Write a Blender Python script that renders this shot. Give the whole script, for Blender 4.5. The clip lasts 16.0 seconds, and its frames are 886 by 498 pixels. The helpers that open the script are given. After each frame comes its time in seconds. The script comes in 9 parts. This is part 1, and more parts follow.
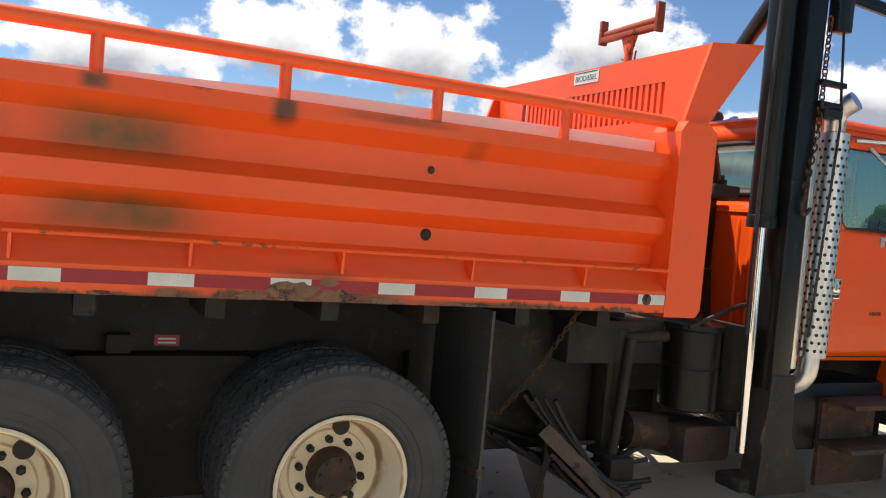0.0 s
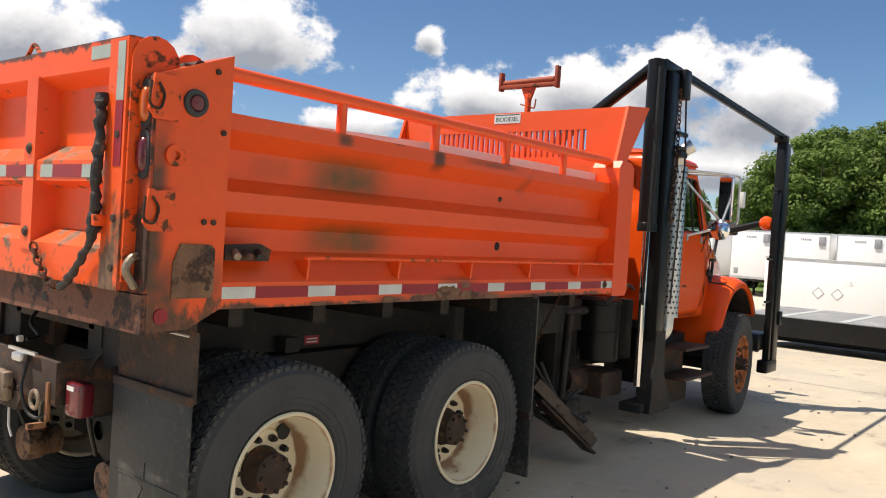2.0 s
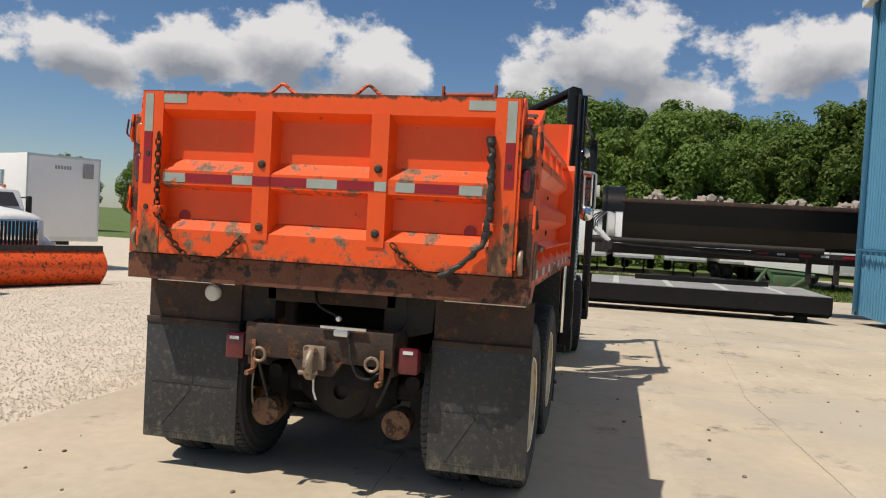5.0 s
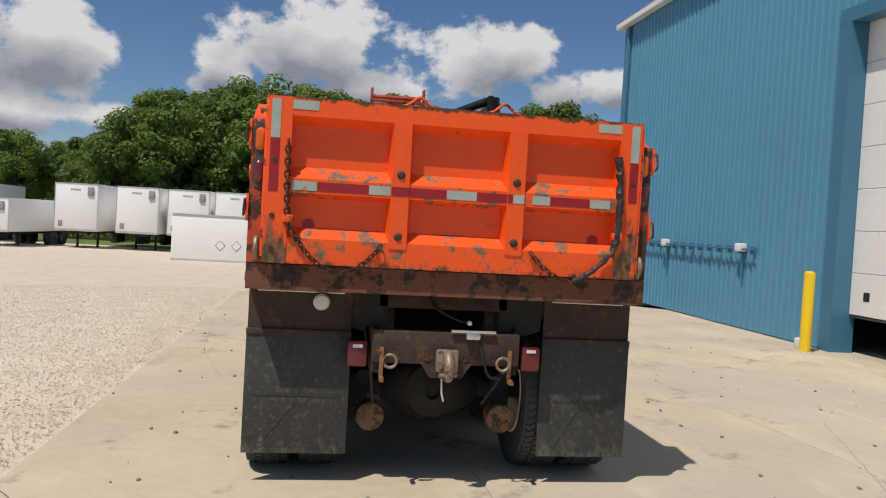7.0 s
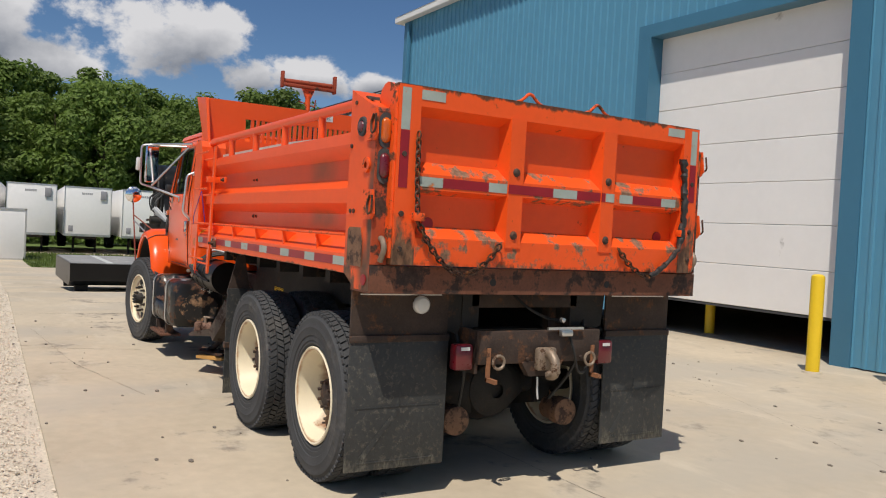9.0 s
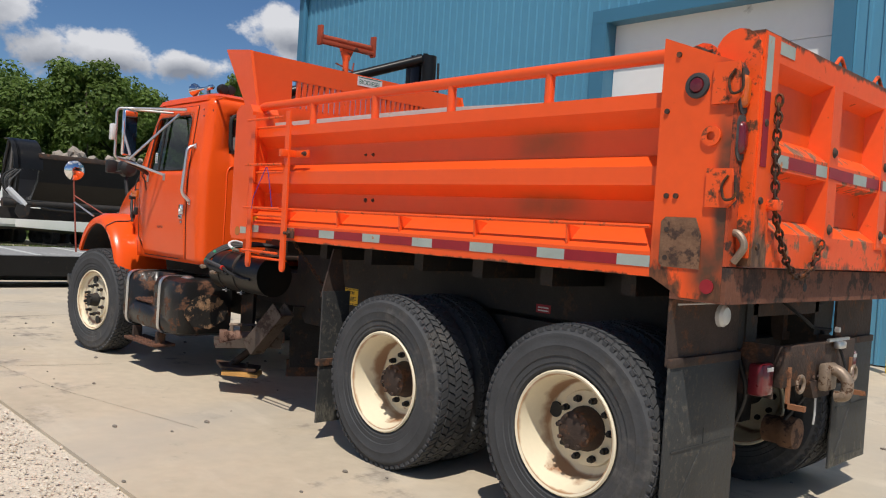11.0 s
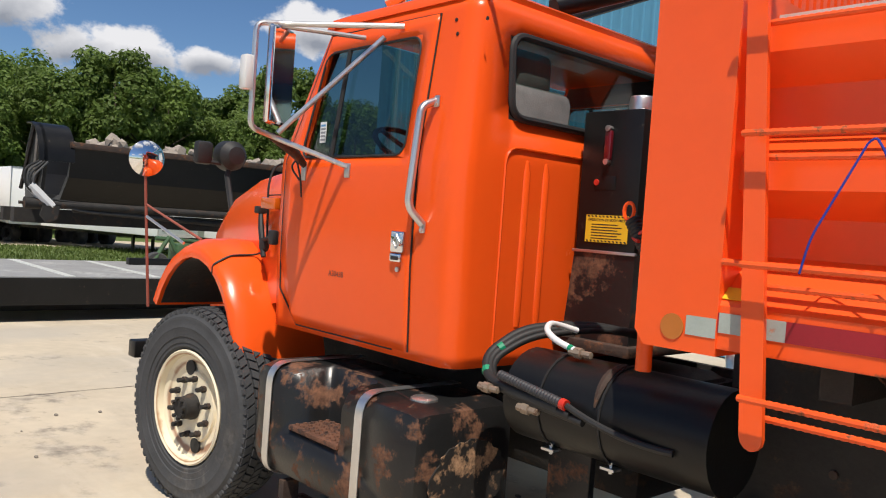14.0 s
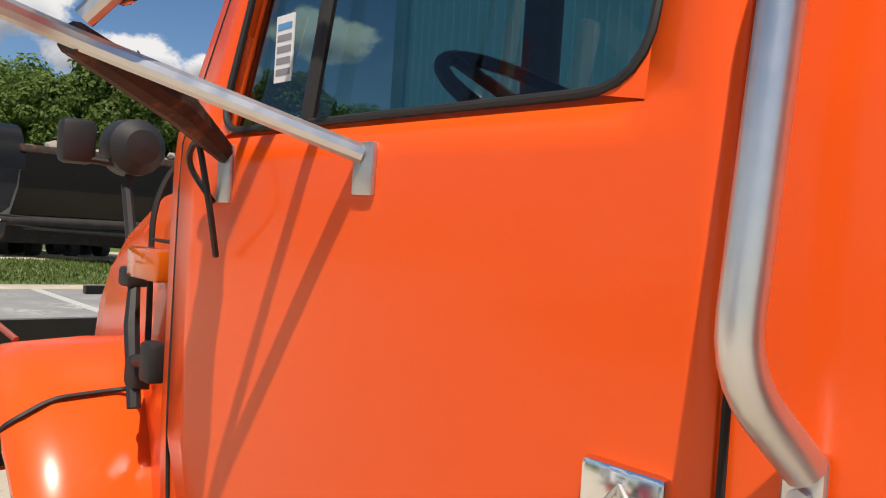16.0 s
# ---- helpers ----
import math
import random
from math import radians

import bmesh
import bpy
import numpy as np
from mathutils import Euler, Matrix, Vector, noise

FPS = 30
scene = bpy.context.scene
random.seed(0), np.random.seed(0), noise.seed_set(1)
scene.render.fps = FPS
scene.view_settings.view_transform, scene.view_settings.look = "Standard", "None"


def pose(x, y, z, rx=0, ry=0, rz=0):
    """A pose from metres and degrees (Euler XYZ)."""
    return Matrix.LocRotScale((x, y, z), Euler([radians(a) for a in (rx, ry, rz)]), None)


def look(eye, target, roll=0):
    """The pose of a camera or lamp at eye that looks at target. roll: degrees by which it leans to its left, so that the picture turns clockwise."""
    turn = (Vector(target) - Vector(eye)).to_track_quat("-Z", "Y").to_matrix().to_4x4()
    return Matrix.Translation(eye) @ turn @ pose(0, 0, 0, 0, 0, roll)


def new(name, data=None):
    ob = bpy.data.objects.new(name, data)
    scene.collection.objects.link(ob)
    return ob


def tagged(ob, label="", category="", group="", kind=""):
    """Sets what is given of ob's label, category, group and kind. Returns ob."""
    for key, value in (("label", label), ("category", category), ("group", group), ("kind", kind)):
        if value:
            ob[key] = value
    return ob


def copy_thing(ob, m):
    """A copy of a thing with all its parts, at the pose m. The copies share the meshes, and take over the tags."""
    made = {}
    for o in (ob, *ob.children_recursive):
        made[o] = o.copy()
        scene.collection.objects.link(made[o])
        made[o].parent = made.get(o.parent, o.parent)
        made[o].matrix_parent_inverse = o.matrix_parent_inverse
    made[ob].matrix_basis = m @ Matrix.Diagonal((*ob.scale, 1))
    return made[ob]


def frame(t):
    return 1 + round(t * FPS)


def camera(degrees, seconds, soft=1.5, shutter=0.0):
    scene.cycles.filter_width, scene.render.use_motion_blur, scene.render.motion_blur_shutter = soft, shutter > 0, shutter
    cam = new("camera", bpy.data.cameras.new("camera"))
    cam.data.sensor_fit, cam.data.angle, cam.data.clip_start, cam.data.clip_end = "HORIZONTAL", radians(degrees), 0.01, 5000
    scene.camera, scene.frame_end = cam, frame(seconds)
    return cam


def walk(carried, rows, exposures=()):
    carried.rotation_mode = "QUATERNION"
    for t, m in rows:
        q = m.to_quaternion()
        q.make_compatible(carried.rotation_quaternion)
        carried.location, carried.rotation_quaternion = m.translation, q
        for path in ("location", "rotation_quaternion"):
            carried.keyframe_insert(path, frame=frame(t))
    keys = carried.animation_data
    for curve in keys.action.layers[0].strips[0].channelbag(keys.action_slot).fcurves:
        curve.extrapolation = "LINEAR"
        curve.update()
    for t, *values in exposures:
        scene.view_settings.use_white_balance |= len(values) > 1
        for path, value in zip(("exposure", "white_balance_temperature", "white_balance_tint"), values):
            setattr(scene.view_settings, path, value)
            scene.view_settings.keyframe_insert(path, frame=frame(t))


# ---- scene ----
cam = camera(57.9, 16.0, soft=1.1)
PATH = [
    (0, (1.03, -4.426, 1.712), (1.897, -2.625, 1.629), 5.0),
    (0.5, (0.393, -4.336, 1.675), (1.534, -2.694, 1.618), 4.8),
    (1, (-0.262, -4.272, 1.665), (1.072, -2.782, 1.623), 4.2),
    (1.5, (-0.908, -4.09, 1.668), (0.555, -2.728, 1.627), 3.8),
    (2, (-1.583, -4.0, 1.682), (-0.031, -2.74, 1.642), 3.6),
    (2.5, (-2.181, -3.784, 1.67), (-0.572, -2.598, 1.623), 3.4),
    (3, (-2.796, -3.594, 1.658), (-1.152, -2.456, 1.607), 3.3),
    (3.5, (-3.25, -3.223, 1.644), (-1.556, -2.162, 1.587), 3.2),
    (4, (-3.674, -2.77, 1.628), (-1.895, -1.86, 1.567), 3.3),
    (4.5, (-4.041, -2.289, 1.624), (-2.159, -1.615, 1.562), 3.1),
    (4.7, (-4.166, -2.052, 1.661), (-2.248, -1.488, 1.597), 3.1),
    (6.8, (-4.783, 0.585, 1.634), (-2.795, 0.373, 1.578), 3.4),
    (7, (-4.739, 0.825, 1.651), (-2.764, 0.513, 1.595), 3.3),
    (7.5, (-4.65, 1.452, 1.634), (-2.72, 0.931, 1.582), 3.1),
    (8, (-4.408, 2.001, 1.622), (-2.539, 1.291, 1.569), 2.9),
    (8.2, (-4.305, 2.23, 1.624), (-2.464, 1.45, 1.571), 2.8),
    (10.3, (-2.485, 4.015, 1.469), (-0.962, 2.72, 1.431), 3.8),
    (10.5, (-2.204, 4.117, 1.464), (-0.712, 2.786, 1.422), 3.7),
    (11, (-1.497, 4.31, 1.455), (-0.054, 2.926, 1.408), 3.7),
    (11.5, (-0.729, 4.307, 1.462), (0.702, 2.91, 1.411), 3.7),
    (12, (0.021, 4.211, 1.479), (1.455, 2.818, 1.42), 3.6),
    (12.5, (0.725, 3.982, 1.478), (2.171, 2.602, 1.422), 3.9),
    (13, (1.448, 3.74, 1.497), (2.908, 2.375, 1.44), 4.0),
    (13.5, (2.14, 3.413, 1.54), (3.609, 2.058, 1.483), 4.1),
    (14, (2.849, 3.096, 1.57), (4.325, 1.749, 1.512), 4.1),
    (14.5, (3.474, 2.709, 1.608), (4.965, 1.377, 1.555), 4.2),
    (15, (4.094, 2.315, 1.618), (5.593, 0.992, 1.571), 4.3),
    (15.5, (4.634, 1.911, 1.66), (6.138, 0.593, 1.622), 4.7),
    (16, (5.048, 1.56, 1.72), (6.537, 0.225, 1.674), 3.7),
]
walk(cam, [(t, look(eye, target, roll)) for t, eye, target, roll in PATH],
     exposures=[(0, 0.82, 6900, 12), (1.5, 0.68, 6900, 12), (3, 0.42, 6900, 12), (4.5, 0.15, 6850, 12), (7, -0.03, 6700, 12), (8.2, -0.03, 6700, 12), (10.5, 0.02, 6450, 12), (12.5, 0.1, 6450, 12), (14.0, 0.29, 6600, 12), (15.0, 0.42, 6700, 12), (16, 0.33, 6850, 12)])

# ---- light ----
SUN_DIR = Vector((-0.36, 0.37, 1.0)).normalized()
sun = new("sun", bpy.data.lights.new("sun", "SUN"))
sun.data.energy, sun.data.angle, sun.data.color = 3.85, radians(0.53), (1.0, 0.94, 0.84)
sun.matrix_world = look(SUN_DIR * 60, (0, 0, 0))
world = bpy.data.worlds.new("sky")
scene.world = world
world.use_nodes = True


def sky_nodes():
    nt = world.node_tree
    nt.nodes.clear()
    N, L = nt.nodes.new, nt.links.new
    out, bg = N("ShaderNodeOutputWorld"), N("ShaderNodeBackground")
    sky = N("ShaderNodeTexSky")
    sky.sky_type, sky.sun_disc = "NISHITA", False
    sky.sun_elevation = math.asin(SUN_DIR.z)
    sky.sun_rotation = math.atan2(SUN_DIR.x, SUN_DIR.y)
    sky.air_density, sky.dust_density, sky.ozone_density = 0.85, 0.3, 4.5
    bg.inputs["Strength"].default_value = 0.135
    co = N("ShaderNodeTexCoord")

    def math_node(op, a, b=None, c=None, clamp=False):
        n = N("ShaderNodeMath")
        n.operation, n.use_clamp = op, clamp
        for i, v in enumerate((a, b, c)):
            if v is None:
                continue
            if isinstance(v, (int, float)):
                n.inputs[i].default_value = v
            else:
                L(v, n.inputs[i])
        return n.outputs[0]

    sep = N("ShaderNodeSeparateXYZ")
    L(co.outputs["Generated"], sep.inputs[0])
    X, Y, Z = sep.outputs
    azim = math_node("ARCTAN2", Y, X)
    elev = math_node("ARCSINE", Z)
    pos = N("ShaderNodeCombineXYZ")
    L(azim, pos.inputs[0])
    L(math_node("MULTIPLY", elev, 1.25), pos.inputs[1])

    def fbm(scale, detail, rough, shift=0.0):
        n = N("ShaderNodeTexNoise")
        n.inputs["Scale"].default_value, n.inputs["Detail"].default_value = scale, detail
        n.inputs["Roughness"].default_value = rough
        add = N("ShaderNodeVectorMath")
        add.operation = "ADD"
        add.inputs[1].default_value = (shift, shift * 0.6, 3.1)
        L(pos.outputs[0], add.inputs[0])
        L(add.outputs[0], n.inputs["Vector"])
        return n.outputs["Fac"]

    # heaps of cumulus: azimuth, elevation (degrees), half width, half height
    heaps = CLOUDS
    field = base = None
    for a, e, w, h in heaps:
        da = math_node("DIVIDE", math_node("SUBTRACT", azim, radians(a)), radians(w))
        da2 = math_node("MULTIPLY", da, da)
        de = math_node("DIVIDE", math_node("SUBTRACT", elev, radians(e)), radians(h))
        m = math_node("SUBTRACT", 1.0, math_node("SQRT", math_node("MULTIPLY_ADD", de, de, da2)))
        df = math_node("DIVIDE", math_node("SUBTRACT", elev, radians(e - 0.6 * h)), radians(h * 0.8))
        q = math_node("SUBTRACT", 1.0, math_node("SQRT", math_node("MULTIPLY_ADD", df, df, da2)))
        field = m if field is None else math_node("SMOOTH_MAX", field, m, 0.12)
        base = q if base is None else math_node("SMOOTH_MAX", base, q, 0.12)
    big, fine = fbm(11.0, 9.0, 0.6), fbm(26.0, 7.0, 0.6, 5.0)
    lump = math_node("ADD", math_node("MULTIPLY", math_node("SUBTRACT", big, 0.5), 2.4), math_node("MULTIPLY", math_node("SUBTRACT", fine, 0.5), 1.1))
    body = math_node("ADD", math_node("MAXIMUM", field, -1.0), lump)
    mask = N("ShaderNodeMapRange")
    mask.interpolation_type = "SMOOTHSTEP"
    mask.inputs["From Min"].default_value, mask.inputs["From Max"].default_value = -0.03, 0.34
    L(body, mask.inputs["Value"])
    # lit tops and grey bases
    shade = N("ShaderNodeMapRange")
    shade.inputs["From Min"].default_value, shade.inputs["From Max"].default_value = 0.1, 0.95
    L(math_node("ADD", math_node("MAXIMUM", base, -0.6), math_node("MULTIPLY", math_node("SUBTRACT", fbm(14.0, 7.0, 0.6, 9.0), 0.35), 1.3)), shade.inputs["Value"])
    tone = N("ShaderNodeValToRGB")
    tone.color_ramp.elements[0].color = (5.0, 5.1, 5.25, 1)
    tone.color_ramp.elements[1].color = (1.75, 1.95, 2.3, 1)
    L(shade.outputs[0], tone.inputs[0])
    mix = N("ShaderNodeMix")
    mix.data_type = "RGBA"
    L(mask.outputs[0], mix.inputs["Factor"])
    deep = N("ShaderNodeHueSaturation")
    deep.inputs["Saturation"].default_value, deep.inputs["Value"].default_value = 1.12, 0.58
    L(sky.outputs[0], deep.inputs["Color"])
    L(deep.outputs[0], mix.inputs["A"])
    L(tone.outputs[0], mix.inputs["B"])
    L(mix.outputs["Result"], bg.inputs["Color"])
    L(bg.outputs[0], out.inputs["Surface"])


# the last five wide, high heaps are unseen, added as fill for shaded sides
CLOUDS = [(67, 11, 6, 3.4), (88, 9, 7.7, 3), (77, 11, 5, 2.8), (53, 12.8, 6, 3.2), (59, 9, 5, 2.4), (46, 7.2, 4, 1.4), (46, 5.1, 4.5, 1), (37, 9.6, 5, 2.4), (30, 10.5, 5, 2.5), (24, 11.3, 5, 3.6),
          (18, 9.8, 6, 3.2), (20, 5.5, 6, 1.7), (13.5, 5.7, 4, 1.3), (7, 9.7, 2.6, 1.8), (1, 12, 6.3, 3.8), (-3, 9.5, 4.5, 2), (-12.5, 11.8, 5, 3), (-17, 10, 4, 1.8), (-20.5, 9.8, 3.5, 1.5),
          (-25.5, 9.9, 3, 1.2), (-32.5, 12.8, 4, 1.6), (41, 13.5, 1.2, 1.3), (58, 4, 2.4, 0.6), (110, 12, 9, 3), (140, 11, 8, 3), (170, 13, 9, 3), (-160, 12, 8, 3), (-130, 14, 9, 3),
          (-100, 12, 8, 3), (-65, 13, 7, 2.5), (120, 35, 14, 6), (-110, 40, 16, 6), (30, 45, 16, 5), (-90, 55, 30, 12), (-30, 58, 25, 10), (160, 50, 26, 12), (90, 62, 30, 10), (-150, 60, 28, 12)]
sky_nodes()


# ---- materials ----
def mat(name, color, rough=0.6, metal=0.0, vary=0.12, scale=3.0, bump=0.0, bump_scale=60.0, dirt=None, dirt_amount=0.0, dirt_scale=4.0, coat=0.0, per_object=0.0, spec=0.5):
    """A surface with tone variation at two scales, fine relief, and patches of a second colour (rust, dirt)."""
    m = bpy.data.materials.new(name)
    m.use_nodes = True
    nt = m.node_tree
    N, L = nt.nodes.new, nt.links.new
    b = nt.nodes["Principled BSDF"]
    co = N("ShaderNodeTexCoord")

    def tex(s, d, r=0.55):
        n = N("ShaderNodeTexNoise")
        n.inputs["Scale"].default_value, n.inputs["Detail"].default_value, n.inputs["Roughness"].default_value = s, d, r
        L(co.outputs["Object"], n.inputs["Vector"])
        return n.outputs["Fac"]

    big, small = tex(scale, 4), tex(scale * 14, 5)
    mixv = N("ShaderNodeMath")
    mixv.operation = "MULTIPLY_ADD"
    L(small, mixv.inputs[0])
    mixv.inputs[1].default_value = 0.45
    L(big, mixv.inputs[2])
    ramp = N("ShaderNodeMapRange")
    ramp.inputs["From Min"].default_value, ramp.inputs["From Max"].default_value = 0.4, 1.05
    ramp.inputs["To Min"].default_value, ramp.inputs["To Max"].default_value = 1 - vary, 1 + vary
    L(mixv.outputs[0], ramp.inputs["Value"])
    tint = N("ShaderNodeVectorMath")
    tint.operation = "SCALE"
    tint.inputs[0].default_value = color
    L(ramp.outputs[0], tint.inputs["Scale"])
    result = tint.outputs[0]
    if per_object:
        info = N("ShaderNodeObjectInfo")
        r2 = N("ShaderNodeMapRange")
        r2.inputs["To Min"].default_value, r2.inputs["To Max"].default_value = 1 - per_object, 1 + per_object
        L(info.outputs["Random"], r2.inputs["Value"])
        t2 = N("ShaderNodeVectorMath")
        t2.operation = "SCALE"
        L(result, t2.inputs[0])
        L(r2.outputs[0], t2.inputs["Scale"])
        result = t2.outputs[0]
    rough_out = None
    if dirt is not None:
        patch = tex(dirt_scale, 9, 0.68)
        cut = N("ShaderNodeMapRange")
        edge = 0.70 - 0.45 * dirt_amount
        cut.inputs["From Min"].default_value, cut.inputs["From Max"].default_value = edge, edge + 0.06
        L(patch, cut.inputs["Value"])
        mx = N("ShaderNodeMix")
        mx.data_type = "RGBA"
        L(cut.outputs[0], mx.inputs["Factor"])
        L(result, mx.inputs["A"])
        dv = N("ShaderNodeVectorMath")
        dv.operation = "SCALE"
        dv.inputs[0].default_value = dirt
        dr_ = N("ShaderNodeMapRange")
        dr_.inputs["From Min"].default_value, dr_.inputs["From Max"].default_value = 0.3, 0.7
        dr_.inputs["To Min"].default_value, dr_.inputs["To Max"].default_value = 0.45, 1.5
        L(tex(dirt_scale * 6, 6, 0.65), dr_.inputs["Value"])
        L(dr_.outputs[0], dv.inputs["Scale"])
        L(dv.outputs[0], mx.inputs["B"])
        result = mx.outputs["Result"]
        rr = N("ShaderNodeMapRange")
        rr.inputs["To Min"].default_value, rr.inputs["To Max"].default_value = rough, 0.85
        L(cut.outputs[0], rr.inputs["Value"])
        rough_out = rr.outputs[0]
    L(result, b.inputs["Base Color"])
    if rough_out is None:
        rr = N("ShaderNodeMapRange")
        rr.inputs["To Min"].default_value, rr.inputs["To Max"].default_value = max(rough - 0.1, 0.02), min(rough + 0.1, 1)
        L(small, rr.inputs["Value"])
        rough_out = rr.outputs[0]
    L(rough_out, b.inputs["Roughness"])
    b.inputs["Metallic"].default_value, b.inputs["Coat Weight"].default_value = metal, coat
    b.inputs["Specular IOR Level"].default_value = spec
    if bump:
        bp = N("ShaderNodeBump")
        bp.inputs["Strength"].default_value, bp.inputs["Distance"].default_value = bump, 0.01
        L(tex(bump_scale, 4), bp.inputs["Height"])
        L(bp.outputs[0], b.inputs["Normal"])
    return m


def stained(m, spots, color, soft=0.6):
    """Adds soft-edged stains, given as (x, z, half length, half height, strength) in the thing's own metres."""
    nt = m.node_tree
    N, L = nt.nodes.new, nt.links.new
    b = nt.nodes["Principled BSDF"]
    old = b.inputs["Base Color"].links[0].from_socket
    co, sep, nz = N("ShaderNodeTexCoord"), N("ShaderNodeSeparateXYZ"), N("ShaderNodeTexNoise")
    L(co.outputs["Object"], sep.inputs[0])
    L(co.outputs["Object"], nz.inputs["Vector"])
    nz.inputs["Scale"].default_value, nz.inputs["Detail"].default_value = 9.0, 5.0

    def calc(op, a, b_=None):
        n = N("ShaderNodeMath")
        n.operation = op
        for i, v in enumerate((a, b_)):
            if v is None:
                continue
            if isinstance(v, (int, float)):
                n.inputs[i].default_value = v
            else:
                L(v, n.inputs[i])
        return n.outputs[0]

    total = None
    for x, z, a, h, k in spots:
        u = calc("POWER", calc("ABSOLUTE", calc("DIVIDE", calc("SUBTRACT", sep.outputs[0], x), a)), 3.5)
        w = calc("POWER", calc("ABSOLUTE", calc("DIVIDE", calc("SUBTRACT", sep.outputs[2], z), h)), 3.5)
        g = calc("MULTIPLY", calc("EXPONENT", calc("MULTIPLY", calc("ADD", u, w), -1.0)), k)
        total = g if total is None else calc("MAXIMUM", total, g)
    fac = calc("MINIMUM", calc("MULTIPLY", total, calc("ADD", calc("MULTIPLY", nz.outputs["Fac"], 1.2), 0.35)), 1.0)
    mx = N("ShaderNodeMix")
    mx.data_type = "RGBA"
    L(fac, mx.inputs["Factor"])
    L(old, mx.inputs["A"])
    mx.inputs["B"].default_value = (*color, 1)
    L(mx.outputs["Result"], b.inputs["Base Color"])
    return m


def edge_rust(m, z0, z1, color, scale=7.0, amount=0.5):
    """Rust that eats away from an edge between two heights, broken by noise and drawn out downwards."""
    nt = m.node_tree
    N, L = nt.nodes.new, nt.links.new
    b = nt.nodes["Principled BSDF"]
    old = b.inputs["Base Color"].links[0].from_socket
    co, sep = N("ShaderNodeTexCoord"), N("ShaderNodeSeparateXYZ")
    L(co.outputs["Object"], sep.inputs[0])
    mp = N("ShaderNodeMapping")
    mp.inputs["Scale"].default_value = (1.0, 1.0, 0.45)
    L(co.outputs["Object"], mp.inputs["Vector"])

    def tex(s_, d):
        n = N("ShaderNodeTexNoise")
        n.inputs["Scale"].default_value, n.inputs["Detail"].default_value, n.inputs["Roughness"].default_value = s_, d, 0.68
        L(mp.outputs[0], n.inputs["Vector"])
        return n.outputs["Fac"]

    mr = N("ShaderNodeMapRange")
    mr.inputs["From Min"].default_value, mr.inputs["From Max"].default_value = z0, z1
    mr.inputs["To Min"].default_value, mr.inputs["To Max"].default_value = amount, -0.3
    L(sep.outputs[2], mr.inputs["Value"])
    ad = N("ShaderNodeMath")
    ad.operation = "ADD"
    L(mr.outputs[0], ad.inputs[0])
    L(tex(scale, 9.0), ad.inputs[1])
    cut = N("ShaderNodeMapRange")
    cut.inputs["From Min"].default_value, cut.inputs["From Max"].default_value = 0.70, 0.80
    L(ad.outputs[0], cut.inputs["Value"])
    tone = N("ShaderNodeValToRGB")
    tone.color_ramp.elements[0].position, tone.color_ramp.elements[1].position = 0.35, 0.68
    tone.color_ramp.elements[0].color = tuple(c * 0.35 for c in color) + (1,)
    tone.color_ramp.elements[1].color = tuple(c * 1.7 for c in color) + (1,)
    L(tex(scale * 5, 6.0), tone.inputs[0])
    mx = N("ShaderNodeMix")
    mx.data_type = "RGBA"
    L(cut.outputs[0], mx.inputs["Factor"])
    L(old, mx.inputs["A"])
    L(tone.outputs[0], mx.inputs["B"])
    L(mx.outputs["Result"], b.inputs["Base Color"])
    return m


def ring_rust(m, r0, width, color):
    """A ragged rust ring at a radius round the y axis of the thing."""
    nt = m.node_tree
    N, L = nt.nodes.new, nt.links.new
    b = nt.nodes["Principled BSDF"]
    old = b.inputs["Base Color"].links[0].from_socket
    co, sep, nz = N("ShaderNodeTexCoord"), N("ShaderNodeSeparateXYZ"), N("ShaderNodeTexNoise")
    L(co.outputs["Object"], sep.inputs[0])
    L(co.outputs["Object"], nz.inputs["Vector"])
    nz.inputs["Scale"].default_value, nz.inputs["Detail"].default_value = 7.0, 8.0

    def calc(op, u, v):
        n = N("ShaderNodeMath")
        n.operation = op
        for i, w in enumerate((u, v)):
            if isinstance(w, (int, float)):
                n.inputs[i].default_value = w
            else:
                L(w, n.inputs[i])
        return n.outputs[0]

    rad = calc("SQRT", calc("ADD", calc("MULTIPLY", sep.outputs[0], sep.outputs[0]), calc("MULTIPLY", sep.outputs[2], sep.outputs[2])), 0.0)
    off = calc("DIVIDE", calc("ABSOLUTE", calc("SUBTRACT", rad, r0), 0.0), width)
    val = calc("ADD", calc("SUBTRACT", 1.0, off), calc("MULTIPLY", calc("SUBTRACT", nz.outputs["Fac"], 0.45), 3.0))
    cut = N("ShaderNodeMapRange")
    cut.inputs["From Min"].default_value, cut.inputs["From Max"].default_value = 0.35, 1.0
    L(val, cut.inputs["Value"])
    mx = N("ShaderNodeMix")
    mx.data_type = "RGBA"
    L(calc("MULTIPLY", cut.outputs[0], 0.8), mx.inputs["Factor"])
    L(old, mx.inputs["A"])
    mx.inputs["B"].default_value = (*color, 1)
    L(mx.outputs["Result"], b.inputs["Base Color"])
    return m


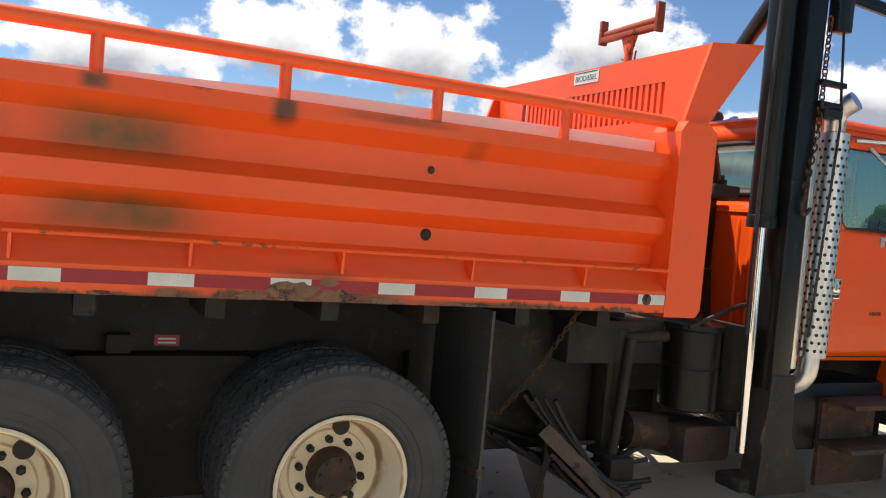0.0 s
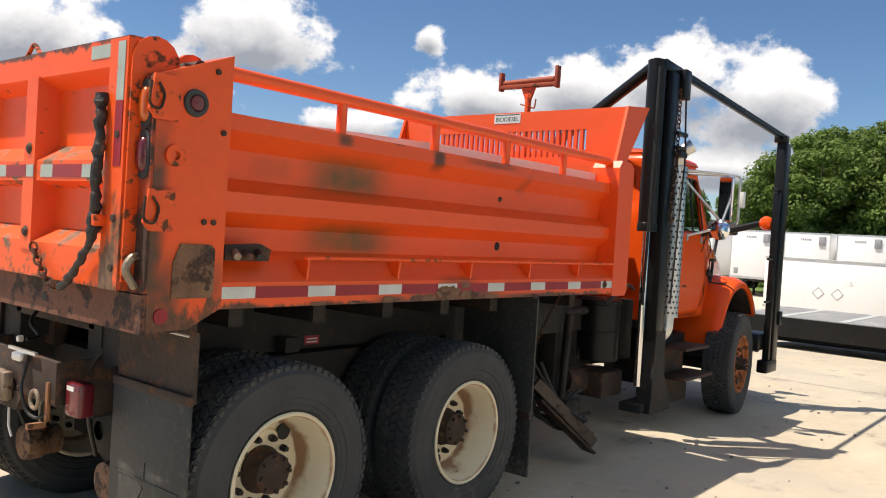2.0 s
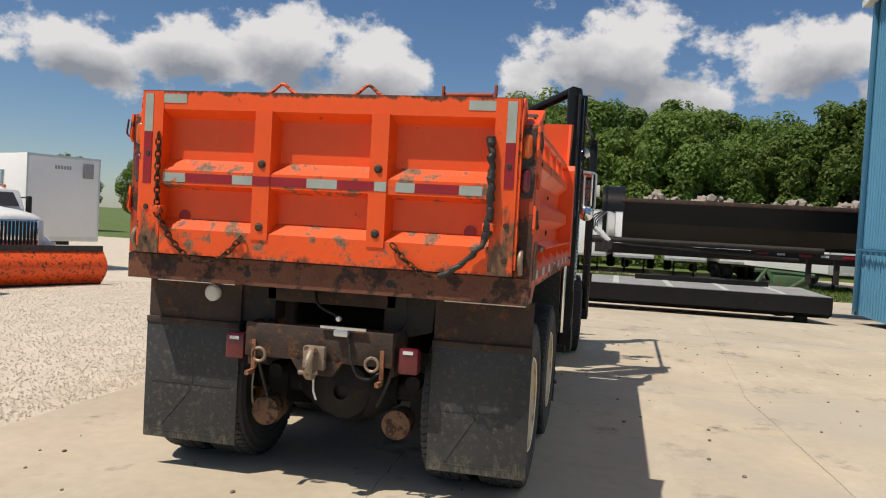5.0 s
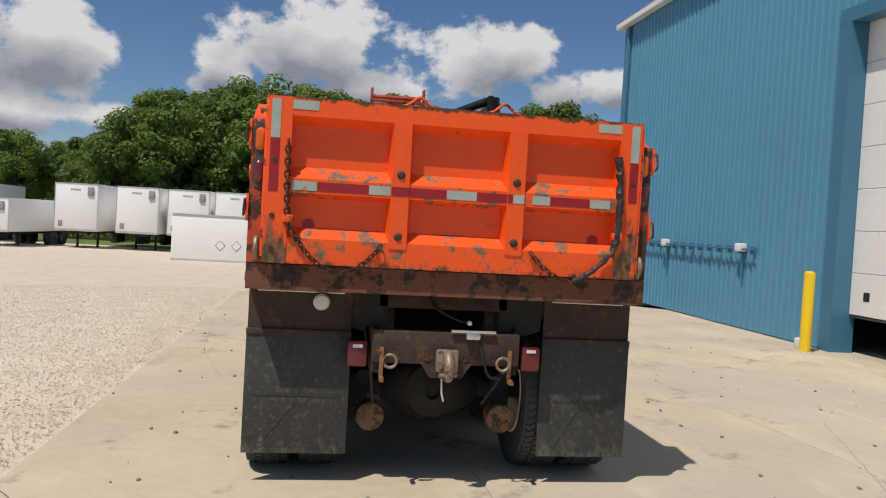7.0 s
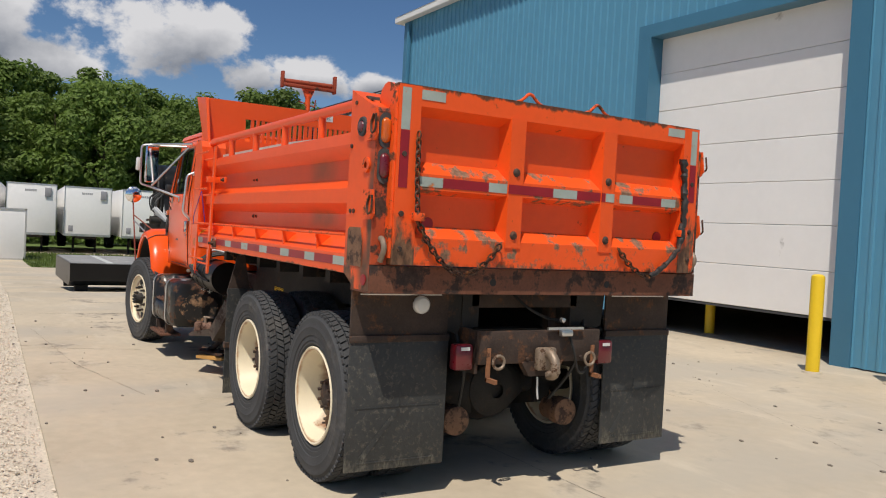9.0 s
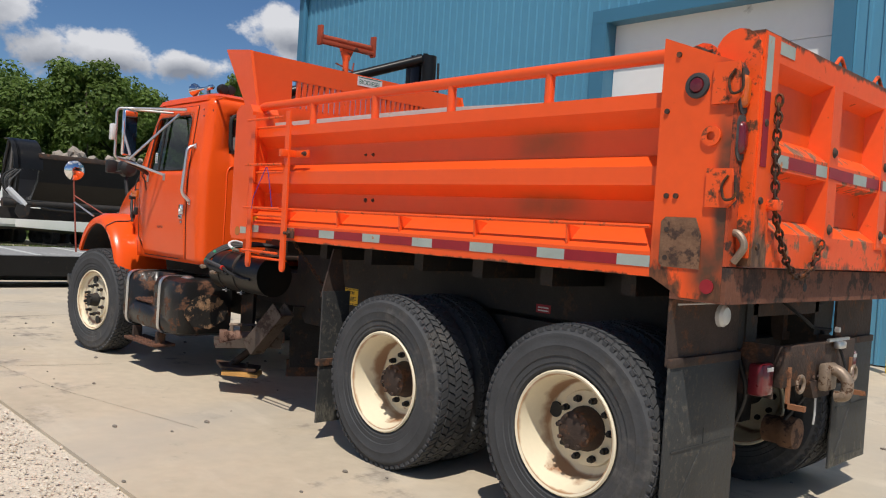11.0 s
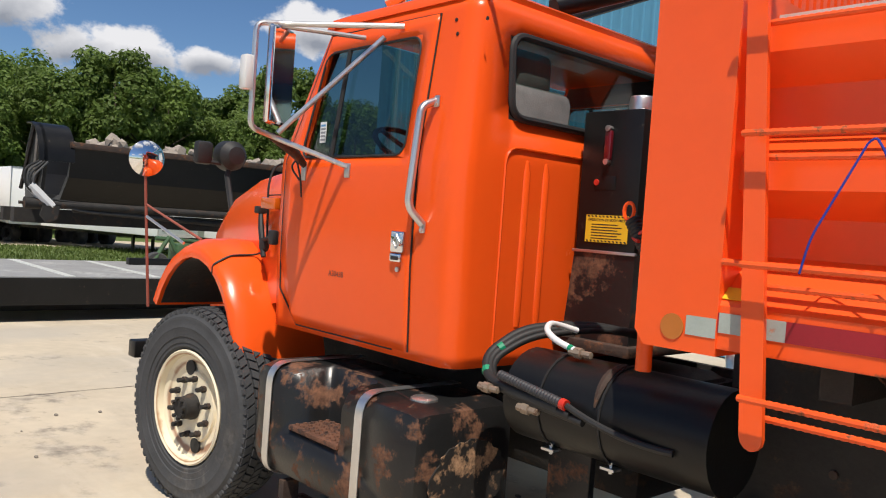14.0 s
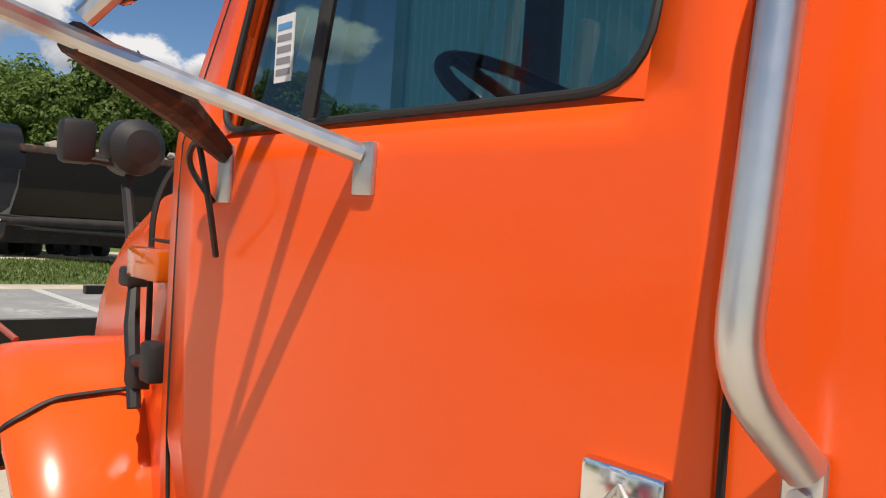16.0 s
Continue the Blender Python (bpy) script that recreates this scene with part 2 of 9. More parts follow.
def two_tone(m, color, scale, lo, hi, stretch=(1.0, 1.0, 1.0), amount=0.8):
    """Lays broad patches of a second tone over a surface."""
    nt = m.node_tree
    N, L = nt.nodes.new, nt.links.new
    b = nt.nodes["Principled BSDF"]
    old = b.inputs["Base Color"].links[0].from_socket
    co, mp, nz, cut, mx = N("ShaderNodeTexCoord"), N("ShaderNodeMapping"), N("ShaderNodeTexNoise"), N("ShaderNodeMapRange"), N("ShaderNodeMix")
    mp.inputs["Scale"].default_value = stretch
    mp.inputs["Rotation"].default_value = (0, 0, 0.35)
    L(co.outputs["Object"], mp.inputs["Vector"])
    L(mp.outputs[0], nz.inputs["Vector"])
    nz.inputs["Scale"].default_value, nz.inputs["Detail"].default_value, nz.inputs["Roughness"].default_value = scale, 9.0, 0.62
    cut.inputs["From Min"].default_value, cut.inputs["From Max"].default_value, cut.inputs["To Max"].default_value = lo, hi, amount
    L(nz.outputs["Fac"], cut.inputs["Value"])
    mx.data_type = "RGBA"
    L(cut.outputs[0], mx.inputs["Factor"])
    L(old, mx.inputs["A"])
    mx.inputs["B"].default_value = (*color, 1)
    L(mx.outputs["Result"], b.inputs["Base Color"])
    return m


def leaf_mat(name, color):
    """Leaves that let part of the light through, with light and dark sprays."""
    m = mat(name, color, 0.55, vary=0.4, scale=0.4, per_object=0.15, spec=0.3)
    nt = m.node_tree
    b, out = nt.nodes["Principled BSDF"], nt.nodes["Material Output"]
    tl, mx = nt.nodes.new("ShaderNodeBsdfTranslucent"), nt.nodes.new("ShaderNodeMixShader")
    nt.links.new(b.inputs["Base Color"].links[0].from_socket, tl.inputs["Color"])
    mx.inputs[0].default_value = 0.45
    nt.links.new(b.outputs[0], mx.inputs[1])
    nt.links.new(tl.outputs[0], mx.inputs[2])
    nt.links.new(mx.outputs[0], out.inputs["Surface"])
    return m


def glass_mat(name, color=(0.75, 0.82, 0.8), rough=0.02):
    m = bpy.data.materials.new(name)
    m.use_nodes = True
    nt = m.node_tree
    nt.nodes.clear()
    out, mx = nt.nodes.new("ShaderNodeOutputMaterial"), nt.nodes.new("ShaderNodeMixShader")
    tr, gl, fr = nt.nodes.new("ShaderNodeBsdfTransparent"), nt.nodes.new("ShaderNodeBsdfGlossy"), nt.nodes.new("ShaderNodeLayerWeight")
    tr.inputs[0].default_value = (*color, 1)
    gl.inputs["Roughness"].default_value = rough
    fr.inputs[0].default_value = 0.5
    pw, ad = nt.nodes.new("ShaderNodeMath"), nt.nodes.new("ShaderNodeMath")
    pw.operation, ad.operation = "POWER", "MULTIPLY_ADD"
    pw.inputs[1].default_value, ad.inputs[1].default_value, ad.inputs[2].default_value = 4.0, 0.9, 0.05
    nt.links.new(fr.outputs["Facing"], pw.inputs[0])
    nt.links.new(pw.outputs[0], ad.inputs[0])
    nt.links.new(ad.outputs[0], mx.inputs[0])
    nt.links.new(tr.outputs[0], mx.inputs[1])
    nt.links.new(gl.outputs[0], mx.inputs[2])
    nt.links.new(mx.outputs[0], out.inputs[0])
    return m


ORANGE = (0.86, 0.097, 0.011)
RUST = (0.13, 0.045, 0.018)
paint = mat("orange_paint", ORANGE, 0.38, vary=0.07, scale=0.9, coat=0.15, bump=0.03, bump_scale=25, dirt=(0.42, 0.13, 0.04), dirt_amount=0.02, dirt_scale=2.5)
paint_side = mat("side_panel_paint", ORANGE, 0.4, vary=0.08, scale=0.9, coat=0.1, bump=0.03, bump_scale=25, dirt=(0.5, 0.14, 0.05), dirt_amount=0.03, dirt_scale=2.5)
edge_rust(paint_side, 1.305, 1.36, RUST, 6.0, 0.3)
paint_side_worn = mat("stained_side_panel_paint", ORANGE, 0.4, vary=0.08, scale=0.9, coat=0.1, bump=0.03, bump_scale=25, dirt=(0.5, 0.14, 0.05), dirt_amount=0.04, dirt_scale=2.5)
stained(paint_side, [(1.15, 1.93, 0.22, 0.075, 0.55), (1.1, 1.62, 0.22, 0.06, 0.5)], (0.16, 0.08, 0.02))
stained(paint_side_worn, [(1.22, 1.93, 0.25, 0.085, 0.95), (1.25, 1.62, 0.27, 0.075, 0.9), (0.75, 1.93, 0.12, 0.05, 0.3)], (0.15, 0.075, 0.015))
stained(paint_side_worn, [(2.02, 1.33, 0.42, 0.045, 1.0), (2.0, 1.4, 0.16, 0.04, 0.7), (1.45, 1.32, 0.12, 0.025, 0.9), (2.7, 1.315, 0.4, 0.022, 0.9), (1.835, 2.09, 0.05, 0.06, 1.0), (1.12, 2.1, 0.05, 0.03, 0.9), (2.35, 2.11, 0.25, 0.02, 0.6), (2.75, 2.02, 0.05, 0.05, 0.4)], RUST)
edge_rust(paint_side_worn, 1.305, 1.40, RUST, 6.0, 0.36)
edge_rust(paint_side_worn, 2.145, 2.06, RUST, 5.0, 0.24)
paint_beam = mat("bottom_beam_paint", ORANGE, 0.45, vary=0.1, scale=1.5, bump=0.06, bump_scale=30, dirt=(0.22, 0.125, 0.075), dirt_amount=0.38, dirt_scale=7)
edge_rust(paint_beam, 1.38, 1.53, RUST, 9.0, 0.26)
paint_gate = mat("tailgate_paint", ORANGE, 0.42, vary=0.1, scale=1.2, bump=0.05, bump_scale=30, dirt=RUST, dirt_amount=0.1, dirt_scale=16)
paint_top = mat("top_beam_paint", ORANGE, 0.45, vary=0.1, scale=1.5, bump=0.06, bump_scale=30, dirt=RUST, dirt_amount=0.14, dirt_scale=9)
edge_rust(paint_top, 2.36, 2.27, RUST, 9.0, 0.42)
paint_worn = mat("worn_orange_paint", ORANGE, 0.45, vary=0.1, scale=1.5, bump=0.06, bump_scale=30, dirt=RUST, dirt_amount=0.36, dirt_scale=12)
paint_post = mat("post_paint", ORANGE, 0.42, vary=0.1, scale=1.5, bump=0.05, bump_scale=30, dirt=RUST, dirt_amount=0.1, dirt_scale=13)
edge_rust(paint_post, 1.25, 1.70, RUST, 8.0, 0.36)
stained(paint_post, [(0.085, 1.62, 0.045, 0.42, 1.0), (0.12, 1.38, 0.1, 0.14, 0.9), (0.10, 2.12, 0.05, 0.12, 0.7), (0.38, 1.42, 0.03, 0.1, 0.5)], (0.10, 0.045, 0.022))
paint_stile = mat("stile_paint", ORANGE, 0.45, vary=0.1, scale=1.5, bump=0.08, bump_scale=30, dirt=RUST, dirt_amount=0.16, dirt_scale=11)
edge_rust(paint_stile, 1.38, 2.25, (0.15, 0.075, 0.038), 6.0, 0.34)
paint_cab = mat("glossy_orange_paint", ORANGE, 0.25, vary=0.04, scale=0.7, coat=0.13, spec=0.28, bump=0.012, bump_scale=4, dirt=(0.70, 0.12, 0.03), dirt_amount=0.06, dirt_scale=3)
rusty = mat("rusty_steel", (0.05, 0.032, 0.024), 0.75, 0.1, vary=0.5, scale=6, bump=0.4, bump_scale=45, dirt=(0.12, 0.055, 0.028), dirt_amount=0.36, dirt_scale=9)
rust_gate = mat("rust_streaked_rail", (0.11, 0.055, 0.034), 0.75, vary=0.45, scale=7, bump=0.35, bump_scale=40, dirt=(0.05, 0.028, 0.02), dirt_amount=0.42, dirt_scale=7)
edge_rust(rust_gate, 1.20, 1.33, (0.26, 0.155, 0.075), 5.0, 0.42)
edge_rust(rust_gate, 1.39, 1.33, (0.33, 0.07, 0.02), 7.0, 0.2)
chassis = mat("grimy_chassis", (0.02, 0.018, 0.016), 0.75, vary=0.5, scale=6, bump=0.3, bump_scale=50, dirt=(0.055, 0.033, 0.022), dirt_amount=0.32, dirt_scale=7)
scab_m = mat("scabby_rust", (0.19, 0.10, 0.055), 0.75, vary=0.45, scale=9, bump=0.4, bump_scale=45, dirt=(0.06, 0.032, 0.022), dirt_amount=0.42, dirt_scale=12)
rebar = mat("rebar_paint", ORANGE, 0.5, vary=0.15, scale=4, bump=0.3, dirt=(0.28, 0.09, 0.035), dirt_amount=0.28, dirt_scale=14)
black_paint = mat("black_paint", (0.009, 0.009, 0.009), 0.34, vary=0.3, scale=3, bump=0.05, spec=0.28, dirt=(0.06, 0.045, 0.035), dirt_amount=0.14, dirt_scale=9)
sill_rust = mat("flaked_sill_rust", (0.17, 0.062, 0.032), 0.7, vary=0.45, scale=5, bump=0.35, bump_scale=40, dirt=(0.045, 0.026, 0.02), dirt_amount=0.45, dirt_scale=5)
tank_paint = mat("flaking_tank_paint", (0.014, 0.014, 0.014), 0.3, vary=0.3, scale=3, bump=0.06, spec=0.4, dirt=(0.13, 0.06, 0.033), dirt_amount=0.4, dirt_scale=6)
rubber = mat("tyre_rubber", (0.050, 0.052, 0.055), 0.82, vary=0.3, scale=5, bump=0.15, bump_scale=70, dirt=(0.07, 0.068, 0.065), dirt_amount=0.3, dirt_scale=3)
flap_rubber = mat("mud_flap_rubber", (0.036, 0.038, 0.038), 0.6, vary=0.35, scale=3, bump=0.2, bump_scale=60, dirt=(0.085, 0.08, 0.068), dirt_amount=0.36, dirt_scale=30)
edge_rust(flap_rubber, 0.18, 0.66, (0.10, 0.095, 0.078), 14.0, 0.3)
cream = mat("cream_rim_paint", (0.80, 0.71, 0.52), 0.45, vary=0.06, scale=4, bump=0.05, dirt=(0.36, 0.17, 0.06), dirt_amount=0.12, dirt_scale=7)
ring_rust(cream, 0.238, 0.02, (0.25, 0.085, 0.025))
ring_rust(cream, 0.282, 0.006, (0.38, 0.17, 0.05))
rust_rim = mat("rust_rim", (0.42, 0.13, 0.035), 0.7, vary=0.3, scale=6, bump=0.2, dirt=(0.10, 0.04, 0.02), dirt_amount=0.4, dirt_scale=7)
steel = mat("bare_steel", (0.55, 0.55, 0.54), 0.35, 0.9, vary=0.15, scale=5)
chrome = mat("chrome", (0.82, 0.82, 0.82), 0.12, 1.0, vary=0.05, scale=3)
alu = mat("brushed_aluminium", (0.68, 0.68, 0.67), 0.32, 0.9, vary=0.1, scale=4)
white_paint = mat("white_paint", (0.74, 0.74, 0.73), 0.5, vary=0.06, scale=0.6, dirt=(0.42, 0.39, 0.35), dirt_amount=0.1, dirt_scale=1.2)
tape_white = mat("silver_reflective_tape", (0.58, 0.60, 0.57), 0.4, vary=0.12, scale=10, dirt=(0.35, 0.27, 0.18), dirt_amount=0.16, dirt_scale=9)
tape_grey = mat("weathered_silver_tape", (0.36, 0.41, 0.37), 0.45, vary=0.15, scale=10, dirt=(0.45, 0.16, 0.06), dirt_amount=0.2, dirt_scale=9)
tape_red = mat("red_reflective_tape", (0.30, 0.012, 0.02), 0.4, vary=0.15, scale=10, dirt=(0.45, 0.25, 0.2), dirt_amount=0.1, dirt_scale=9)
red_lens = mat("red_lens", (0.13, 0.006, 0.012), 0.3, vary=0.1, coat=0.6)
amber_lens = mat("amber_lens", (0.60, 0.11, 0.008), 0.12, vary=0.1, coat=0.6)
clear_lens = mat("clear_lens", (0.7, 0.7, 0.68), 0.08, vary=0.05, coat=0.8)
glass = glass_mat("window_glass", (0.42, 0.52, 0.5))
mirror_glass = mat("mirror", (0.9, 0.9, 0.9), 0.01, 1.0, vary=0.0)
interior = mat("dark_vinyl", (0.035, 0.035, 0.04), 0.6, vary=0.2, scale=6, bump=0.1)
seat_cloth = mat("grey_seat_cloth", (0.16, 0.16, 0.155), 0.9, vary=0.25, scale=12, bump=0.2, bump_scale=120)
blue_wall = mat("blue_corrugated_steel", (0.09, 0.275, 0.415), 0.42, vary=0.07, scale=0.35, bump=0.03, bump_scale=3)
blue_trim = mat("blue_trim", (0.05, 0.175, 0.28), 0.42, vary=0.06, scale=0.5)
door_white = mat("white_door_panel", (0.84, 0.83, 0.81), 0.5, vary=0.05, scale=0.5, dirt=(0.55, 0.54, 0.52), dirt_amount=0.08, dirt_scale=1)
yellow = mat("yellow_bollard_paint", (0.80, 0.55, 0.02), 0.45, vary=0.08, scale=2, dirt=(0.4, 0.3, 0.1), dirt_amount=0.08)
concrete = mat("concrete", (0.51, 0.435, 0.325), 0.88, vary=0.2, scale=0.6, bump=0.15, bump_scale=90, dirt=(0.40, 0.345, 0.27), dirt_amount=0.3, dirt_scale=1.1)
two_tone(concrete, (0.43, 0.39, 0.325), 0.35, 0.48, 0.62, (1.0, 0.5, 1.0), 0.7)
two_tone(concrete, (0.60, 0.53, 0.42), 1.3, 0.56, 0.70, (0.5, 1.6, 1.0), 0.6)
two_tone(concrete, (0.25, 0.22, 0.185), 0.5, 0.63, 0.74, (0.6, 1.4, 1.0), 0.5)
gravel_m = mat("pale_gravel", (0.60, 0.53, 0.43), 0.95, vary=0.2, scale=2.2, bump=0.7, bump_scale=34, dirt=(0.47, 0.41, 0.33), dirt_amount=0.4, dirt_scale=60)
grass_m = mat("rough_grass", (0.10, 0.15, 0.035), 0.9, vary=0.35, scale=0.5, bump=0.5, bump_scale=20)
leaf = leaf_mat("summer_foliage", (0.15, 0.225, 0.05))
bark = mat("bark", (0.09, 0.07, 0.05), 0.9, vary=0.3, scale=3, bump=0.4)
red_cab = mat("red_truck_paint", (0.42, 0.012, 0.03), 0.2, vary=0.04, coat=0.6)
ink = mat("black_ink", (0.015, 0.015, 0.015), 0.6, vary=0.1)
yellow_label = mat("yellow_label", (0.80, 0.50, 0.02), 0.5, vary=0.1, scale=12)
grey_ink = mat("grey_ink", (0.25, 0.25, 0.27), 0.6, vary=0.1)
blue_stripe = mat("blue_stripe", (0.10, 0.30, 0.55), 0.5, vary=0.05)
stone_pale = mat("limestone", (0.64, 0.57, 0.47), 0.9, vary=0.25, scale=30)
green_ink = mat("green_ink", (0.02, 0.13, 0.09), 0.5, vary=0.1)


# ---- building blocks ----
def B():
    return bmesh.new()


def box(bm, x0, x1, y0, y1, z0, z1, bev=0.0, m=None):
    r = bmesh.ops.create_cube(bm, size=1.0)
    vs = r["verts"]
    for v in vs:
        v.co = Vector(((x0 + x1) / 2 + v.co.x * (x1 - x0), (y0 + y1) / 2 + v.co.y * (y1 - y0), (z0 + z1) / 2 + v.co.z * (z1 - z0)))
    if bev:
        es = list({e for v in vs for e in v.link_edges})
        r = bmesh.ops.bevel(bm, geom=es, offset=bev, segments=2, affect="EDGES", profile=0.5)
        vs = list({v for f in r["faces"] for v in f.verts} | {v for v in vs if v.is_valid})
    if m is not None:
        bmesh.ops.transform(bm, matrix=m, verts=vs)
    return bm


def prism(bm, poly, axis, a, b, m=None):
    """A polygon swept along an axis: x takes (y, z) pairs, y takes (x, z), z takes (x, y)."""
    def P(u, v, w):
        p = {"x": (w, u, v), "y": (u, w, v), "z": (u, v, w)}[axis]
        return m @ Vector(p) if m is not None else Vector(p)
    lo, hi = [bm.verts.new(P(u, v, a)) for u, v in poly], [bm.verts.new(P(u, v, b)) for u, v in poly]
    n = len(poly)
    bm.faces.new(lo)
    bm.faces.new(hi[::-1])
    for i in range(n):
        bm.faces.new((lo[i], lo[(i + 1) % n], hi[(i + 1) % n], hi[i]))
    return bm


def tube(bm, pts, r, n=10, caps=True):
    pts = [Vector(p) for p in pts]
    rings, side = [], None
    for i, p in enumerate(pts):
        d = (pts[min(i + 1, len(pts) - 1)] - pts[max(i - 1, 0)]).normalized()
        if side is None:
            side = d.orthogonal().normalized()
        side = (side - d * side.dot(d)).normalized()
        up = d.cross(side)
        rr = r[i] if isinstance(r, (list, tuple)) else r
        rings.append([bm.verts.new(p + (side * math.cos(a) + up * math.sin(a)) * rr) for a in (2 * math.pi * k / n for k in range(n))])
    for u, v in zip(rings, rings[1:]):
        for k in range(n):
            bm.faces.new((u[k], u[(k + 1) % n], v[(k + 1) % n], v[k]))
    if caps:
        bm.faces.new(rings[0][::-1])
        bm.faces.new(rings[-1])
    return bm


def bend(pts, r=0.06, n=5):
    """Rounds the corners of a polyline."""
    pts = [Vector(p) for p in pts]
    out = [pts[0]]
    for a, b, c in zip(pts, pts[1:], pts[2:]):
        u, v = (a - b), (c - b)
        k = min(r, u.length * 0.45, v.length * 0.45)
        p, q = b + u.normalized() * k, b + v.normalized() * k
        for i in range(n + 1):
            t = i / n
            out.append(p * (1 - t) ** 2 + b * 2 * t * (1 - t) + q * t * t)
    out.append(pts[-1])
    return out


def lathe(bm, prof, n=40, center=(0, 0, 0), axis="y"):
    """Turns (radius, along) pairs round an axis."""
    c = Vector(center)
    rings = []
    for r, h in prof:
        ring = []
        for k in range(n):
            a = 2 * math.pi * k / n
            u, v = r * math.cos(a), r * math.sin(a)
            ring.append(bm.verts.new(c + Vector({"y": (u, h, v), "x": (h, u, v), "z": (u, v, h)}[axis])))
        rings.append(ring)
    for u, v in zip(rings, rings[1:]):
        for k in range(n):
            bm.faces.new((u[k], u[(k + 1) % n], v[(k + 1) % n], v[k]))
    for ring, (r, h) in ((rings[0], prof[0]), (rings[-1], prof[-1])):
        if r < 0.002:
            bm.faces.new(ring)
    return bm


def loft(bm, rings, closed=True, caps=True):
    vs = [[bm.verts.new(p) for p in ring] for ring in rings]
    n = len(vs[0])
    for u, v in zip(vs, vs[1:]):
        for k in range(n if closed else n - 1):
            bm.faces.new((u[k], u[(k + 1) % n], v[(k + 1) % n], v[k]))
    if caps and closed:
        bm.faces.new(vs[0][::-1])
        bm.faces.new(vs[-1])
    return bm


def mesh_of(name, bm, material, smooth=0.0):
    bmesh.ops.remove_doubles(bm, verts=bm.verts, dist=1e-5)
    bmesh.ops.recalc_face_normals(bm, faces=bm.faces)
    if smooth:
        lim = radians(smooth)
        for f in bm.faces:
            f.smooth = True
        for e in bm.edges:
            e.smooth = not (len(e.link_faces) == 2 and e.calc_face_angle(0) > lim)
    me = bpy.data.meshes.new(name)
    bm.to_mesh(me)
    bm.free()
    me.materials.append(material)
    return me


def part(name, bm, material, parent, label="", smooth=35.0):
    me = bm if isinstance(bm, bpy.types.Mesh) else mesh_of(name, bm, material, smooth)
    ob = new(name, me)
    ob.parent = parent
    if parent is not None and parent.type == "EMPTY":
        ob.matrix_parent_inverse = parent.matrix_basis.inverted()
    return tagged(ob, label)


def thing(name, label, category, group="", at=(0, 0, 0), kind=""):
    ob = new(name)
    ob.location = at
    ob.empty_display_size = 0.2
    ob.matrix_basis = Matrix.Translation(at)
    return tagged(ob, label, category, group, kind)


def single(name, bm, material, label, category="", group="", kind="", smooth=35.0):
    ob = new(name, mesh_of(name, bm, material, smooth))
    return tagged(ob, label, category, group, kind)


def words(name, text, size, material, parent, m, label="", depth=0.001):
    cu = bpy.data.curves.new(name, "FONT")
    cu.body, cu.size, cu.align_x, cu.align_y, cu.extrude = text, size, "CENTER", "CENTER", depth
    tmp = bpy.data.objects.new(name, cu)
    scene.collection.objects.link(tmp)
    me = bpy.data.meshes.new_from_object(tmp.evaluated_get(bpy.context.evaluated_depsgraph_get()))
    bpy.data.objects.remove(tmp)
    me.transform(m)
    me.materials.clear()
    me.materials.append(material)
    return part(name, me, material, parent, label)


# ---- ground ----
def land(x, y):
    """The yard falls away gently beyond the slab."""
    d = math.hypot(max(0, x - 13), max(0, y - 3))
    return -1.0 * (1 - math.exp(-d / 14))


bm = B()
bmesh.ops.create_grid(bm, x_segments=120, y_segments=120, size=600)
for v in bm.verts:
    v.co.z = land(v.co.x, v.co.y) - 0.25
tagged(new("ground", mesh_of("ground", bm, grass_m)), "rough grass and dirt reaching to the tree line", "ground", kind="structure")
bm = B()
bmesh.ops.create_grid(bm, x_segments=90, y_segments=60, size=1)
for v in bm.verts:
    x, y = v.co.x * 44 + 14, v.co.y * 29 + 31.2
    v.co = Vector((x, y, land(x, y) - 0.02 - (0.2 if x > 52 else 0)))
tagged(new("gravel_yard", mesh_of("gravel_yard", bm, gravel_m)), "pale crushed limestone gravel yard", "gravel", kind="structure")
bm = B()
prism(bm, [(-60, -40), (13, -40), (13, 2.45), (-60, 3.35)], "z", -0.3, 0.0)
rows = []
for x in (13.0, 14.5, 16, 18, 20, 23, 26, 30, 35, 40, 46, 56):
    rows.append([bm.verts.new((x, y, land(x, y))) for y in (-40, -15, 0, 2.45 + (13 - x) * 0.012)])
for u, w in zip(rows, rows[1:]):
    for k in range(3):
        bm.faces.new((u[k], w[k], w[k + 1], u[k + 1]))
tagged(new("pavement", mesh_of("pavement", bm, concrete)), "sunlit tan concrete yard slab with stains and cracks", "concrete", kind="structure")


# ---- steel building ----
WALL_Y, EAVE = -7.4, 7.58


def ribbed(bm, x0, x1, z0, z1, y):
    """Corrugated sheet facing +y: a rib every 0.2 m."""
    pts, x = [], x0
    while x < x1 - 1e-6:
        for dx, dy in ((0, 0), (0.13, 0), (0.145, 0.028), (0.185, 0.028)):
            if x + dx < x1:
                pts.append((x + dx, y + dy))
        x += 0.2
    pts.append((x1, y))
    poly = pts + [(x1, y - 0.12), (x0, y - 0.12)]
    prism(bm, poly, "z", z0, z1)


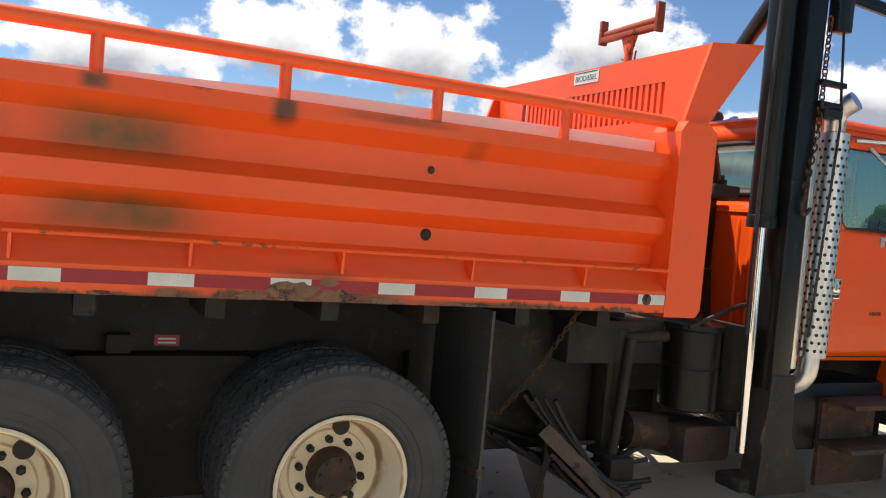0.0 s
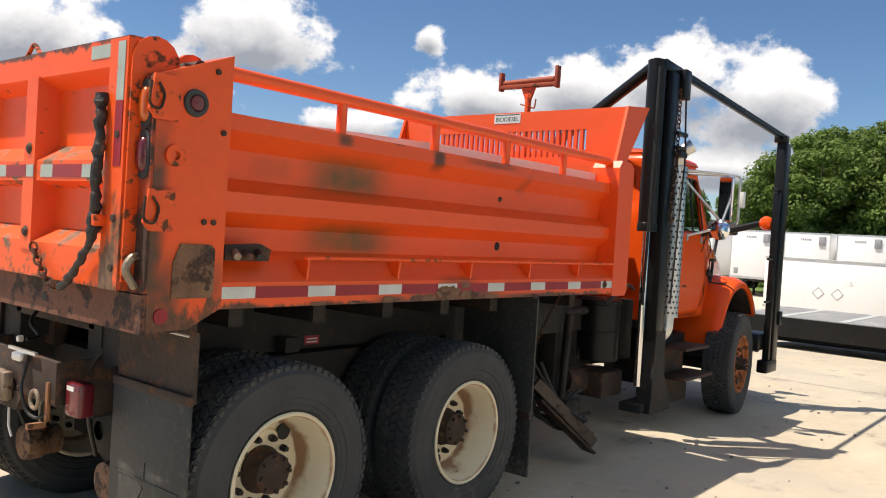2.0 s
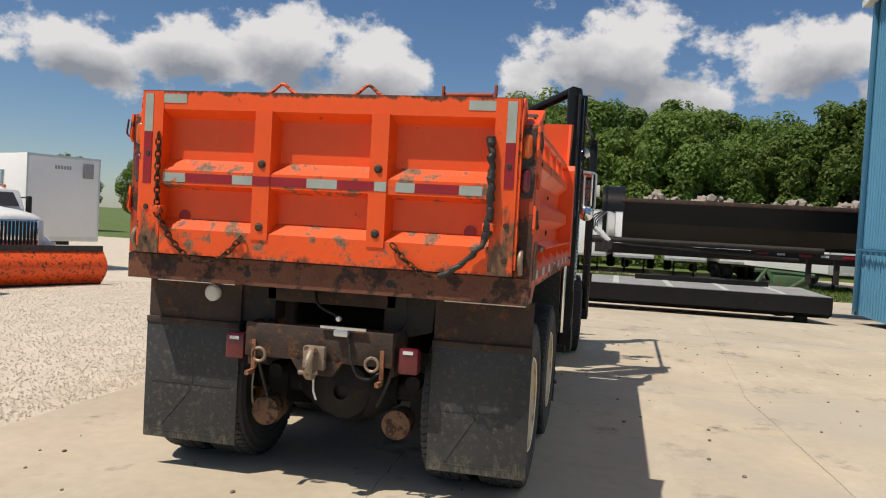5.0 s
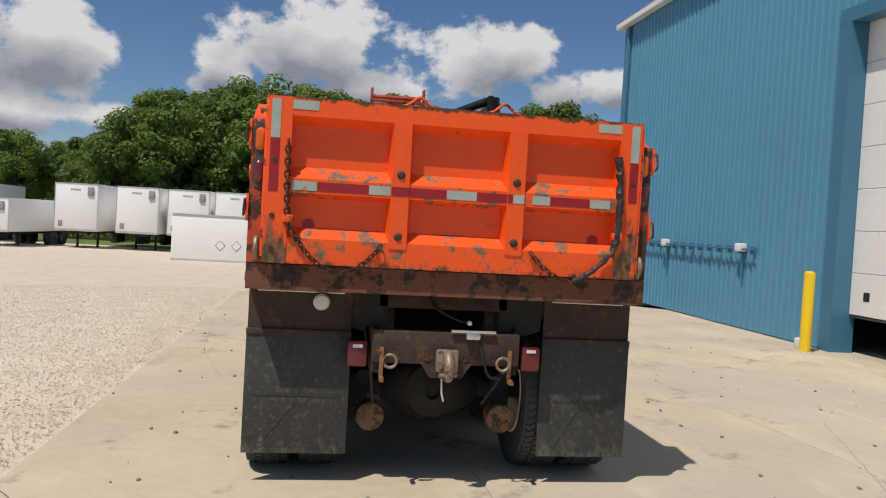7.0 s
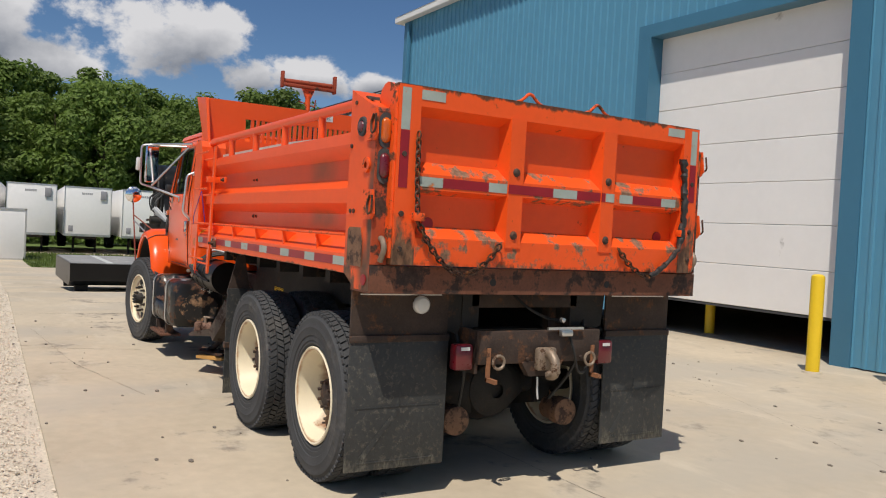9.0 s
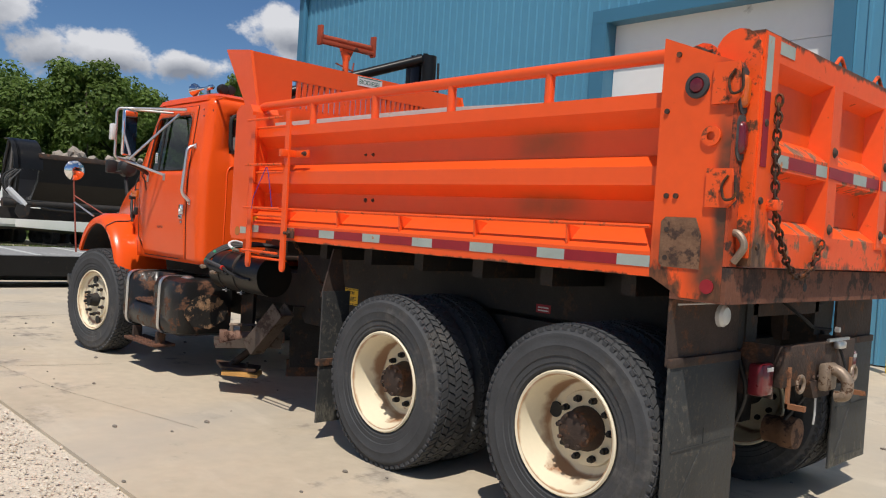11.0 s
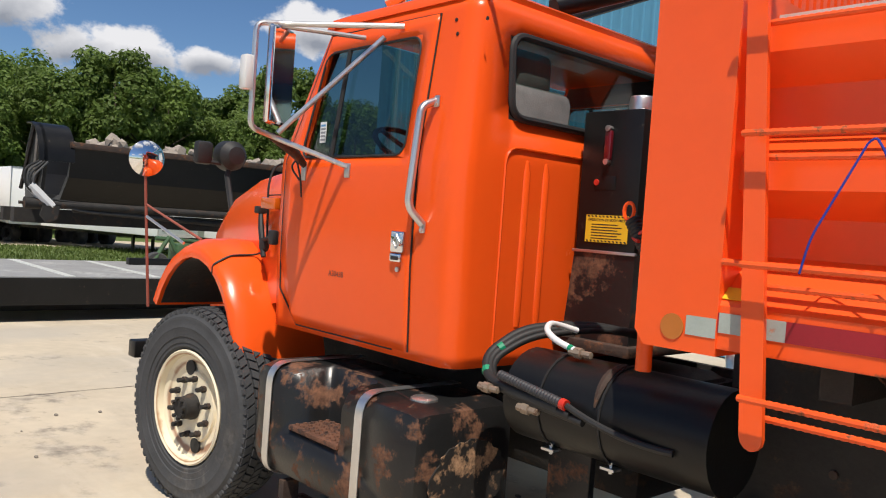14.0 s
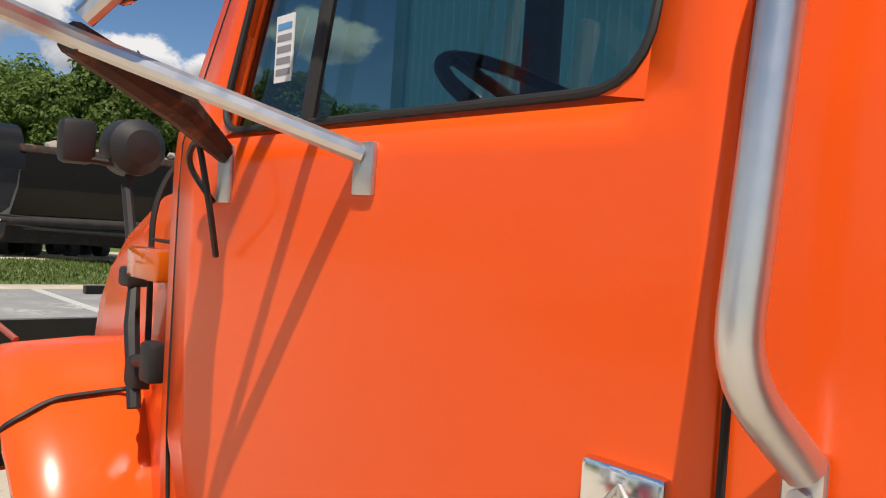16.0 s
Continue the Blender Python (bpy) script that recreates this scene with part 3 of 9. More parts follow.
D1, D2 = (3.05, 6.9), (-2.5, 1.7)
bm = B()
ribbed(bm, D1[1] + 0.3, 16.6, 0.02, EAVE, WALL_Y)
ribbed(bm, D1[0] - 0.3, D1[1] + 0.3, 5.47, EAVE, WALL_Y)
ribbed(bm, D2[1] + 0.3, D1[0] - 0.3, 0.02, EAVE, WALL_Y)
ribbed(bm, D2[0] - 0.3, D2[1] + 0.3, 5.47, EAVE, WALL_Y)
ribbed(bm, -30, D2[0] - 0.3, 0.02, EAVE, WALL_Y)
tagged(new("wall_south", mesh_of("wall_south", bm, blue_wall, 0)), "blue corrugated steel warehouse wall", "wall", kind="structure")
bm = B()
box(bm, 16.5, 16.6, -40, WALL_Y - 0.13, 0, EAVE)
box(bm, -30, 16.6, -40, -39.9, 0, EAVE)
box(bm, -30, -29.9, -39.9, WALL_Y - 0.13, 0, EAVE)
tagged(new("wall_end", mesh_of("wall_end", bm, blue_wall, 0)), "blue steel end and back walls of the warehouse", "wall", kind="structure")
bm = B()
prism(bm, [(WALL_Y + 0.25, EAVE), (-40, EAVE), (-23, EAVE + 2.4)], "x", -30.2, 16.9)
tagged(new("roof", mesh_of("roof", bm, door_white, 0)), "low-pitched white steel roof of the warehouse", "roof", kind="structure")
bm = B()
box(bm, -30, 16.95, WALL_Y + 0.03, WALL_Y + 0.24, EAVE - 0.16, EAVE - 0.003, 0.02)
box(bm, 16.6, 16.95, -39, WALL_Y + 0.03, EAVE - 0.16, EAVE - 0.003, 0.02)
tagged(new("gutter", mesh_of("gutter", bm, white_paint)), "white eave gutter along the roof edge", "gutter", kind="structure")
bm = B()
box(bm, 16.42, 16.66, WALL_Y - 0.05, WALL_Y + 0.06, 0, EAVE - 0.17)
for a, b in (D1, D2):
    for x0, x1 in ((a - 0.3, a), (b, b + 0.3)):
        box(bm, x0, x1, WALL_Y - 0.35, WALL_Y + 0.05, 0, 5.27)
    box(bm, a - 0.3, b + 0.3, WALL_Y - 0.35, WALL_Y + 0.052, 5.27, 5.5)
tagged(new("trim", mesh_of("trim", bm, blue_trim)), "blue steel corner and door trim", "trim", kind="structure")


def roller_door(name, x0, x1, z0):
    d = thing(name, "white sectional overhead door raised a little off the ground", "overhead door", kind="structure", at=((x0 + x1) / 2, WALL_Y - 0.3, 0))
    h = (5.29 - z0) / 7
    for i in range(7):
        bm = B()
        box(bm, x0 + 0.004, x1 - 0.004, WALL_Y - 0.33, WALL_Y - 0.25, z0 + i * h + 0.006, z0 + (i + 1) * h, 0.008)
        p = part("door_panel", bm, door_white, d, smooth=0)
        if i == 0:
            bm = B()
            box(bm, x1 - 0.46, x1 - 0.32, WALL_Y - 0.252, WALL_Y - 0.246, z0 + 0.24, z0 + 0.38)
            part("vent_hole", bm, ink, p, "small square black vent")
    bm = B()
    box(bm, x0, x1, WALL_Y - 0.32, WALL_Y - 0.26, z0 - 0.04, z0 + 0.004)
    part("rubber_seal", bm, rubber, d, "black rubber bottom seal")
    return d


roller_door("door_1", *D1, 0.62)
roller_door("door_2", *D2, 0.3)
bm = B()
box(bm, -29, 16.4, -39.8, -39.7, 0.004, 6.9)
box(bm, -29, 16.4, -39.6, -8.0, 0.004, 0.012)
tagged(new("floor", mesh_of("floor", bm, concrete)), "bare concrete warehouse floor in shadow", "floor", kind="structure")


def bollard(x, y, h=1.28):
    b = thing("bollard", "yellow-painted steel bollard beside the overhead door", "bollard", "bollards at the doors", (x, y, 0))
    bm = B()
    lathe(bm, [(0.085, 0), (0.085, h - 0.05), (0.08, h - 0.02), (0.05, h), (0.001, h + 0.006)], 24, (x, y, 0), "z")
    part("post", bm, yellow, b)
    bm = B()
    lathe(bm, [(0.13, 0), (0.12, 0.02), (0.088, 0.026)], 20, (x, y, 0), "z")
    part("footing", bm, concrete, b)


for x, y in ((6.76, -6.83), (2.64, -6.39), (1.75, -6.7), (6.0, -8.3)):
    bollard(x, y)


blk = thing("block", "small white block at the foot of the wall", "block", "", (7.2, -7.1, 0))
bm = B()
box(bm, 7.11, 7.29, -7.13, -6.98, 0.0, 0.17, 0.012)
part("body", bm, white_paint, blk)


# ---- dump truck ----
truck = thing("dump_truck", "orange three-axle dump truck with rusty worn body and wing-plow masts", "dump truck", at=(3.6, 0, 0))
R_W = 0.53


def wheel_meshes(rim_mat, dish, stud=0.043, nut_m=chassis):
    """Wheel pieces round the origin, outer face towards +y. dish: how far the disc lies behind the lip."""
    w, R, rr = 0.13, R_W, 0.292
    bm = B()
    prof = [(rr, -w + 0.02), (rr + 0.03, -w - 0.008), (R - 0.1, -w - 0.022), (R - 0.045, -w - 0.008), (R - 0.018, -w + 0.008), (R - 0.017, 0), (R - 0.018, w - 0.008), (R - 0.045, w + 0.008), (R - 0.05, w + 0.014), (R - 0.065, w + 0.0165), (R - 0.07, w + 0.015), (R - 0.1, w + 0.022), (R - 0.108, w + 0.0235), (R - 0.116, w + 0.0205), (rr + 0.082, w + 0.0185), (rr + 0.078, w + 0.013), (rr + 0.05, w + 0.0135), (rr + 0.046, w + 0.009), (rr + 0.03, w + 0.010), (rr, w - 0.02)]
    lathe(bm, prof, 56)
    # tread lugs
    pitch = (2 * w - 0.004) / 5
    for k in range(66):
        a0 = 2 * math.pi * k / 66
        for row in range(5):
            yc = -w + 0.002 + (row + 0.5) * pitch
            hw = pitch / 2 - 0.0035
            m = Matrix.Rotation(a0 + (0.047 if row % 2 else 0), 4, "Y")
            z1 = R - (0.006 if row in (0, 4) else 0)
            tilt = 0.011 * (1 if row % 2 else -1)
            prism(bm, [(-0.0195 - tilt, yc - hw), (0.0195 - tilt, yc - hw), (0.0195 + tilt, yc + hw), (-0.0195 + tilt, yc + hw)], "z", R - 0.02, z1 - 0.003, m)
        for e in (-1, 1):
            prism(bm, [(-0.016, e * (w - 0.006)), (0.016, e * (w - 0.006)), (0.013, e * (w + 0.0045)), (-0.013, e * (w + 0.0045))], "z", R - 0.034, R - 0.014, Matrix.Rotation(a0, 4, "Y"))
    tyre = mesh_of("tyre", bm, rubber, 30)
    bm = B()
    lip = [(rr, w - 0.02), (rr + 0.012, w + 0.004), (rr + 0.004, w + 0.012), (rr - 0.012, w + 0.004), (rr - 0.02, w - 0.03), (rr - 0.045, w - dish * 0.75), (rr - 0.06, w - dish)]
    disc = [(rr - 0.10, w - dish - 0.004), (0.185, w - dish + 0.012), (0.12, w - dish + 0.012), (0.001, w - dish + 0.012)]
    lathe(bm, lip + disc, 48)
    lathe(bm, [(rr, w - 0.02), (rr, -w + 0.02), (rr - 0.03, -w + 0.02), (rr - 0.03, w - dish - 0.03)], 48)
    rim = mesh_of("wheel", bm, rim_mat, 35)
    bm = B()
    lathe(bm, [(0.040, w - dish + 0.004), (0.040, w - dish + 0.0145), (0.001, w - dish + 0.0145)], 18, (0.205, 0, 0))
    hole = mesh_of("vent_hole", bm, ink, 35)
    bm = B()
    lathe(bm, [(0.017, 0), (0.019, 0.024), (0.013, 0.026), (0.013, stud - 0.001), (0.001, stud)], 6, (0.15, w - dish + 0.01, 0))
    nut = mesh_of("lug_nut", bm, nut_m, 30)
    return tyre, rim, hole, nut


def hub_mesh(dish, out, k_=1.0, m_=rusty):
    bm = B()
    w = 0.13
    lathe(bm, [(0.112 * k_, w - dish), (0.112 * k_, w - dish + 0.03), (0.1 * k_, w - dish + 0.05), (0.095 * k_, w - dish + out), (0.07 * k_, w - dish + out + 0.012), (0.001, w - dish + out + 0.012)], 24)
    for k in range(8):
        a = 2 * math.pi * k / 8
        lathe(bm, [(0.011, 0), (0.011, 0.016), (0.001, 0.017)], 6, (math.cos(a) * 0.08 * k_, w - dish + out + 0.01, math.sin(a) * 0.08 * k_))
    return mesh_of("hub", bm, m_, 30)


REAR = wheel_meshes(cream, 0.20)
FRONT_L = wheel_meshes(cream, 0.05, 0.056)
FRONT_R = wheel_meshes(rust_rim, 0.05, 0.035, rust_rim)
HUB_R, HUB_F = hub_mesh(0.20, 0.115), hub_mesh(0.05, 0.085, 0.62, chassis)


def wheel(x, y, side, meshes, hub, label, spin=0.0, steer=0.0):
    tyre, rim, holes, nuts = meshes
    w = part("wheel", rim, None, truck, label)
    w.matrix_basis = Matrix.Translation((x, y, R_W - 0.012)) @ Matrix.Rotation(radians(steer), 4, "Z") @ Matrix.Rotation(0 if side > 0 else math.pi, 4, "Z") @ Matrix.Rotation(spin, 4, "Y")
    part("tyre", tyre, None, w, "worn black lugged truck tyre")
    for k in range(2):
        part("vent_hole", holes, None, w).matrix_basis = Matrix.Rotation(math.pi * (k + 0.5), 4, "Y")
    for k in range(10):
        part("lug_nut", nuts, None, w).matrix_basis = Matrix.Rotation(2 * math.pi * k / 10, 4, "Y")
    if hub:
        part("hub", hub, None, w, "greasy rusty axle hub")
    return w


for s in (1, -1):
    for i, x in enumerate((0.83, 2.2)):
        wheel(x, s * 1.07, s, REAR, HUB_R, "cream-painted dished dual wheel with rust stains", 0.3 + i * 0.5 + s)
        wheel(x, s * 0.735, -s, REAR, None, "cream-painted inner dual wheel", 0.7 + i)
wheel(6.84, 1.09, 1, FRONT_L, HUB_F, "cream-painted front wheel with black studs", 0.2, 8)
wheel(6.85, -1.09, -1, FRONT_R, HUB_F, "rust-covered front wheel", 0.4, 6)

# body sides
SIDE = [(1.16, 2.13), (1.165, 2.06), (1.085, 1.985), (1.08, 1.86), (1.17, 1.80), (1.172, 1.715), (1.085, 1.65), (1.08, 1.55), (1.21, 1.432), (1.22, 1.42), (1.222, 1.31), (1.10, 1.308), (1.03, 1.37), (1.03, 2.128)]
X0, X1 = 0.4, 3.88
bm = B()
box(bm, 0.12, 4.0, -1.035, 1.035, 1.30, 1.36)
body = part("dump_body", bm, rusty, truck, "worn orange steel dump body with corrugated sides")
for s in (1, -1):
    bm = B()
    prism(bm, [(s * y, z) for y, z in SIDE], "x", X0, X1)
    part("side_panel", bm, paint_side if s > 0 else paint_side_worn, body, "orange ribbed side panel with faded brown stains", smooth=20)
    bm = B()
    prism(bm, [(0.38, 2.02), (3.95, 2.02), (3.95, 2.208 if s < 0 else 2.19), (2.0, 2.195 if s < 0 else 2.185), (0.38, 2.135)], "y", s * 0.985, s * 1.028)
    part("side_board", bm, white_paint if s < 0 else tape_white, body, "pale grey plank along the top")
    # rear corner post
    bm = B()
    prism(bm, [(0.07, 1.235), (0.25, 1.235), (0.405, 1.315), (0.405, 2.35), (0.07, 2.215)], "y", s * 1.04, s * 1.228)
    part("rear_post", bm, paint_post, body, "orange rear corner plate with rust patches", smooth=20)
    # front post
    bm = B()
    prism(bm, [(3.86, 1.29), (4.07, 1.29), (4.1, 1.33), (4.1, 2.26), (4.04, 2.305), (3.9, 2.305), (3.86, 2.25)], "y", s * 1.0, s * 1.226)
    part("front_post", bm, paint, body, "orange front corner post", smooth=20)
    # rail
    bm = B()
    tube(bm, bend([(0.4, s * 1.12, 2.30), (3.86, s * 1.12, 2.30), (3.92, s * 1.12, 2.28)], 0.05), 0.032, 14)
    part("top_rail", bm, paint, body, "orange tubular hand rail")
    for x in (1.12, 1.835, 2.53, 3.22):
        bm = B()
        tube(bm, [(x, s * 1.12, 2.12), (x, s * 1.12, 2.29)], 0.026, 12)
        part("rail_post", bm, paint, body)
    # rebar hook rail on gussets
    bm = B()
    tube(bm, [(0.85 if s < 0 else 0.42, s * 1.222, 1.53), (3.86, s * 1.222, 1.53)], 0.009, 8)
    part("rebar_rail", bm, rebar, body, "rusty reinforcing-bar tie rail")
    x = 0.87
    while x < 3.8:
        bm = B()
        prism(bm, [(s * 1.12, 1.51), (s * 1.222, 1.525), (s * 1.222, 1.50), (s * 1.215, 1.43)], "x", x, x + 0.012)
        part("gusset", bm, paint, body)
        x += 0.62
    # tape
    for i in range(8):
        for a, b, m_, nm in ((0.41 + 0.468 * i, 0.41 + 0.468 * i + 0.17, tape_grey if s > 0 else tape_white, "silver_tape"), (0.41 + 0.468 * i + 0.17, 0.41 + 0.468 * (i + 1), tape_red, "red_tape")):
            b = min(b, 3.9)
            if a < b:
                bm = B()
                y0, y1 = sorted((s * 1.222, s * 1.2245))
                box(bm, a, b, y0, y1, 1.352, 1.402)
                part(nm, bm, m_, body)
bm = B()
box(bm, 3.93, 4.03, -1.03, 1.03, 1.36, 2.28)
part("front_wall", bm, paint, body, "orange front wall of the body")
# headboard with slots
bm = B()
HX = 4.08
box(bm, HX, HX + 0.03, -1.135, 1.135, 2.26, 2.36)
box(bm, HX, HX + 0.03, -1.135, 1.135, 2.58, 2.745)
box(bm, HX, HX + 0.03, 0.76, 1.135, 2.36, 2.58)
box(bm, HX, HX + 0.03, -1.135, -0.8, 2.36, 2.58)
part("cab_guard", bm, paint, body, "slotted orange headboard above the cab")
bm = B()
box(bm, HX + 0.002, HX + 0.028, -0.0155, 0.0155, 2.358, 2.582)
slat = mesh_of("guard_slat", bm, paint, 35)
for k in range(27):
    part("guard_slat", slat, None, body).matrix_basis = Matrix.Translation((0, -0.7545 + 0.0555 * k, 0))
for s in (1, -1):
    bm = B()
    y0, y1 = s * 1.135, s * 1.16
    prism(bm, [(3.92, 2.29), (4.06, 2.27), (4.44, 2.79), (4.07, 2.745)], "y", y0, y1)
    part("guard_wing", bm, paint, body, "flared orange corner of the headboard", smooth=0)

# tailgate
bm = B()
box(bm, 0.085, 0.11, -1.05, 1.05, 1.40, 2.30)
gate = part("tailgate", bm, paint_gate, truck, "orange ribbed steel tailgate with rust and faded tape", smooth=0)
bm = B()
prism(bm, [(0.0, 2.355), (0.11, 2.355), (0.11, 2.2), (0.085, 2.2), (0.0, 2.245)], "y", -1.14, 1.14)
part("top_beam", bm, paint_top, gate, smooth=0)
bm = B()
prism(bm, [(0.0, 1.385), (0.11, 1.385), (0.11, 1.60), (0.085, 1.60), (0.0, 1.535)], "y", -1.04, 1.04)
part("bottom_beam", bm, paint_beam, gate, "sloped orange bottom beam with rust", smooth=0)
for y0, y1 in ((-1.0, -0.405), (-0.3, 0.3), (0.405, 1.0)):
    bm = B()
    prism(bm, [(0.0, 1.80), (0.086, 1.775), (0.086, 1.955), (0.0, 1.885)], "y", y0, y1)
    part("mid_beam", bm, paint_beam, gate, smooth=0)
for y in (-0.3525, 0.3525):
    bm = B()
    prism(bm, [(y - 0.052, -0.008), (y + 0.052, -0.008), (y + 0.075, 0.086), (y - 0.075, 0.086)], "z", 1.50, 2.25, Matrix(((0, 1, 0, 0), (1, 0, 0, 0), (0, 0, 1, 0), (0, 0, 0, 1))))
    part("rib", bm, paint_gate, gate, smooth=0)
for s in (1, -1):
    bm = B()
    y0, y1 = sorted((s * 1.0, s * 1.135))
    box(bm, -0.004, 0.11, y0, y1, 1.385, 2.35)
    part("stile", bm, paint_stile, gate, "orange stile with tan and brown rust", smooth=0)
bm = B()
prism(bm, [(0.05, 1.225), (0.3, 1.225), (0.3, 1.30), (0.13, 1.375), (0.05, 1.375)], "y", -1.226, 1.226)
part("rear_sill", bm, sill_rust, body, "rusty rear sill with flaking orange paint", smooth=0)

# mud flaps
for y0, y1, n in ((0.585, 1.217, "l"), (-1.243, -0.66, "r")):
    bm = B()
    box(bm, 0.29, 0.305, y0, y1, 0.93, 1.22)
    part("flap_hanger", bm, rusty, truck, "rusty steel mud flap hanger")
    bm = B()
    box(bm, 0.275, 0.288, y0 - 0.005, y1 + 0.005, 0.19, 0.96, 0.004)
    part("mud_flap", bm, flap_rubber, truck, "scuffed black rubber mud flap")

# chassis
bm = B()
for s in (1, -1):
    box(bm, 0.3, 7.6, min(s * 0.40, s * 0.44), max(s * 0.40, s * 0.44), 0.72, 1.0)
    box(bm, 0.3, 3.95, min(s * 0.36, s * 0.48), max(s * 0.36, s * 0.48), 1.0, 1.29)
    box(bm, 0.35, 3.6, min(s * 0.44, s * 0.5), max(s * 0.44, s * 0.5), 1.0, 1.28)
for x in (0.5, 1.5, 2.9, 3.7, 4.6, 5.6):
    box(bm, x, x + 0.1, -0.4, 0.4, 0.74, 0.96)
for x in (0.6, 1.1, 1.6, 2.1, 2.6, 3.1, 3.6):
    box(bm, x, x + 0.08, -1.02, 1.02, 1.2, 1.299)
part("chassis_frame", bm, chassis, truck, "grimy black chassis rails and cross members")
for x in (0.83, 2.2):
    bm = B()
    tube(bm, [(x, -0.95, R_W), (x, -0.3, R_W)], 0.075, 14)
    tube(bm, [(x, 0.95, R_W), (x, 0.3, R_W)], 0.075, 14)
    lathe(bm, [(0.05, -0.26), (0.18, -0.2), (0.24, -0.05), (0.24, 0.05), (0.18, 0.2), (0.05, 0.26)], 24, (x, 0, R_W), "x")
    lathe(bm, [(0.1, -0.33), (0.21, -0.16), (0.23, 0), (0.21, 0.16), (0.1, 0.33)], 24, (x, 0, R_W), "y")
    part("axle", bm, chassis, truck, "grimy drive axle with round differential")
bm = B()
tube(bm, [(6.78, -0.95, R_W - 0.05), (6.78, 0.95, R_W - 0.05)], 0.06, 12)
part("front_axle", bm, chassis, truck)

# cab
def cab_x(z):
    """Front edge of the cab at a height: the windshield leans back above the belt."""
    return 6.33 if z < 1.82 else 6.33 - (z - 1.82) * 0.42


def vent_x(z):
    """Front edge of the side window's opening."""
    return 6.16 - max(0, z - 1.825) * 0.18


def cab_y(z):
    return 0.955 + 0.02 * min(max((z - 0.95) / 0.4, 0), 1) if z < 1.78 else 0.975 - (z - 1.78) * 0.12


CAB_R, CAB_B = 0.09, 5.02
NOSE = Vector((0.075, 0.008, 0.04))  # where cab and hood sit on the frame
ZS = [0.97, 1.02, 1.3, 1.6, 1.77, 1.815, 1.98, 2.05, 2.15, 2.27, 2.325, 2.40, 2.46]


def cab_ring(z, inset=0.0):
    xf, yw = cab_x(z) - inset, cab_y(z) - inset
    xb = CAB_B + inset + max(0, z - 1.78) * 0.06
    cols = [xf, xf - 0.03 - inset * 0.2, min(vent_x(z), xf - 0.05 - inset * 0.2), 5.7, 5.43, 5.36, 5.29, 5.2, xb + CAB_R]
    pts = [(x, yw) for x in cols]
    for k in range(1, 6):
        a = math.pi / 2 * k / 6
        pts.append((xb + CAB_R - CAB_R * math.sin(a), yw - CAB_R + CAB_R * math.cos(a)))
    back = [yw - CAB_R, 0.72, 0.66]
    pts += [(xb, y) for y in back]
    return pts + [(x, -y) for x, y in reversed(pts)]


bm = B()
rings = [[Vector((x, y, z)) for x, y in cab_ring(z)] for z in ZS]
vs = [[bm.verts.new(p) for p in ring] for ring in rings]
n = len(vs[0])
for j in range(len(ZS) - 1):
    zm = (ZS[j] + ZS[j + 1]) / 2
    for k in range(n - 1):
        kk = min(k, n - 2 - k)
        if 1.815 < zm < 2.325 and 2 <= kk < 5 or 1.98 < zm < 2.325 and kk >= 15:
            continue
        bm.faces.new((vs[j][k], vs[j][k + 1], vs[j + 1][k + 1], vs[j + 1][k]))
bmesh.ops.recalc_face_normals(bm, faces=bm.faces)
cab = part("cab", bm, paint_cab, truck, "glossy orange conventional cab", smooth=40)
cab.location = NOSE
sol = cab.modifiers.new("skin", "SOLIDIFY")
sol.thickness, sol.offset = 0.025, -1
# dark trim inside
bm = B()
vs = [[bm.verts.new((x, y, z)) for x, y in cab_ring(z, 0.032)] for z in ZS]
for j in range(len(ZS) - 1):
    zm = (ZS[j] + ZS[j + 1]) / 2
    for k in range(n - 1):
        kk = min(k, n - 2 - k)
        if 1.815 < zm < 2.325 and 2 <= kk < 5 or 1.98 < zm < 2.325 and kk >= 15:
            continue
        bm.faces.new((vs[j][k], vs[j][k + 1], vs[j + 1][k + 1], vs[j + 1][k]))
bm.faces.new(vs[-1])
part("cab_trim", bm, interior, cab, "dark cab lining", smooth=40)
bm = B()
top = [[Vector((x + 0.01 if x < 5.5 else x + 0.06, y * 1.01, 2.445)) for x, y in cab_ring(2.46)], [Vector((x + (0.0 if x < 5.5 else 0.02), y * 1.0, 2.485)) for x, y in cab_ring(2.46, 0.0)],
       [Vector((x, y, 2.512)) for x, y in cab_ring(2.46, 0.05)], [Vector((x, y, 2.53)) for x, y in cab_ring(2.46, 0.14)], [Vector((x, y, 2.54)) for x, y in cab_ring(2.46, 0.3)]]
loft(bm, top)
part("roof", bm, paint_cab, cab, "domed orange cab roof", smooth=50)
bm = B()
box(bm, 5.06, 6.25, -0.9, 0.9, 0.96, 1.0)
part("cab_floor", bm, interior, cab)
for s in (1, -1):
    bm = B()
    P = [(vent_x(z) + 0.02, s * (cab_y(z) - 0.02), z) for z in (1.80, 2.34)]
    Q = [(5.34, s * (cab_y(z) - 0.02), z) for z in (1.80, 2.34)]
    bm.faces.new([bm.verts.new(p) for p in (P[0], Q[0], Q[1], P[1])])
    g = part("side_window", bm, glass, cab, "tinted side window")
    g.visible_shadow = False
bm = B()
bm.faces.new([bm.verts.new(p) for p in ((5.055, 0.74, 1.96), (5.055, -0.74, 1.96), (5.075, -0.74, 2.34), (5.075, 0.74, 2.34))])
part("rear_window", bm, glass, cab, "dark rear window").visible_shadow = False
bm = B()
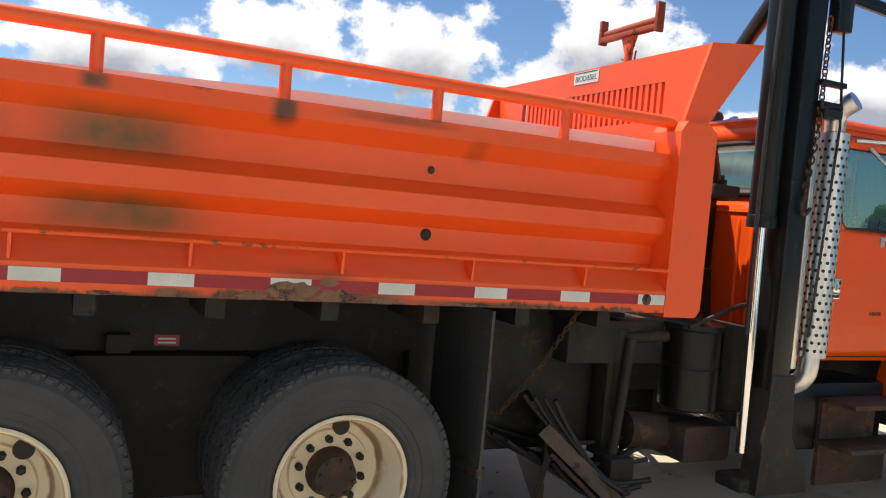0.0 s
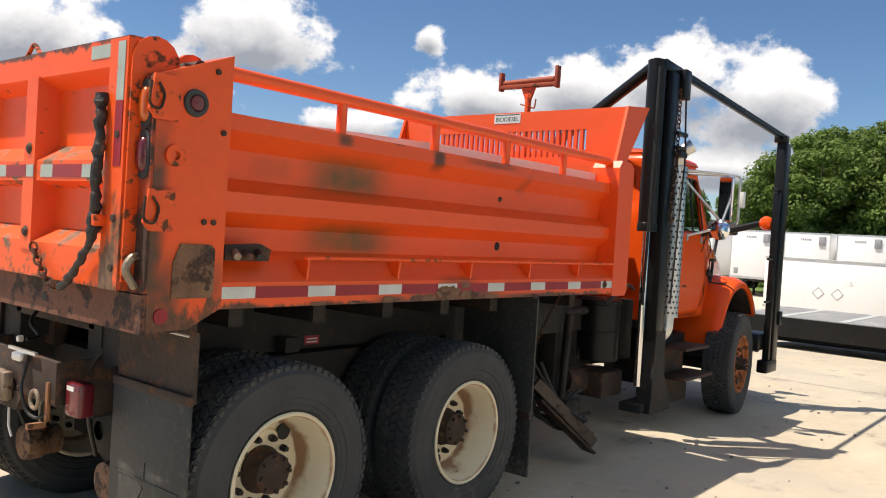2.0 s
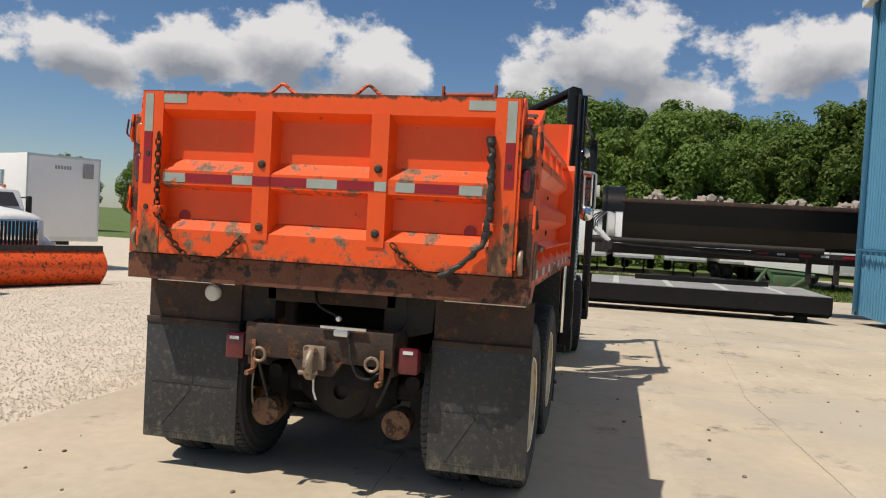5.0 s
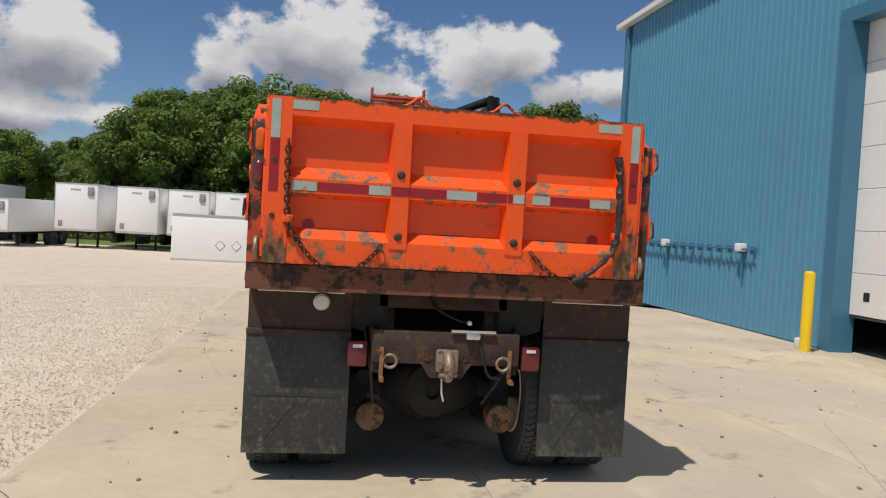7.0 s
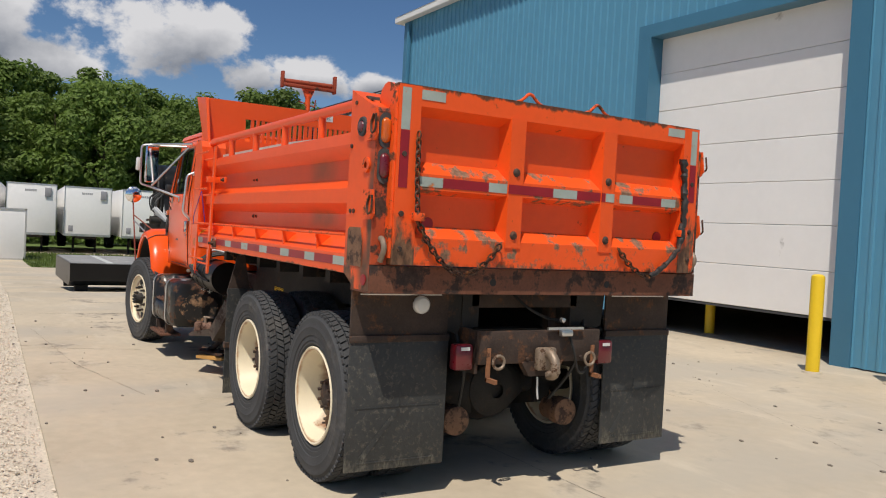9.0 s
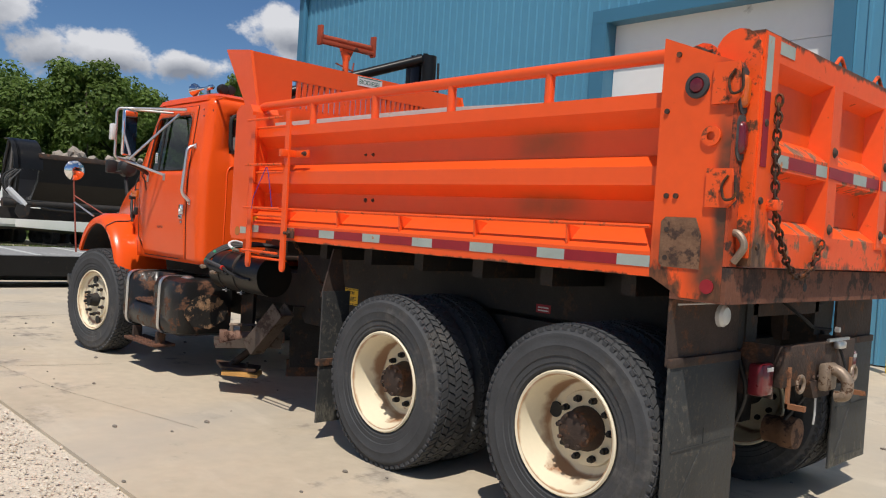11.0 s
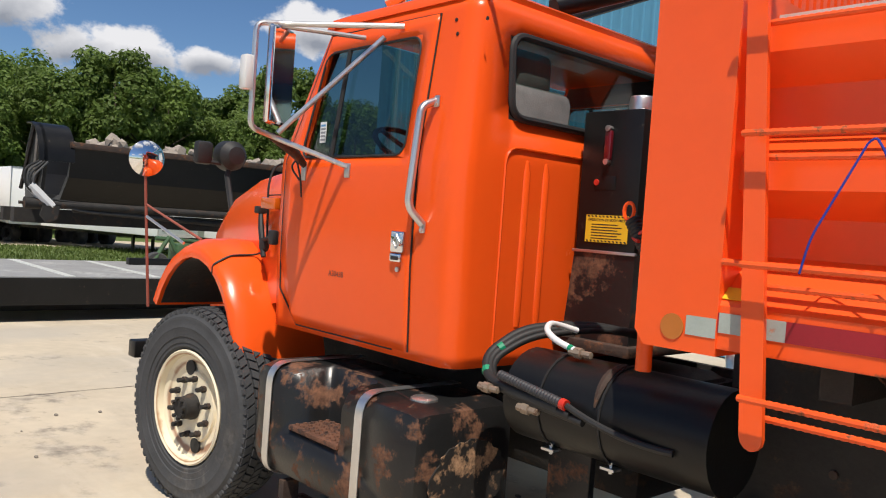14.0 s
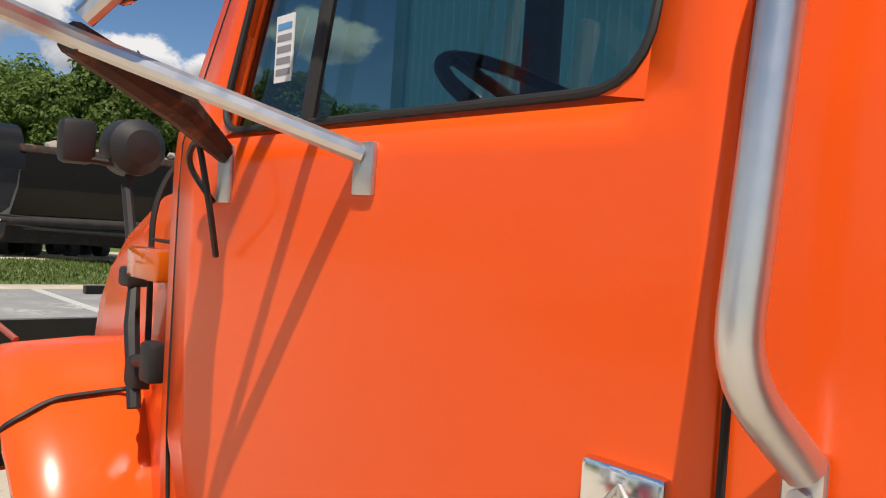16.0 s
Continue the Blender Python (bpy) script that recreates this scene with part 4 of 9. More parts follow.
bm.faces.new([bm.verts.new(p) for p in ((6.3, 0.92, 1.83), (6.3, -0.92, 1.83), (6.05, -0.86, 2.42), (6.05, 0.86, 2.42))])
part("windshield", bm, glass, cab, "tinted windshield").visible_shadow = False
# hood
bm = B()
rings = []
for x, hw, zt, zb in ((6.24, 0.95, 1.82, 1.1), (6.5, 0.915, 1.82, 1.05), (7.0, 0.79, 1.78, 1.0), (7.5, 0.68, 1.66, 0.9), (7.75, 0.62, 1.53, 0.85), (7.84, 0.5, 1.36, 0.85)):
    ring = [Vector((x, hw * 0.99, zb)), Vector((x, hw, (zb + zt) / 2)), Vector((x, hw * 0.97, zt - 0.16)), Vector((x, hw * 0.9, zt - 0.06)), Vector((x, hw * 0.75, zt - 0.012)), Vector((x, hw * 0.4, zt + 0.01)), Vector((x, 0, zt + 0.015))]
    ring += [Vector((p.x, -p.y, p.z)) for p in reversed(ring[:-1])]
    rings.append(ring)
loft(bm, rings)
hood = part("hood", bm, paint_cab, truck, "sloping glossy orange hood", smooth=60)
hood.location = NOSE
# fenders
def fender_ring(cx, s, deg, out=0.0, low=0.0):
    a = radians(deg)
    r0, r1 = 0.535, 0.60
    x, z = cx - math.cos(a) * (r1 + out), 0.58 + math.sin(a) * (r1 + out) * 1.27
    xi, zi = cx - math.cos(a) * r0, 0.58 + math.sin(a) * r0 * 1.27
    if deg < 0:
        z, zi = max(z, 0.69), max(zi, 0.69)
    return [Vector((xi, s * 0.62, zi)), Vector((x, s * 0.62, z + 0.02)), Vector((x, s * 0.90, z + 0.03)), Vector((x, s * 1.05, z + 0.022)), Vector((x, s * 1.115, z - 0.012)), Vector((x * 0.6 + xi * 0.4, s * 1.14, z * 0.6 + zi * 0.4)), Vector((xi, s * 1.132, zi))]


for s, cx in ((1, 6.945), (-1, 6.945)):
    bm = B()
    loft(bm, [fender_ring(cx, s, -28 + 176 * k / 16) for k in range(17)])
    fen = part("fender", bm, paint_cab, hood, "rounded orange front fender", smooth=60)
    bm = B()
    loft(bm, [[Vector((cx - math.cos(radians(d)) * r, s * y, 0.58 + math.sin(radians(d)) * r * 1.27)) for r, y in ((0.529, 0.6), (0.532, 0.6), (0.532, 1.11), (0.529, 1.11))] for d in range(-4, 147, 10)])
    part("fender_liner", bm, chassis, fen, "dark inner fender", smooth=60)
    # break between the fender top and its skirt
    pts = [p for p in fender_ring(cx, s, 64, 0.004)[2:7]]
    bm = B()
    tube(bm, bend([Vector((cx - 0.40, s * 0.915, 1.33))] + pts, 0.04), 0.006, 6)
    part("fender_seam", bm, ink, fen)

# fuel tank, with the foot recess cut out of it
def carved(name, bm, cutter, material):
    """The mesh left when one solid is cut out of another."""
    obs = []
    for q in (bm, cutter):
        o = bpy.data.objects.new(name, mesh_of(name, q, material, 40))
        scene.collection.objects.link(o)
        obs.append(o)
    md = obs[0].modifiers.new("cut", "BOOLEAN")
    md.object, md.operation, md.solver = obs[1], "DIFFERENCE", "EXACT"
    me = bpy.data.meshes.new_from_object(obs[0].evaluated_get(bpy.context.evaluated_depsgraph_get()))
    for o in obs:
        bpy.data.objects.remove(o)
    return me


bm, cutter = B(), B()
box(bm, 5.02, 6.235, 0.62, 1.18, 0.375, 0.885, 0.09)
box(cutter, 5.49, 5.87, 0.97, 1.40, 0.62, 1.02, 0.05)
part("fuel_tank", carved("fuel_tank", bm, cutter, tank_paint), tank_paint, truck, "black fuel tank with rust and worn paint")
bm = B()
tube(bm, [(3.95, 0.9, 1.0), (4.72, 0.9, 1.0)], 0.16, 24)
part("air_tank", bm, black_paint, truck, "black cylindrical hydraulic tank")
bm = B()
box(bm, 4.742, 5.05, -0.3, 0.31, 1.51, 2.108, 0.012)
part("valve_box", bm, black_paint, truck, "tall black hydraulic oil tank")


# ---- tailgate and rear end details ----
def link_chain(bm, pts, size=0.03, wire=0.0055):
    """A chain of oval links along a polyline."""
    pts = [Vector(p) for p in pts]
    segs = [(a, b, (b - a).length) for a, b in zip(pts, pts[1:])]
    total = sum(s[2] for s in segs)
    step = size * 1.35
    n = max(2, int(total / step))
    for i in range(n):
        d = (i + 0.5) * total / n
        for a, b, l in segs:
            if d <= l or (a, b, l) == segs[-1]:
                break
            d -= l
        p, t = a + (b - a) * min(d / l, 1), (b - a).normalized()
        q = t.to_track_quat("X", "Z").to_matrix() @ Matrix.Rotation(radians(45 if i % 2 else -45), 3, "X")
        ring = []
        for k in range(10):
            w = 2 * math.pi * k / 10
            c = p + q @ Vector((math.cos(w) * size, math.sin(w) * size * 0.58, 0))
            o = q @ Vector((math.cos(w), math.sin(w), 0))
            nz = q @ Vector((0, 0, 1))
            ring.append([bm.verts.new(c + (o * math.cos(v) + nz * math.sin(v)) * wire) for v in (0, 1.57, 3.14, 4.71)])
        for k in range(10):
            u, v = ring[k], ring[(k + 1) % 10]
            for j in range(4):
                bm.faces.new((u[j], u[(j + 1) % 4], v[(j + 1) % 4], v[j]))
    return bm


def sag(a, b, drop, n=12):
    a, b = Vector(a), Vector(b)
    return [a.lerp(b, i / n) - Vector((0, 0, drop * 4 * (i / n) * (1 - i / n))) for i in range(n + 1)]


worn_hook = mat("worn_hook_steel", (0.30, 0.23, 0.17), 0.5, 0.4, vary=0.3, scale=14, bump=0.2, dirt=(0.13, 0.07, 0.04), dirt_amount=0.35, dirt_scale=14)
rust_bright = mat("bright_rust", (0.30, 0.13, 0.06), 0.75, vary=0.35, scale=12, bump=0.3, dirt=(0.10, 0.045, 0.025), dirt_amount=0.35, dirt_scale=12)
post_rust = mat("post_back_rust", (0.42, 0.06, 0.015), 0.6, vary=0.3, scale=5, bump=0.2, dirt=(0.06, 0.03, 0.02), dirt_amount=0.5, dirt_scale=7)
rusty_chain = mat("rusty_chain", (0.07, 0.04, 0.028), 0.6, 0.6, vary=0.4, scale=20, dirt=(0.2, 0.08, 0.03), dirt_amount=0.4, dirt_scale=20)
worn_plate = mat("worn_brown_plate", (0.085, 0.064, 0.05), 0.6, 0.15, vary=0.4, scale=7, bump=0.2, bump_scale=40, dirt=(0.05, 0.03, 0.022), dirt_amount=0.4, dirt_scale=9)
rust_pale = mat("scaly_pale_rust", (0.20, 0.11, 0.075), 0.75, vary=0.45, scale=16, bump=0.5, bump_scale=40, dirt=(0.08, 0.035, 0.022), dirt_amount=0.4, dirt_scale=18)
sleeve_m = mat("tarred_sleeve", (0.02, 0.019, 0.018), 0.55, vary=0.4, scale=12, bump=0.6, bump_scale=30, dirt=(0.12, 0.07, 0.05), dirt_amount=0.25, dirt_scale=14)


def flat_x(y0, y1, z0, z1, x, th=0.0025):
    bm = B()
    box(bm, x - th, x, y0, y1, z0, z1)
    return bm


for s in (1, -1):
    y0, y1 = sorted((s * 1.065, s * 1.118))
    part("silver_tape", flat_x(y0, y1, 2.11, 2.335, -0.0045), tape_grey, gate)
    part("red_tape", flat_x(y0, y1, 1.80 if s > 0 else 1.86, 2.107, -0.0045), tape_red, gate)
    y0, y1 = sorted((s * 0.85, s * 1.055))
    part("silver_tape", flat_x(y0, y1, 2.282, 2.335, -0.0005), tape_grey, gate)
    bm = B()
    lathe(bm, [(0.001, 0.078), (0.036, 0.078), (0.036, 0.085)], 20, (0, s * 0.88, 1.615), "x")
    part("round_reflector", bm, tape_red, gate, "faded round red reflector")
    # bolts and rust spots on stiles and ribs
    for z in (1.98, 1.66, 1.47):
        bm = B()
        lathe(bm, [(0.001, -0.012), (0.014, -0.012), (0.017, -0.004)], 8, (0, s * 1.09, z), "x")
        part("bolt", bm, rusty, gate)
    for z in (1.94, 1.575):
        bm = B()
        lathe(bm, [(0.001, -0.02), (0.013, -0.02), (0.022, -0.013), (0.026, -0.0085)], 10, (0, s * 0.3525, z), "x")
        part("bolt", bm, rusty, gate, "rusted bolt head")
    bm = B()
    y0, y1 = sorted((s * 0.965, s * 1.03))
    box(bm, -0.05, 0.0, y0, y1, 1.625, 1.67, 0.006)
    part("chain_keeper", bm, paint_worn, gate)
    # gate cheeks with rounded tops
    bm = B()
    arc = [(0.105 + 0.1 * math.cos(a), 2.27 + 0.1 * math.sin(a)) for a in (math.pi * k / 8 for k in range(9))]
    prism(bm, [(0.205, 1.42)] + arc + [(0.005, 1.42)], "y", s * 1.136, s * 1.152)
    part("gate_cheek", bm, paint_worn, gate, smooth=30)
    bm = B()
    arc = [(0.31 + 0.09 * math.cos(a), 2.25 + 0.1 * math.sin(a)) for a in (math.pi * k / 8 for k in range(9))]
    prism(bm, [(0.40, 2.0)] + arc + [(0.22, 2.0)], "y", s * 1.05, s * 1.075)
    part("hinge_plate", bm, paint_worn, body, smooth=30)
    bm = B()
    tube(bm, [(0.27, s * 1.03, 2.275), (0.27, s * 1.2, 2.275)], 0.032, 14)
    tube(bm, [(0.2, s * 1.19, 2.28), (0.34, s * 1.19, 2.27)], 0.008, 6)
    part("hinge_pin", bm, rusty, body, "rusty hinge pin")
    # oval lamps in rubber grommets on the post's back
    for z, m_, lab in ((2.10, amber_lens, "amber oval lamp in a black grommet"), (1.91, red_lens, "red oval lamp in a black grommet")):
        bm = B()
        prof = []
        for k in range(24):
            a = 2 * math.pi * k / 24
            prof.append((s * 1.178 + 0.04 * math.cos(a), z + 0.05 * (1 if math.sin(a) > 0 else -1) + 0.045 * math.sin(a)))
        prism(bm, prof, "x", 0.05, 0.069)
        lp = part("lamp_grommet", bm, rubber, body, "worn black rubber grommet")
        bm = B()
        rings = []
        for f, x in ((0.72, 0.05), (0.68, 0.04), (0.5, 0.032), (0.2, 0.03)):
            rings.append([Vector((x, s * 1.178 + (y - s * 1.178) * f, z + (zz - z) * f)) for y, zz in prof])
        loft(bm, rings)
        part("lens", bm, m_, lp, lab, smooth=60)
    # side marker, ring, hooks, scab plate
    bm = B()
    lathe(bm, [(0.055, s * 1.2285), (0.052, s * 1.24), (0.036, s * 1.243), (0.034, s * 1.238), (0.001, s * 1.238)], 24, (0.235, 0, 2.13))
    g_ = part("marker_grommet", bm, rubber, body)
    bm = B()
    lathe(bm, [(0.032, s * 1.239), (0.028, s * 1.246), (0.001, s * 1.249)], 20, (0.235, 0, 2.13))
    part("lens", bm, red_lens, g_, "small round red marker lamp")
    bm = B()
    lathe(bm, [(0.018, s * 1.229), (0.042, s * 1.229), (0.042, s * 1.24), (0.018, s * 1.24)], 18, (0.155, 0, 1.915))
    part("washer", bm, paint_worn, body)
    for z, hh in ((2.13, 0.085), (1.70, 0.08)):
        bm = B()
        prism(bm, [(0.03, z - hh * 0.6), (0.05, z + hh), (0.16, z + hh), (0.16, z - hh), (0.06, z - hh)], "y", s * 1.229, s * 1.243)
        hk = part("hook_plate", bm, paint_worn, body, smooth=0)
        bm = B()
        tube(bm, bend([(0.03, s * 1.25, z + 0.05), (0.02, s * 1.255, z - 0.04), (0.07, s * 1.255, z - 0.055), (0.09, s * 1.25, z + 0.01), (0.06, s * 1.25, z + 0.05)], 0.03), 0.006, 6)
        part("chain_hook", bm, rusty_chain, hk)
    bm = B()
    prism(bm, [(0.17, 1.36), (0.345, 1.36), (0.36, 1.38), (0.36, 1.555), (0.34, 1.575), (0.2, 1.575), (0.17, 1.5)], "y", s * 1.2285, s * 1.234)
    part("scab_plate", bm, scab_m, body, "bare rusty steel plate", smooth=0)
    for x, z in ((0.30, 1.665), (0.345, 1.665), (0.37, 2.03), (0.33, 2.27), (0.33, 1.52), (0.33, 1.40)):
        bm = B()
        lathe(bm, [(0.001, s * 1.2365), (0.012, s * 1.2365), (0.012, s * 1.2285)], 8, (x, 0, z))
        part("bolt", bm, rusty, body)
    # gate latch jaw
    bm = B()
    tube(bm, bend([(0.05, s * 1.175, 1.40), (0.0, s * 1.175, 1.47), (0.04, s * 1.175, 1.53), (0.12, s * 1.175, 1.50)], 0.05), 0.016, 10)
    part("latch_jaw", bm, worn_hook, body, "worn steel gate latch jaw")
    bm = B()
    prism(bm, [(0.056, 1.38), (0.069, 1.38), (0.069, 2.22), (0.056, 2.2)], "y", s * 1.135, s * 1.228)
    part("post_back", bm, post_rust, body, "rust-brown back of the corner post", smooth=0)
    for hy in (s * 0.26,):
        bm = B()
        tube(bm, bend([(0.03, hy + 0.095, 2.352), (0.03, hy + 0.06, 2.366), (0.03, hy, 2.42), (0.03, hy - 0.06, 2.366), (0.03, hy - 0.095, 2.352)], 0.03), 0.0095, 8)
        part("lift_loop", bm, paint_worn, gate, "bent-rod lifting loop")
    bm = B()
    lathe(bm, [(0.001, 0.0485), (0.022, 0.0485), (0.022, 0.0505)], 14, (0, s * 0.437, 1.295), "x")
    part("sill_hole", bm, ink, body)
TAPE = [(0.986, 0.84, 0), (0.84, 0.537, 1), (0.537, 0.41, 0), (0.298, 0.073, 1), (0.073, -0.11, 0), (-0.11, -0.298, 1), (-0.457, -0.567, 0), (-0.567, -0.82, 1), (-0.82, -0.95, 0)]
for a, b, red in TAPE:
    part("red_tape" if red else "silver_tape", flat_x(b, a, 1.815, 1.868, -0.0005), tape_red if red else tape_grey, gate)
for a, b, red in ((0.404, 0.302, 1), (-0.302, -0.33, 1), (-0.335, -0.404, 0)):
    part("red_tape" if red else "silver_tape", flat_x(b, a, 1.815, 1.868, -0.0085), tape_red if red else tape_grey, gate)
# chains
bm = B()
link_chain(bm, [(-0.02, 1.015, 2.10), (-0.022, 1.012, 1.85), (-0.03, 1.0, 1.62)] + sag((-0.03, 0.985, 1.60), (-0.02, 0.45, 1.515), 0.21), 0.026, 0.0058)
part("gate_chain", bm, rusty_chain, gate, "rusty hanging chain")
bm = B()
link_chain(bm, sag((-0.03, -0.72, 1.352), (-0.02, -0.456, 1.525), 0.035), 0.026, 0.0058)
part("gate_chain", bm, rusty_chain, gate, "rusty hanging chain")
bm = B()
r = random.Random(5)
way = [Vector(p) for p in ((-0.02, -0.985, 2.14), (-0.03, -1.0, 1.95), (-0.035, -1.005, 1.78), (-0.03, -0.99, 1.62), (-0.035, -0.965, 1.54), (-0.035, -0.88, 1.45), (-0.03, -0.79, 1.385), (-0.03, -0.71, 1.35))]
pts, rad = [], []
for a, b in zip(way, way[1:]):
    n_ = max(3, int((b - a).length / 0.018))
    for i in range(n_):
        pts.append(a.lerp(b, i / n_) + Vector((r.uniform(-0.004, 0.004), r.uniform(-0.006, 0.006), 0)))
        f = 0.022 if pts[-1].z > 1.6 else 0.017
        rad.append(f * r.uniform(0.75, 1.25))
tube(bm, pts, rad, 10)
part("chain_sleeve", bm, sleeve_m, gate, "lumpy black tarred sleeve over the chain")

# hitch and rear frame
bm = B()
box(bm, 0.11, 0.16, -0.46, 0.46, 0.80, 1.0, 0.006)
prism(bm, [(-0.16, 0.81), (0.16, 0.81), (0.1, 0.72), (-0.1, 0.72)], "x", 0.1, 0.15)
hb = part("hitch_beam", bm, rusty, truck, "rusty rear cross plate with a pintle hook")
for s in (1, -1):
    bm = B()
    box(bm, 0.16, 0.45, s * 0.45 - 0.01, s * 0.45 + 0.01, 0.74, 1.0)
    part("side_gusset", bm, rusty, hb)
# plates added to block the bright see-through gap beneath the sill
for s in (1, -1):
    bm = B()
    prism(bm, [(s * 0.40, 1.225), (s * 0.66, 1.225), (s * 0.64, 1.0), (s * 0.50, 0.96), (s * 0.44, 1.1)], "x", 0.31, 0.33)
    part("sill_bracket", bm, chassis, truck, "grimy added plate closing the gap under the sill", smooth=0)
for y in (-0.12, -0.06, 0.06, 0.12, -0.3, 0.3):
    bm = B()
    lathe(bm, [(0.001, 0.092), (0.011, 0.094), (0.013, 0.1)], 6, (0, y, 0.83), "x")
    part("bolt", bm, rusty, hb)
bm = B()
tube(bm, bend([(0.1, 0, 0.86), (0.03, 0, 0.875), (-0.03, 0, 0.82), (-0.02, 0, 0.745), (0.03, 0, 0.735)], 0.05), 0.03, 12)
box(bm, 0.05, 0.1, -0.07, 0.07, 0.76, 0.9, 0.015)
tube(bm, [(0.0, -0.05, 0.76), (-0.02, 0.06, 0.755)], 0.014, 8)
part("pintle_hook", bm, worn_hook, hb, "worn steel pintle hook")
for s in (1, -1):
    bm = B()
    box(bm, 0.10, 0.115, s * 0.40 - 0.012, s * 0.40 + 0.012, 0.70, 0.9)
    box(bm, 0.02, 0.115, s * 0.40 - 0.012, s * 0.40 + 0.012, 0.70, 0.725)
    part("safety_bracket", bm, rust_bright, hb)
    bm = B()
    ring = [(0.07, s * 0.35 + 0.04 * math.cos(a), 0.82 + 0.04 * math.sin(a)) for a in (2 * math.pi * k / 14 for k in range(15))]
    tube(bm, ring, 0.009, 8, caps=False)
    part("tow_ring", bm, worn_hook, hb)
    bm = B()
    box(bm, 0.14, 0.22, s * 0.545 - 0.062, s * 0.545 + 0.062, 0.765, 0.92, 0.018)
    tl = part("tail_light", bm, red_lens, truck, "square red tail light")
    bm = B()
    box(bm, 0.134, 0.139, s * 0.545 - 0.03, s * 0.545 + 0.03, 0.885, 0.905)
    part("clear_strip", bm, clear_lens, tl)
    bm = B()
    lathe(bm, [(0.001, 0.365), (0.06, 0.365), (0.09, 0.375), (0.094, 0.40), (0.094, 0.46), (0.08, 0.48), (0.08, 0.56)], 24, (0, s * 0.43, 0.405), "x")
    part("brake_chamber", bm, scab_m, truck, "rusty round brake chamber")
bm = B()
box(bm, 0.085, 0.1, -0.3, -0.02, 1.005, 1.02)
box(bm, 0.06, 0.1, -0.2, -0.11, 0.965, 1.005, 0.01)
part("plate_lamp", bm, alu, hb, "white plate lamp on a thin bracket")
bm = B()
lathe(bm, [(0.001, 0.075), (0.014, 0.078), (0.016, 0.1)], 12, (0, -0.13, 1.065), "x")
part("trailer_plug", bm, alu, hb)
bm = B()
tube(bm, bend([(0.1, -0.2, 0.97), (0.06, -0.22, 0.85), (0.08, -0.26, 0.74), (0.1, -0.33, 0.72), (0.14, -0.4, 0.78)], 0.06), 0.008, 8)
part("trailer_cable", bm, ink, hb, "dangling black trailer cable")
bm = B()
tube(bm, [(0.12, 0.02, 0.71), (0.12, 0.015, 0.62), (0.13, 0.0, 0.57)], 0.006, 6)
part("loose_wire", bm, white_paint, hb)
bm = B()
lathe(bm, [(0.001, 0.255), (0.04, 0.258), (0.052, 0.27), (0.054, 0.292)], 24, (0, 0.775, 1.14), "x")
part("work_lamp", bm, clear_lens, truck, "round white reversing lamp")
# embossed lines of the mud flaps and hanger ribs
for y0, y1 in ((0.585, 1.217), (-1.243, -0.66)):
    for (a, b, c, d) in ((y0 + 0.07, y1 - 0.07, 0.235, 0.241), (y0 + 0.045, y1 - 0.045, 0.55, 0.556), (y0 + 0.3, y0 + 0.306, 0.55, 0.63)):
        bm = B()
        box(bm, 0.2715, 0.275, a, b, c, d)
        part("moulded_line", bm, flap_rubber, truck)
    bm = B()
    yl, yr = (y1 - 0.08, y0 + 0.33)
    prism(bm, [(yl, 0.27), (yl - 0.03, 0.255), (yr - 0.02, 0.52), (yr, 0.53)], "x", 0.2712, 0.275)
    part("moulded_line", bm, flap_rubber, truck)
    bm = B()
    box(bm, 0.268, 0.292, y0 - 0.006, y1 + 0.006, 0.925, 0.965, 0.004)
    part("clamp_bar", bm, rusty, truck, "rusty flap clamp bar")
    bm = B()
    tube(bm, [(0.3, y0 + 0.05, 1.2), (0.3, y1 - 0.05, 1.2)], 0.012, 8)
    part("hanger_rod", bm, alu, truck)
bm = B()
for s in (1, -1):
    box(bm, 0.45, 0.52, min(s * 0.3, s * 0.46), max(s * 0.3, s * 0.46), 0.95, 1.29)
box(bm, 0.3, 0.42, -0.42, 0.42, 1.12, 1.22, 0.01)
part("hinge_block", bm, rusty, truck, "rusty body hinge blocks")
# hose and wires under the sill
bm = B()
tube(bm, bend([(0.3, 0.1, 1.2), (0.2, 0.05, 1.12), (0.2, -0.1, 1.06), (0.12, -0.13, 1.06)], 0.06), 0.009, 8)
part("air_line", bm, ink, truck, "black air line")
bm = B()
tube(bm, bend([(0.35, -0.5, 1.1), (0.25, -0.45, 0.95), (0.3, -0.4, 0.7), (0.4, -0.3, 0.5)], 0.08), 0.011, 8)
part("air_line", bm, ink, truck, "black air line")
bm = B()
tube(bm, bend([(0.35, 0.5, 1.0), (0.28, 0.45, 0.75), (0.38, 0.42, 0.5)], 0.08), 0.011, 8)
part("air_line", bm, ink, truck, "black air line")
# box of lamps on the shaded side
bm = B()
prism(bm, [(0.44, 1.51), (0.67, 1.51), (0.68, 1.56), (0.62, 1.585), (0.44, 1.575)], "y", -1.15, -1.19)
lb = part("lever_bank", bm, rusty, body, "small rusty bank of levers")
for x, m_ in ((0.49, worn_hook), (0.55, rust_gate), (0.61, ink)):
    bm = B()
    tube(bm, [(x, -1.18, 1.55), (x - 0.03, -1.25, 1.53)], 0.016, 10)
    part("lever", bm, m_, lb)

